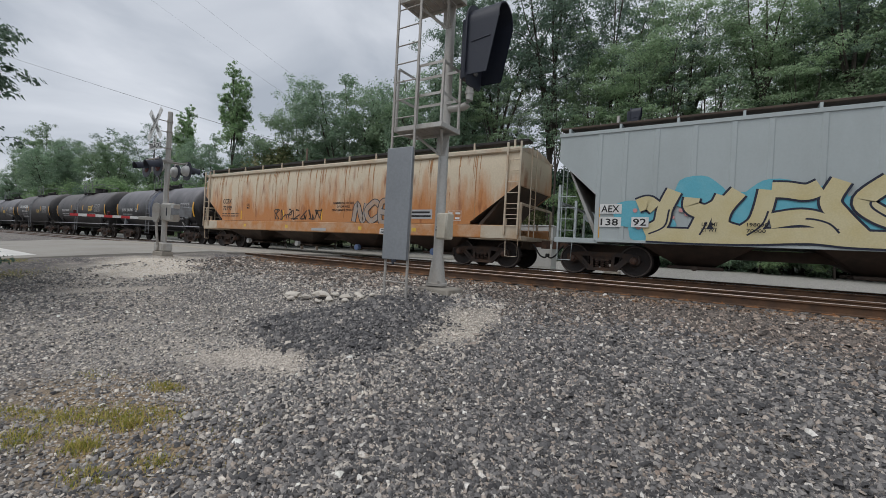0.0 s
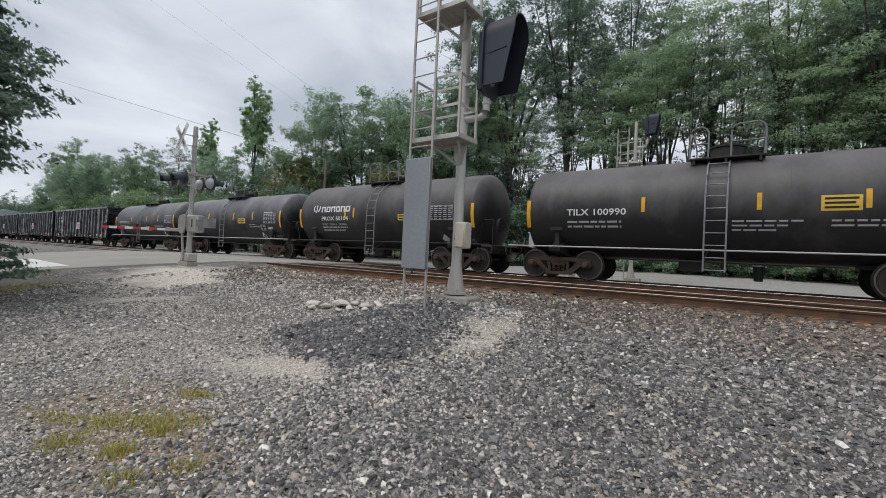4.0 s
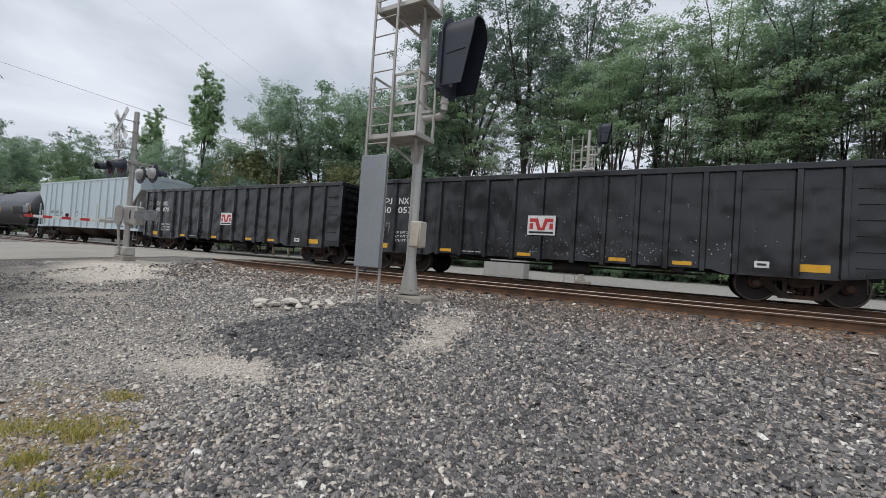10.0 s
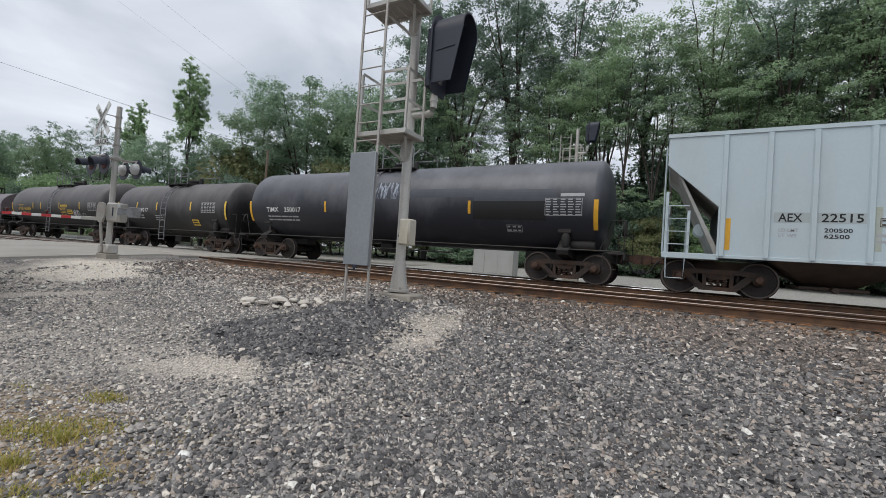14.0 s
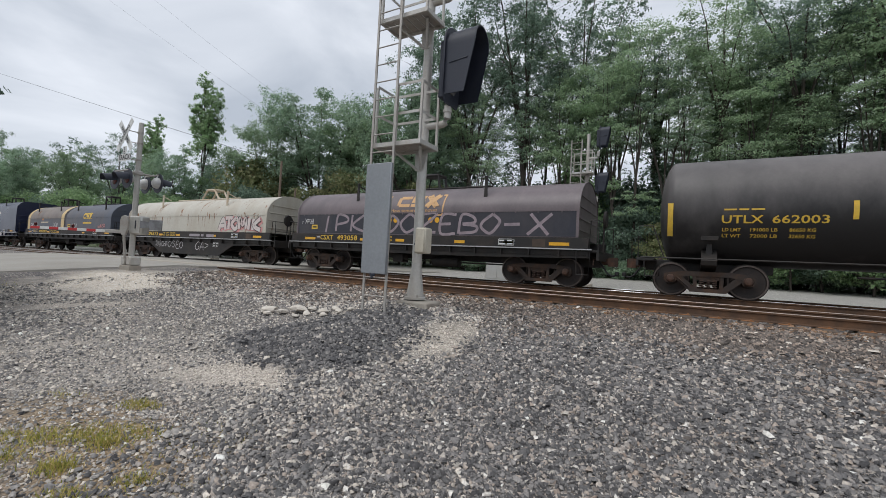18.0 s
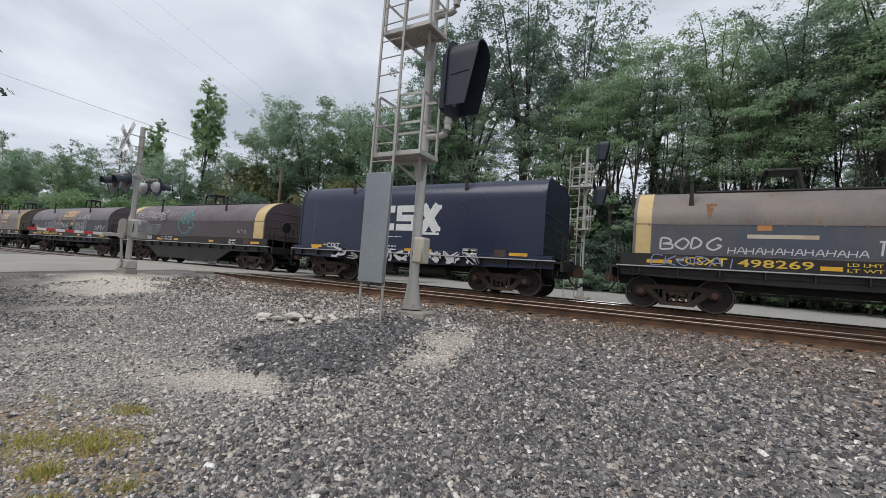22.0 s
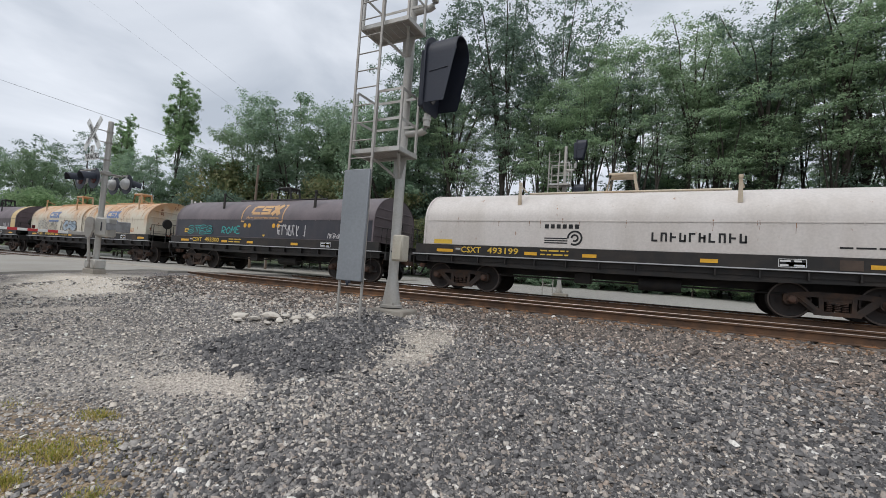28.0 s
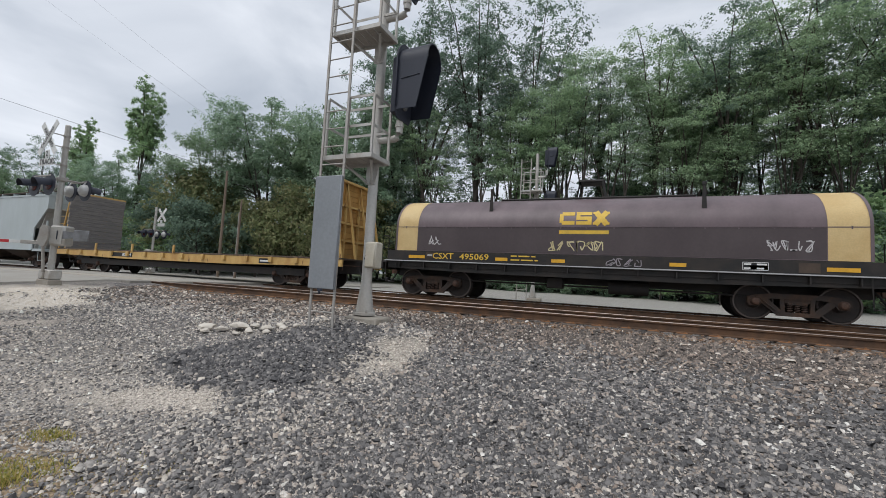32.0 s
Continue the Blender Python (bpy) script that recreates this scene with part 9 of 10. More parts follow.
    # 493199, white
    c, p, W = coil_car(-312.59, 9.99, "dirty white coil car with black marks", [M_COILWHITE], number=[("", 0.72), ("493199", 1.05)], arm_mat=M_HOPBEIGE)
    sh = Shape()
    for k in range(6):
        patch(sh, -2.05 + 0.18 * k, -1.93 + 0.18 * k, 2.12, 2.25, p, 0.007)
    for k in range(3):
        stroke(sh, [(-2.05, 1.68 + 0.07 * k), (-1.35, 1.68 + 0.07 * k)], 0.035, p, 0.007)
    for r in (0.2, 0.09):
        stroke(sh, [(-1.14 + r * math.cos(radians(a)), 1.84 + r * math.sin(radians(a))) for a in range(-120, 200, 16)], 0.055, p, 0.007)
    part("company_mark", sh, M_BLACKPAINT, c, "black ring and bars mark", smooth=0, fix=False)
    sh = Shape()
    for k in range(10):
        x = 0.92 + 0.225 * k
        patch(sh, x, x + 0.05, 1.8, 2.05, p, 0.007)
        patch(sh, x, x + 0.15, (1.8, 2.0, 1.9)[k % 3], (1.8, 2.0, 1.9)[k % 3] + 0.05, p, 0.0085)
        if k % 2:
            patch(sh, x + 0.11, x + 0.16, 1.8, 2.0, p, 0.0085)
    part("product_mark", sh, M_BLACKPAINT, c, "black product mark", smooth=0, fix=False)
    sign_plate(c, -5.9, -5.2, 1.55, 1.7, p, M_YELLOW, 0, None)
    streaks(c, -6.2, 6.2, 2.36, p, M_RUSTRUN, 12, 0.3, 28, 0.03)
    text_bars(c, 4.9, 1.72, (0.9,), 0.06, 0.05, p, M_BLACKPAINT)
    # 493300
    c, p, W = coil_car(-327.3, 9.73, "dark coil car with faded gold mark and teal graffiti", [M_COILGREY], number=[("", 0.72), ("493300", 1.05)])
    lower_flank(c, p, W, -6.1, 6.1, M_COILDARK)
    slogan_mark(c, p, M_LOGOGOLD)
    bubble(c, "STES", -5.2, -3.3, 1.7, 2.0, p, M_COILDARK, M_TAGTEAL, 0.07, 0.03, 81, 0.1, label="teal graffiti contour")
    tag(c, "ROME", -2.6, -1.3, 1.7, 2.0, M_TAGTEAL, p, 0.045, 82)
    scrawl(c, 1.1, 2.7, 1.68, 2.12, M_TAGWHITE, p, 83, 0.045, 6)
    scrawl(c, 3.9, 4.65, 1.6, 1.8, M_TAGWHITE, p, 84, 0.025, 5)
    sign_plate(c, -5.45, -5.1, 1.7, 1.9, p, y, 1, M_BLACKPAINT)
    # 496003, rusty, two hoods
    c, p, W = coil_car(-343.05, 11.53, "coil car with two peeling cream hoods rusting through", [M_COILRUST, M_COILRUST], hoods=2, number=[("", 0.72), ("496003", 1.30)], arm_mat=M_COILRUST, weights=("LD LMT 193000", "LT WT 70000"))
    for x in (-4.4, 2.7):
        company_mark(c, x, x + 1.32, 2.4, 2.8, M_LOGOBLUE, p)
        part("blue_bar", patch(Shape(), x, x + 1.32, 2.14, 2.25, p, 0.007), M_LOGOBLUE, c, smooth=0, fix=False)
    bubble(c, "SPEK", -5.9, -4.4, 1.68, 2.14, p, M_COILCREAM, M_TAGDARK, 0.12, 0.022, 91, 0.05, label="dark contour letters")
    scrawl(c, -4.3, -3.2, 1.6, 2.15, M_TAGDARK, p, 92, 0.022, 6)
    scrawl(c, -2.75, -0.55, 1.58, 2.2, M_TAGDARK, p, 94, 0.03, 9)
    bubble(c, "CAS", -2.3, -0.8, 1.68, 2.1, p, M_TAGPALEBLUE, M_TAGDARK, 0.2, 0.03, 2)
    streaks(c, -6.9, 6.7, 2.38, p, M_RUSTRUN, 26, 0.4, 18, 0.04)
    streaks(c, 0.3, 6.7, 3.1, p, M_RUSTRUN, 22, 0.6, 19, 0.09)
    scrawl(c, 0.3, 2.2, 1.6, 2.3, M_TAGDARK, p, 93, 0.025, 5)
    part("spray_paint_bar", patch(Shape(), 2.3, 5.7, 1.62, 1.86, p, 0.005), material("red_spray_bar", (0.45, 0.16, 0.08), 0.6, dirt=(0.55, 0.42, 0.28), amount=1.0, scale=4, squash=(3, 1, 1), lo=0.42, hi=0.5, bump=0), c, "faded red sprayed line", smooth=0, fix=False)
    # 495069
    c, p, W = coil_car(-358.9, 10.15, "purple-brown coil car with cream end bands and gold mark", [M_COILBROWN], bands=((-6.35, -5.55, M_CREAMBAND), (5.55, 6.35, M_CREAMBAND)), number=[("", 0.75), ("495069", 1.0)])
    lower_flank(c, p, W, -5.53, 5.53, M_COILBROWN_LOW)
    company_mark(c, -0.78, 0.62, 2.42, 2.82, y, p)
    part("gold_bar", patch(Shape(), -0.78, 0.62, 2.14, 2.25, p, 0.007), y, c, smooth=0, fix=False)
    scrawl(c, -1.1, 0.5, 1.64, 1.92, M_TAGCREAM, p, 95, 0.032, 6)
    scrawl(c, 4.3, 5.3, 1.76, 2.0, M_TAGWHITE, p, 96, 0.024, 6)
    scrawl(c, -5.2, -4.6, 1.75, 2.05, M_TAGWHITE, p, 97, 0.03, 2)
    scrawl(c, 0.6, 1.5, 1.24, 1.44, M_TAGGREY, lambda z: -W - 0.033, 98, 0.025, 4)


# ---------------------------------------------------------------- flat car with bulkheads and a lumber load
def bulkhead_flat_car():
    tc, L, W = 14.2, 9.78, 1.42
    c = car_thing("bulkhead_flat_car", -377.38, "empty worn yellow bulkhead flat car with plank-lined ends", "flat car")
    for s_ in (-1, 1):
        y0, y1 = sorted((s_ * W, s_ * (W - 0.1)))
        sill = [(-L, 1.12), (-L, 0.86), (-tc / 2 + 1.4, 0.8), (-tc / 2 + 3.0, 0.76), (tc / 2 - 3.0, 0.76), (tc / 2 - 1.4, 0.8), (L, 0.86), (L, 1.12)]
        part("side_sill", Shape().prism(sill, "y", y0, y1), M_YELLOWCAR, c, "worn yellow side sill")
    # black box added below the deck in place of the shadow there
    part("sill_shadow_web", Shape().box(-L + 2, L - 2, -W + 0.3, W - 0.3, 0.42, 0.7), M_BLACKFRAME, c)
    board = Shape().box(0, 0.285, -W - 0.02, W + 0.02, 1.12, 1.18, 0.006).mesh("deck_board", [M_TIE])
    for k in range(66):
        part("deck_board", board, None, c, at=pose(-L + 0.05 + k * (2 * L - 0.1) / 66, 0, 0.003 * (k % 3)))
    for k in range(14):
        x = -L + 1.2 + k * 1.35
        part("stake_pocket", Shape().box(x - 0.09, x + 0.09, -W - 0.1, -W, 0.9, 1.12, 0.01), M_YELLOWCAR, c)
    for x in (-5.9, -2.85, 0.25):
        part("stake", Shape().box(x - 0.05, x + 0.05, -W - 0.08, -W - 0.01, 1.12, 1.5, 0.006), M_YELLOWCAR, c)
    for k in (-1, 1):
        x0 = k * (L - 0.75)
        b = Shape()
        for y in (-1.36, -0.45, 0.45, 1.3):
            b.box(x0 - 0.05, x0 + 0.05, y, y + 0.09, 1.18, 4.32, 0.006)
            b.prism([(x0, 4.2), (x0 + k * 0.02, 4.32), (x0 + k * 0.68, 1.3), (x0 + k * 0.68, 1.18), (x0 + k * 0.6, 1.18)], "y", y, y + 0.06)
        b.box(x0 - 0.08, x0 + 0.12, -1.42, 1.42, 4.26, 4.36, 0.01)
        for z in (1.9, 2.6, 3.3):
            b.box(x0 - 0.02, x0 + 0.06, -1.4, 1.4, z, z + 0.08)
        bk = part("bulkhead", b, M_YELLOWCAR, c, "tall yellow steel bulkhead")
        rng = random.Random(3 + k)
        for r in range(14):
            z = 1.19 + 0.22 * r
            g = rng.uniform(0, 0.02)
            a, b = sorted((x0 - k * (0.12 + g), x0 - k * 0.052))
            part("lining_plank", Shape().box(a, b, -1.4 + rng.uniform(-0.03, 0.03), 1.38 + rng.uniform(-0.03, 0.03), z, z + 0.212, 0.008), M_PLY if k > 0 else M_LUMBER, bk, "yellow-brown lining plank" if k > 0 else "weathered grey lining plank")
        rungs(bk, *sorted((x0 + k * 0.08, x0 + k * 0.5)), -1.44, 1.4, 3.6, 0.38, M_YELLOWCAR)
    part("centre_sill", Shape().box(-L - 0.1, L + 0.1, -0.35, 0.35, 0.6, 1.12), M_BLACKFRAME, c)
    lp = lambda z: -W
    letters(c, "TTPX", 0.16, -4.45, 0.88, lp, M_BLACKPAINT, 0.6)
    sign_plate(c, -4.5, -2.85, 0.86, 1.06, lp, M_BLACKPAINT, 0, None)
    letters(c, "80224", 0.15, -3.65, 0.89, lp, M_WHITE, 0.7, off=0.012)
    sign_plate(c, 5.6, 6.2, 0.85, 1.05, lp, M_BLACKPAINT, 1, M_WHITE)
    truck(c, tc / 2)
    truck(c, -tc / 2)
    end_gear(c, L + 0.1)


tank_cars()
gondolas()
hoppers()
coil_cars()
bulkhead_flat_car()


# ---------------------------------------------------------------- trees and bushes
def leaf_cloud(rng, centres, radii, per, size, flat=0.55, corners=3):
    """Small pointed leaves scattered round clump centres."""
    n = len(centres) * per
    c = np.repeat(centres, per, 0)
    r = np.repeat(radii, per)
    d = rng.normal(0, 1, (n, 3))
    d /= np.linalg.norm(d, axis=1)[:, None]
    pos = c + d * (r * rng.random(n) ** 0.45)[:, None] * np.array([1, 1, flat])
    a = rng.normal(0, 1, (n, 3))
    a /= np.linalg.norm(a, axis=1)[:, None]
    nrm = d * 0.6 + np.array([0, 0, 0.3]) + rng.normal(0, 0.55, (n, 3))
    a -= nrm * ((a * nrm).sum(1) / (nrm * nrm).sum(1))[:, None]
    a /= np.linalg.norm(a, axis=1)[:, None] + 1e-9
    b = np.cross(nrm, a)
    b /= np.linalg.norm(b, axis=1)[:, None] + 1e-9
    s = size * rng.uniform(0.6, 1.4, n)
    L, w = a * s[:, None], b * (s * 0.36)[:, None]
    if corners == 3:
        v = np.stack([pos - L * 0.42 + w * 1.1, pos - L * 0.42 - w * 1.1, pos + L * 0.62], 1)
        v[:, 2, 2] -= s * 0.12
        return v.reshape(-1, 3), np.arange(3 * n).reshape(-1, 3)
    v = np.stack([pos - L * 0.5, pos + w, pos + L * 0.5, pos - w], 1)
    v[:, 0, 2] -= s * 0.08
    v[:, 2, 2] -= s * 0.12
    return v.reshape(-1, 3), np.arange(4 * n).reshape(-1, 4)


def grow(seed, h, trunk_r, first, spread, limbs, clump, lean=0.04, taper=0.6, up=0.5, twigs=3):
    """Trunk, limbs and twig ends of a tree: the wood as a Shape, and the clump centres with their radii."""
    rng = random.Random(seed)
    s = Shape()
    pts = [(0, 0, -0.3)]
    x = y = 0.0
    steps = 7
    for k in range(1, steps + 1):
        x += rng.uniform(-lean, lean) * h
        y += rng.uniform(-lean, lean) * h
        pts.append((x, y, h * 0.95 * k / steps))
    s.tube(pts, trunk_r, 7, trunk_r * 0.12)
    cs, rs = [], []

    def along(t):
        q = t * steps
        i = min(int(q), steps - 1)
        f = q - i
        return Vector(pts[i]).lerp(Vector(pts[i + 1]), f)

    for k in range(limbs):
        t = first + (0.97 - first) * (k + rng.random()) / limbs
        p = along(t)
        q = rng.uniform(0, 6.283)
        full = math.sin(math.pi * min(1, max(0.12, (t - first) / (1 - first) * taper + 0.28))) if taper else 1
        ln = spread * full * rng.uniform(0.65, 1.15)
        d = Vector((math.cos(q), math.sin(q), up * rng.uniform(0.3, 1.3)))
        e = p + d.normalized() * ln
        m = p.lerp(e, 0.5) + Vector((0, 0, -0.06 * ln))
        r = trunk_r * 0.36 * (1 - t * 0.6)
        s.tube([p, m, e], r, 4, r * 0.3, caps=False)
        for w in range(twigs):
            f = 0.45 + 0.55 * (w + rng.random()) / twigs
            b = p.lerp(e, f)
            g = b + Vector((rng.uniform(-1, 1), rng.uniform(-1, 1), rng.uniform(-0.3, 0.9))) * (0.3 * ln)
            s.tube([b, g], r * 0.35, 3, r * 0.1, caps=False)
            cs.append(g)
            rs.append(clump * rng.uniform(0.6, 1.3))
        cs.append(e)
        rs.append(clump * rng.uniform(0.7, 1.2))
    cs.append(along(1.0))
    rs.append(clump * 0.8)
    return s, np.array([tuple(v) for v in cs]), np.array(rs)


def tree(name, seed, label, h, trunk_r, first, spread, limbs, clump, per, size, mat, category="tree", corners=3, **kw):
    wood, cs, rs = grow(seed, h, trunk_r, first, spread, limbs, clump, **kw)
    t = thing(name, pose(0, 0, 0), label, category)
    part("trunk", wood, M_BARK, t, fix=False)
    v, f = leaf_cloud(np.random.default_rng(seed), cs, rs, per, size, corners=corners)
    part("crown", big_mesh("crown", v, f, [mat]), None, t)
    return t


def pad_cloud(rng, centres, radii, per, size, flat, sprays, out_face=0.5):
    """Leaves in shallow umbrellas: each pad breaks into a few sprays that droop towards its rim."""
    k = len(centres)
    q = rng.uniform(0, 6.283, (k, sprays))
    out = np.sqrt(rng.random((k, sprays))) * 0.95
    sc = np.empty((k, sprays, 3))
    sc[..., 0] = centres[:, None, 0] + np.cos(q) * out * radii[:, None]
    sc[..., 1] = centres[:, None, 1] + np.sin(q) * out * radii[:, None]
    sc[..., 2] = centres[:, None, 2] + (rng.normal(0, flat * 0.55, (k, sprays)) - 0.3 * out ** 2) * radii[:, None]
    sr = radii[:, None] * rng.uniform(0.3, 0.6, (k, sprays))
    c, r = np.repeat(sc.reshape(-1, 3), per, 0), np.repeat(sr.ravel(), per)
    n = len(c)
    d = rng.normal(0, 1, (n, 3))
    d /= np.linalg.norm(d, axis=1)[:, None]
    pos = c + d * (r * rng.random(n) ** 0.5)[:, None] * np.array([1, 1, flat])
    away = pos * np.array([1, 1, 0])
    away /= np.linalg.norm(away, axis=1)[:, None] + 0.5
    nrm = np.array([0, 0, 0.75]) + away * out_face + d * 0.4 + rng.normal(0, 0.35, (n, 3))
    a = d * np.array([1, 1, 0.2]) + rng.normal(0, 0.6, (n, 3))
    a -= nrm * ((a * nrm).sum(1) / (nrm * nrm).sum(1))[:, None]
    a /= np.linalg.norm(a, axis=1)[:, None] + 1e-9
    b = np.cross(nrm, a)
    b /= np.linalg.norm(b, axis=1)[:, None] + 1e-9
    s = size * rng.uniform(0.6, 1.4, n)
    L, w = a * s[:, None], b * (s * 0.36)[:, None]
    v = np.stack([pos - L * 0.42 + w * 1.1, pos - L * 0.42 - w * 1.1, pos + L * 0.62], 1)
    v[:, 2, 2] -= s * 0.15
    return v.reshape(-1, 3), np.arange(3 * n).reshape(-1, 3)


def forked_tree(name, seed, label, h, r, fork, spread, leaders, sides, pad, mat, flat=0.32, sprays=6, per=16, size=0.17, low=3, lean=0.05, ivy=0.0, out_face=0.5):
    """A trunk that forks into steep leaders, side boughs that end in flat pads of leaves; ivy: how far up the trunk it climbs."""
    rng, nrg = random.Random(seed), np.random.default_rng(seed)
    s = Shape()
    cs, rs = [], []
    P = Vector((rng.uniform(-lean, lean) * h, rng.uniform(-lean, lean) * h, fork * h))
    stem = [Vector((0, 0, -0.4)), P * 0.4 + Vector((rng.uniform(-0.25, 0.25), rng.uniform(-0.25, 0.25), 0)), P]
    s.tube(stem, r, 7, r * 0.72)

    def bough(p, q, ln, rise, rad, k):
        e = p + Vector((math.cos(q) * ln, math.sin(q) * ln, rise))
        m = p.lerp(e, 0.5) + Vector((rng.uniform(-0.1, 0.1) * ln, rng.uniform(-0.1, 0.1) * ln, 0.12 * ln))
        s.tube([p, m, e], rad, 4, rad * 0.3, caps=False)
        cs.append(e)
        rs.append(pad * k * rng.uniform(0.75, 1.2))
        g = m + Vector((rng.uniform(-0.5, 0.5) * ln, rng.uniform(-0.5, 0.5) * ln, 0.25 * ln))
        s.tube([m, g], rad * 0.45, 3, rad * 0.15, caps=False)
        if rng.random() < 0.75:
            cs.append(g)
            rs.append(pad * k * rng.uniform(0.55, 0.95))

    for i in range(leaders):
        q = 6.283 * (i + rng.uniform(-0.3, 0.3)) / leaders
        u = spread * (rng.uniform(0.1, 0.25) if i == 0 else rng.uniform(0.45, 0.8))
        hi = (h - P.z) * (1.0 if i == 0 else rng.uniform(0.62, 0.97)) - 0.4
        bow = rng.uniform(1.1, 1.7)
        pts = [P + Vector((math.cos(q) * u * t ** bow + rng.uniform(-0.12, 0.12), math.sin(q) * u * t ** bow + rng.uniform(-0.12, 0.12), hi * t)) for t in (0, 0.2, 0.4, 0.6, 0.8, 1.0)]
        pts[0] = P
        s.tube(pts, r * rng.uniform(0.42, 0.6), 5, r * 0.08, caps=False)
        cs.append(pts[-1])
        rs.append(pad * rng.uniform(0.7, 1.0))
        for j in range(sides):
            t = 0.3 + 0.66 * (j + rng.random()) / sides
            f = t * 5
            a = min(int(f), 4)
            p = pts[a].lerp(pts[a + 1], f - a)
            ln = spread * rng.uniform(0.28, 0.58) * (1.15 - 0.6 * t)
            bough(p, q + rng.uniform(-1.9, 1.9), ln, ln * rng.uniform(0.1, 0.6), r * 0.2 * (1.15 - t), 1.0)
    for _ in range(low):
        p = stem[1].lerp(P, rng.uniform(0.1, 0.9))
        ln = spread * rng.uniform(0.35, 0.7)
        bough(p, rng.uniform(0, 6.283), ln, ln * rng.uniform(0.0, 0.5), r * 0.2, 0.8)
    t = thing(name, pose(0, 0, 0), label, "tree")
    part("trunk", s, M_BARK, t, fix=False)
    v, fc = pad_cloud(nrg, np.array([tuple(c) for c in cs]), np.array(rs), per, size, flat, sprays, out_face)
    part("crown", big_mesh("crown", v, fc, [mat]), None, t)
    if ivy:
        n = int(ivy * h / 0.55)
        top = P + Vector((0, 0, max(0.0, ivy - fork) * h))
        ic = [stem[0].lerp(stem[1], k / (0.4 * n)) if k < 0.4 * n * fork / max(ivy, fork) else stem[1].lerp(top, (k - 0.4 * n * fork / max(ivy, fork)) / n) for k in range(n)]
        iv, jf = leaf_cloud(nrg, np.array([tuple(c) for c in ic]), np.array([0.55 * rng.uniform(0.7, 1.3) * (1 - 0.35 * k / n) for k in range(n)]), 95, 0.16, flat=1.1)
        part("ivy", big_mesh("ivy", iv, jf, [M_LEAFIVY]), None, t, "dark ivy climbing the trunk")
    return t


def plant(proto, x, y, turn, k, z=None):
    z = float(ground_z(x, y)) if z is None else z
    m = pose(x, y, z, 0, 0, turn) @ Matrix.Diagonal((k, k, k, 1))
    o = copy_thing(proto, pose(x, y, z, 0, 0, turn))
    o.matrix_basis = m
    return o


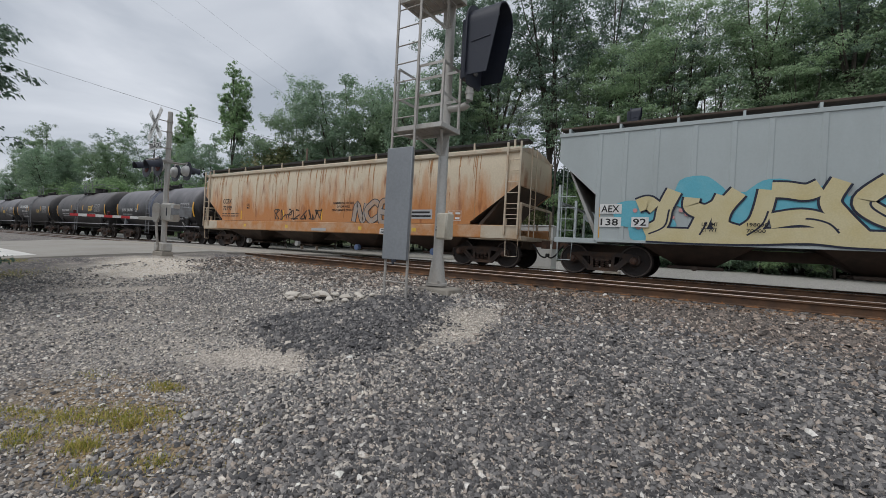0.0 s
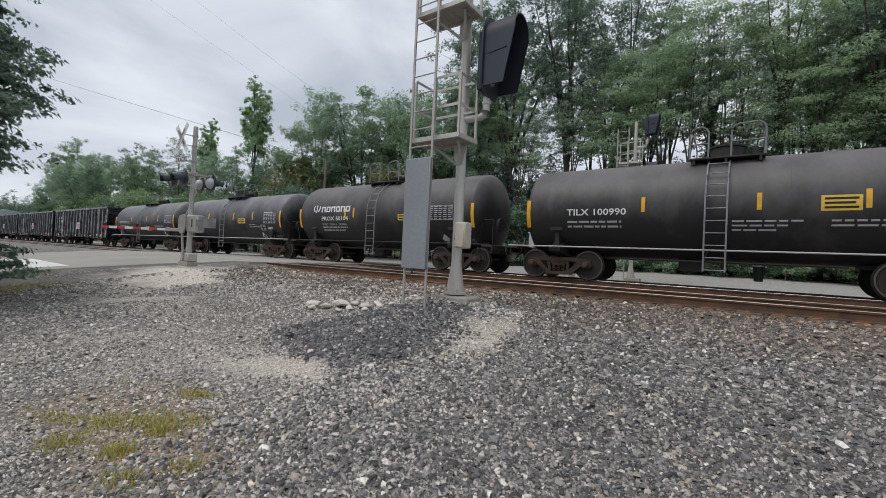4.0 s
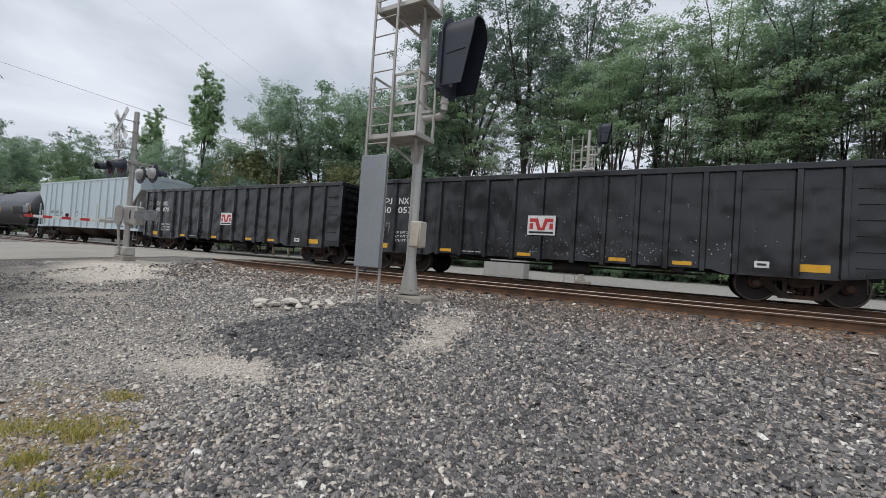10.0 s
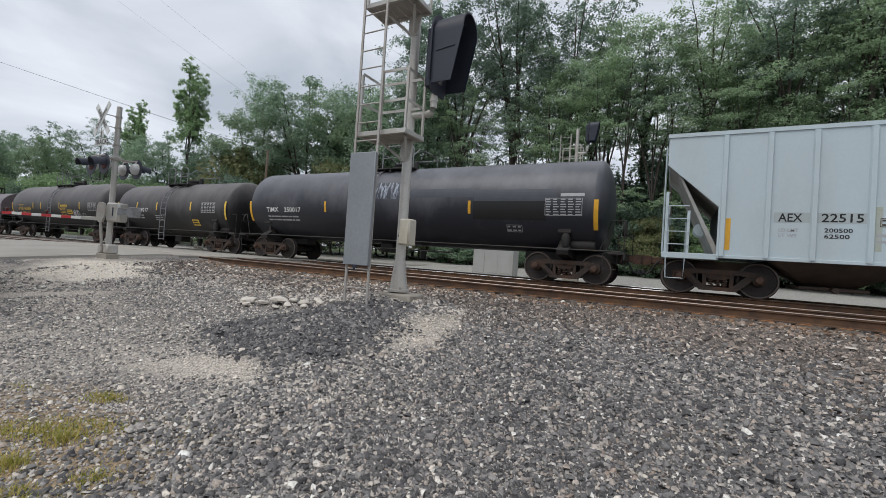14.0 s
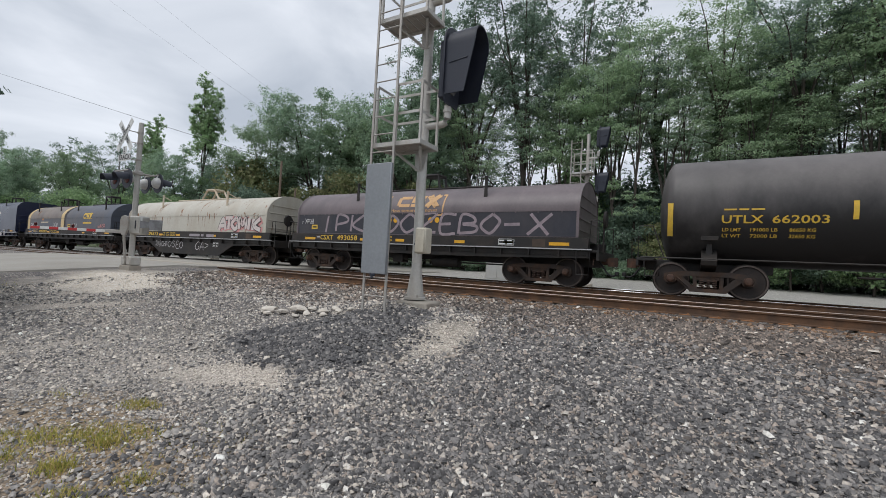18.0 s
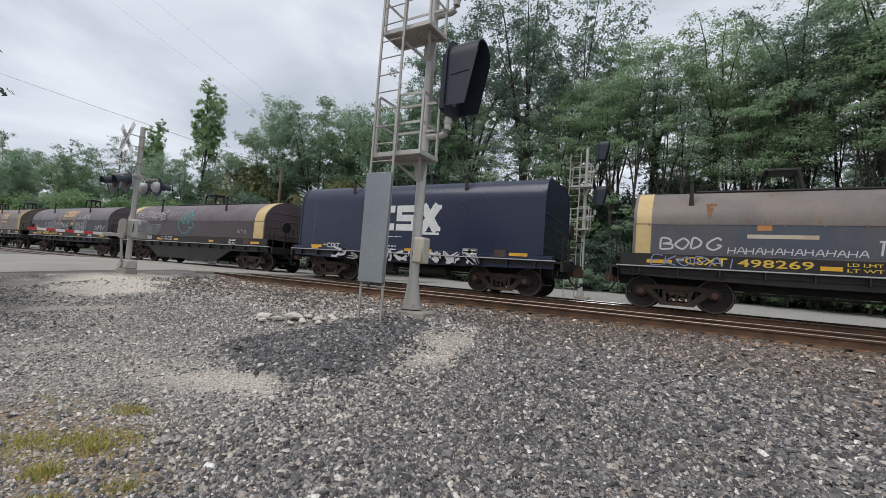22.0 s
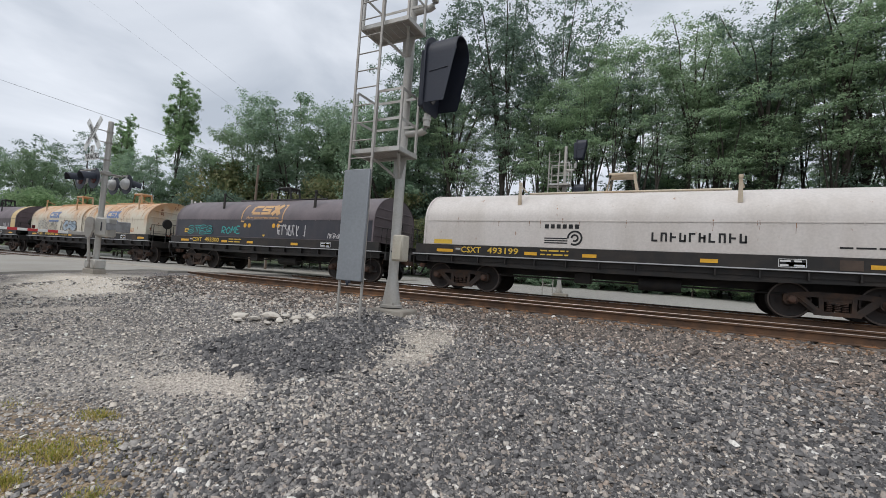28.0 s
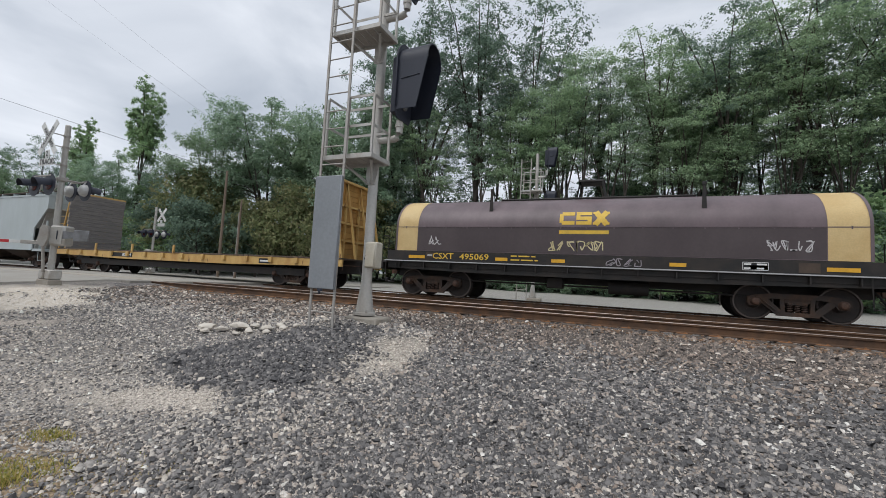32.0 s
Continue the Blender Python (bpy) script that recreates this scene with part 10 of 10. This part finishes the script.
def build_woods():
    rng = random.Random(17)
    # prototypes are 20 m (or 17, 18) high; copies are scaled to the height that stands here
    oak = [forked_tree("woodland_tree", 101 + k, "tall dark woodland tree with open forked limbs", 20.0, 0.2, 0.3, 5.2, 6, 8, 1.05, M_LEAFDARK, flat=0.6, sprays=8, per=24, size=0.13, low=4, lean=0.03) for k in range(3)]
    locust = [forked_tree("locust_tree", 201 + k, "locust tree with flat feathery yellow-green sprays", 20.0, 0.17, 0.28, 5.0, 6, 6, 1.5, M_LOCUST, flat=0.22, sprays=9, per=32, size=0.12, low=2, lean=0.05) for k in range(4)]
    ivied = [forked_tree("ivy_clad_tree", 221 + k, "tree with a trunk wrapped in dark ivy", 20.0, 0.22, 0.5, 3.6, 5, 6, 1.3, (M_LOCUST, M_LEAFDARK)[k], flat=0.3, sprays=7, per=26, size=0.13, low=3, lean=0.03, ivy=0.78) for k in range(2)]
    pole = [forked_tree("slender_tree", 241 + k, "slender understorey tree with a bare trunk", 20.0, 0.15, 0.45, 2.6, 4, 5, 1.1, (M_LEAF, M_LEAFDARK)[k], flat=0.3, sprays=5, per=14, size=0.17, low=1, lean=0.06) for k in range(2)]
    broad = [forked_tree("broad_tree", 121 + k, "broad rounded leafy tree", 17.0, 0.3, 0.16, 6.2, 8, 7, 1.5, (M_LEAF, M_LEAFMID)[k], flat=0.75, sprays=8, per=44, size=0.17, low=10, out_face=0.9) for k in range(2)]
    poplar = forked_tree("poplar_tree", 131, "tall slender fresh green tree", 18.0, 0.16, 0.45, 1.7, 5, 9, 0.62, M_LEAFLIGHT, flat=1.0, sprays=6, per=26, size=0.17, low=5, lean=0.02, out_face=0.9)
    under = [tree("bush", 141 + k, ("dense green bush at the wood's edge", "light green bush at the wood's edge", "browning bush at the wood's edge")[k], 4.2, 0.07, 0.08, 2.0, 22, 0.75, 66, 0.145, (M_LEAFDARK, M_LEAFLIGHT, M_LEAFBROWN)[k], category="bush", up=0.7) for k in range(3)]
    low = tree("low_shrub", 151, "low leafy shrub beside the gravel road", 1.3, 0.03, 0.05, 1.0, 16, 0.4, 60, 0.12, M_LEAF, category="shrub", up=0.5)
    protos = oak + locust + ivied + pole + broad + [poplar] + under + [low]
    tall = {id(p): 20.0 for p in oak + locust + ivied + pole}
    tall.update({id(p): 17.0 for p in broad})
    tall[id(poplar)] = 18.0
    # the wood's edge behind the tracks, tree by tree: place, height, kind
    edge = [(-19.5, 32.5, 23.0, oak[0]), (-16.3, 31.2, 25.0, oak[1]), (-12.6, 33.0, 26.5, oak[2]), (-8.4, 34.0, 25.0, oak[0]), (-14.2, 30.2, 14.0, locust[3]),
            (-10.6, 30.0, 13.0, pole[0]), (-8.6, 30.3, 16.5, locust[0]), (-6.2, 31.8, 18.5, locust[1]), (-4.0, 30.4, 17.5, locust[2]), (-2.4, 32.5, 18.0, ivied[1]), (-0.9, 30.8, 16.5, locust[3]),
            (0.9, 31.2, 18.3, ivied[0]), (2.5, 30.4, 15.5, locust[0]), (3.3, 33.0, 19.3, locust[1]), (5.2, 31.0, 18.6, ivied[1]), (6.6, 32.4, 19.6, locust[2]), (7.6, 30.2, 16.0, locust[3]), (9.2, 31.6, 20.5, ivied[0]),
            (10.8, 32.8, 23.0, oak[1]), (11.6, 30.4, 17.0, locust[0]), (14.0, 31.0, 22.0, locust[1]), (16.0, 33.0, 24.5, oak[0]), (18.5, 30.8, 21.0, locust[2])]
    for x, y, h, p in edge:
        plant(p, x, y, rng.uniform(0, 360), h / 20.0)
    # deeper ranks: open where the sky shines between the trunks, closed towards the east
    for y0, x0, x1, step, h0 in ((36.5, 1.0, 22, 4.4, 17.0), (42, 0, 24, 5.5, 18.5), (38.5, -24, -2, 4.6, 21.0)):
        x = x0
        while x < x1:
            west = x1 < 0
            p = rng.choice(oak + pole * 2) if west else rng.choice(oak + ivied + locust)
            plant(p, x + rng.uniform(-0.8, 0.8), y0 + rng.uniform(-1.5, 1.5), rng.uniform(0, 360), (h0 + (0.22 * max(0, x - 8))) * rng.uniform(0.86, 1.0) / 20.0)
            x += step * rng.uniform(0.8, 1.25)
    # bare young stems between the trees
    x = -18.0
    while x < 14:
        plant(pole[rng.randrange(2)], x, rng.uniform(30.2, 36), rng.uniform(0, 360), rng.uniform(9.0, 14.5) / 20.0)
        x += rng.uniform(1.0, 2.2)
    # trees to the left, beyond the road, farther and lower
    for x, y, h, p in ((-20.5, 31, 16.5, broad[0]), (-27, 32.5, 17.0, broad[1]), (-33.5, 31.5, 18.0, broad[0]), (-39, 30.5, 15.5, broad[1]), (-46, 29, 12.4, oak[0]), (-51, 27.5, 12.6, broad[0]), (-48.6, 27.8, 20.6, poplar), (-57, 27, 16.8, poplar), (-63, 26, 15.0, oak[1]),
                       (-70, 24, 13.5, broad[1]), (-75, 25, 15.5, oak[0]), (-80, 21, 13.5, broad[0]), (-88, 22, 16.5, broad[1]), (-96, 20, 11.0, broad[0]), (-104, 17, 8.5, oak[2]), (-120, 12, 7.0, broad[1]), (-132, 20, 9, broad[0]), (-140, 5, 6.5, broad[1]),
                       (-24, 40, 17, oak[1]), (-31, 42, 17, oak[0]), (-55, 40, 14, broad[1]), (-82, 36, 15.5, broad[1]), (-120, 30, 13.5, broad[1]), (-150, 30, 11, broad[0]), (-170, 12, 8, broad[1])):
        plant(p, x, y, rng.uniform(0, 360), h / tall[id(p)])
    # undergrowth: tall bushes among the trunks, then the low edge of the wood
    for y0, x0, step, top in ((34.0, -28.0, 2.3, 1.8), (41.0, -28.0, 3.0, 2.3)):
        x = x0
        while x < 24:
            plant(under[rng.choice([0, 0, 0, 1]) if y0 < 40 else 0], x + rng.uniform(-0.7, 0.7), y0 + rng.uniform(-1.5, 1.5), rng.uniform(0, 360), rng.uniform(0.6 * top, top))
            x += step * rng.uniform(0.8, 1.2)
    x = -44.0
    while x < 17:
        y = 30.3 + rng.uniform(-0.8, 1.4)
        plant(under[rng.choice([0, 0, 1, 2]) if x < -8 else rng.choice([0, 0, 0, 1])], x, y, rng.uniform(0, 360), rng.uniform(0.55, 1.15))
        x += rng.uniform(1.5, 2.6)
    for x, y, k in ((-38.5, 27.8, 2.1), (-41.5, 28.2, 1.7), (-36.5, 29.0, 1.8), (-30, 27.5, 1.5), (-36, 28, 1.4), (-24.5, 28, 1.7), (-19, 28.5, 1.5), (-27, 29, 1.8), (1.5, 28.6, 0.9), (4.5, 28.0, 1.1), (7.5, 27.6, 1.25), (-1.6, 29.2, 0.8), (5.8, 28.4, 1.35), (9.0, 28.0, 1.45), (11.5, 28.0, 1.6), (2.6, 29.4, 1.15)):
        plant(under[(0, 1)[int(x * 10) % 2] if x > 0 else 2], x, y, rng.uniform(0, 360), k * (0.82 if x > 0 else 1.0))
    x = -16.0
    while x < 12:
        plant(low, x, 29.2 + rng.uniform(-0.6, 0.8), rng.uniform(0, 360), rng.uniform(0.6, 1.1))
        x += rng.uniform(0.9, 1.6)
    x = -60
    while x < -30:
        plant(under[rng.randrange(2)], x, 25.5 + rng.uniform(-1, 1.5), rng.uniform(0, 360), rng.uniform(1.0, 1.8))
        x += 2.6
    x = -170
    while x < -60:
        plant(under[rng.randrange(2)], x, 21 + rng.uniform(-2, 2), rng.uniform(0, 360), rng.uniform(1.0, 1.7))
        x += 4.2
    for p in protos:
        for o in (*p.children_recursive, p):
            bpy.data.objects.remove(o)
    # the tree whose boughs hang in beside the road
    t = forked_tree("roadside_tree", 161, "leafy roadside tree with drooping boughs", 7.8, 0.16, 0.18, 3.0, 9, 14, 0.66, M_LEAFDARK, flat=0.3, sprays=9, per=34, size=0.09, low=14, lean=0.02)
    t.matrix_basis = pose(-13.05, 0.2, float(ground_z(-13.05, 0.2)) - 0.35, 0, 0, 40)


build_woods()


# ---------------------------------------------------------------- small things round the crossing
crossing_signal(pose(-14.27, 6.28, 0.05), 2.05, "grey crossing signal with crossbuck, lamps and a lowered gate")
crossing_signal(pose(-28.25, 17.6, 0.1, 0, 0, 180), 2.9, "far crossing signal with crossbuck and lamps", gate=True)


def utility_pole(x, y, h, r, lean, label, cross=False):
    p = thing("utility_pole", pose(x, y, float(ground_z(x, y)), 0, lean, 0), label, "pole")
    part("shaft", Shape().tube([(0, 0, -0.5), (0, 0, h)], r, 10, r * 0.75), M_WOODPOLE, p)
    if cross:
        part("conduit", Shape().tube([(-r - 0.03, -0.02, 0), (-r - 0.03, -0.02, h * 0.85)], 0.03, 6), M_GALV, p)


utility_pole(-25.1, 20.0, 7.2, 0.1, 0, "weathered wooden utility pole beyond the crossing")
utility_pole(-24.1, 20.5, 5.3, 0.075, 0, "short wooden pole with a grey conduit", True)


def equipment_box(x, y, w, d, h, label):
    z = float(ground_z(x, y))
    b = thing("equipment_box", pose(x, y, z, 0, 0, 4), label, "equipment box")
    part("plinth", Shape().box(-w / 2 - 0.08, w / 2 + 0.08, -d / 2 - 0.08, d / 2 + 0.08, -0.1, 0.08, 0.02), M_CONCRETE, b)
    part("housing", Shape().box(-w / 2, w / 2, -d / 2, d / 2, 0.08, h, 0.02), M_BOXWHITE, b)
    part("lid", Shape().box(-w / 2 - 0.04, w / 2 + 0.04, -d / 2 - 0.04, d / 2 + 0.04, h, h + 0.06, 0.015), M_BOXWHITE, b)
    for k in range(3):
        x0 = -w / 2 + w * (k + 0.08) / 3
        part("door_panel", Shape().box(x0, x0 + w * 0.26, -d / 2 - 0.015, -d / 2, 0.18, h - 0.08, 0.006), M_BOXWHITE, b)


equipment_box(-8.1, 20.7, 2.1, 1.0, 2.15, "tall white signal equipment cabinet beyond the tracks")


def wire(a, b, sag, label, r=0.012):
    pts = []
    for k in range(25):
        t = k / 24
        p = Vector(a).lerp(Vector(b), t)
        p.z -= sag * 4 * t * (1 - t)
        pts.append(p)
    tagged(part("overhead_wire", Shape().tube(pts, r, 5), M_CABLE), label, "wire", "overhead wires")


wire((-109, 14.8, 31.0), (-25.1, 20.0, 6.95), 0.1, "thin black overhead wire", 0.015)
wire((-85, 26, 43), (-30, 28, 10.6), 0.3, "faint overhead wire above the trees", 0.007)
wire((-70, 26, 39), (-30, 28, 12.5), 0.3, "faint overhead wire above the trees", 0.007)


# ---------------------------------------------------------------- what moves
def rolled(t):
    """Metres travelled at t seconds."""
    for (t0, s0), (t1, s1) in zip(RUN, RUN[1:]):
        if t <= t1:
            return s0 + (s1 - s0) * (t - t0) / (t1 - t0)
    return RUN[-1][1]


def motions():
    for car, centre in CARS:
        walk(car, [(t, pose(centre + s, TRACK_2, 0)) for t, s in RUN])
    # wheels roll while their car is near the place
    start = dict(CARS)
    for car, x, wheels in WHEELSETS:
        rows, turn = [], 0.0
        before = rolled(0.0)
        for k in range(641):
            t = k * 0.05
            s = rolled(t)
            if -48.0 < start[car] + s < 13.0:
                turn += math.degrees((s - before) / 0.457)
                rows.append((t, pose(x, 0, 0.457, 0, turn, 0)))
            before = s
        if rows:
            if rows[0][0] > 0:
                rows.insert(0, (0.0, rows[0][1]))
            if rows[-1][0] < 32:
                rows.append((32.0, rows[-1][1]))
            walk(wheels, rows)


motions()
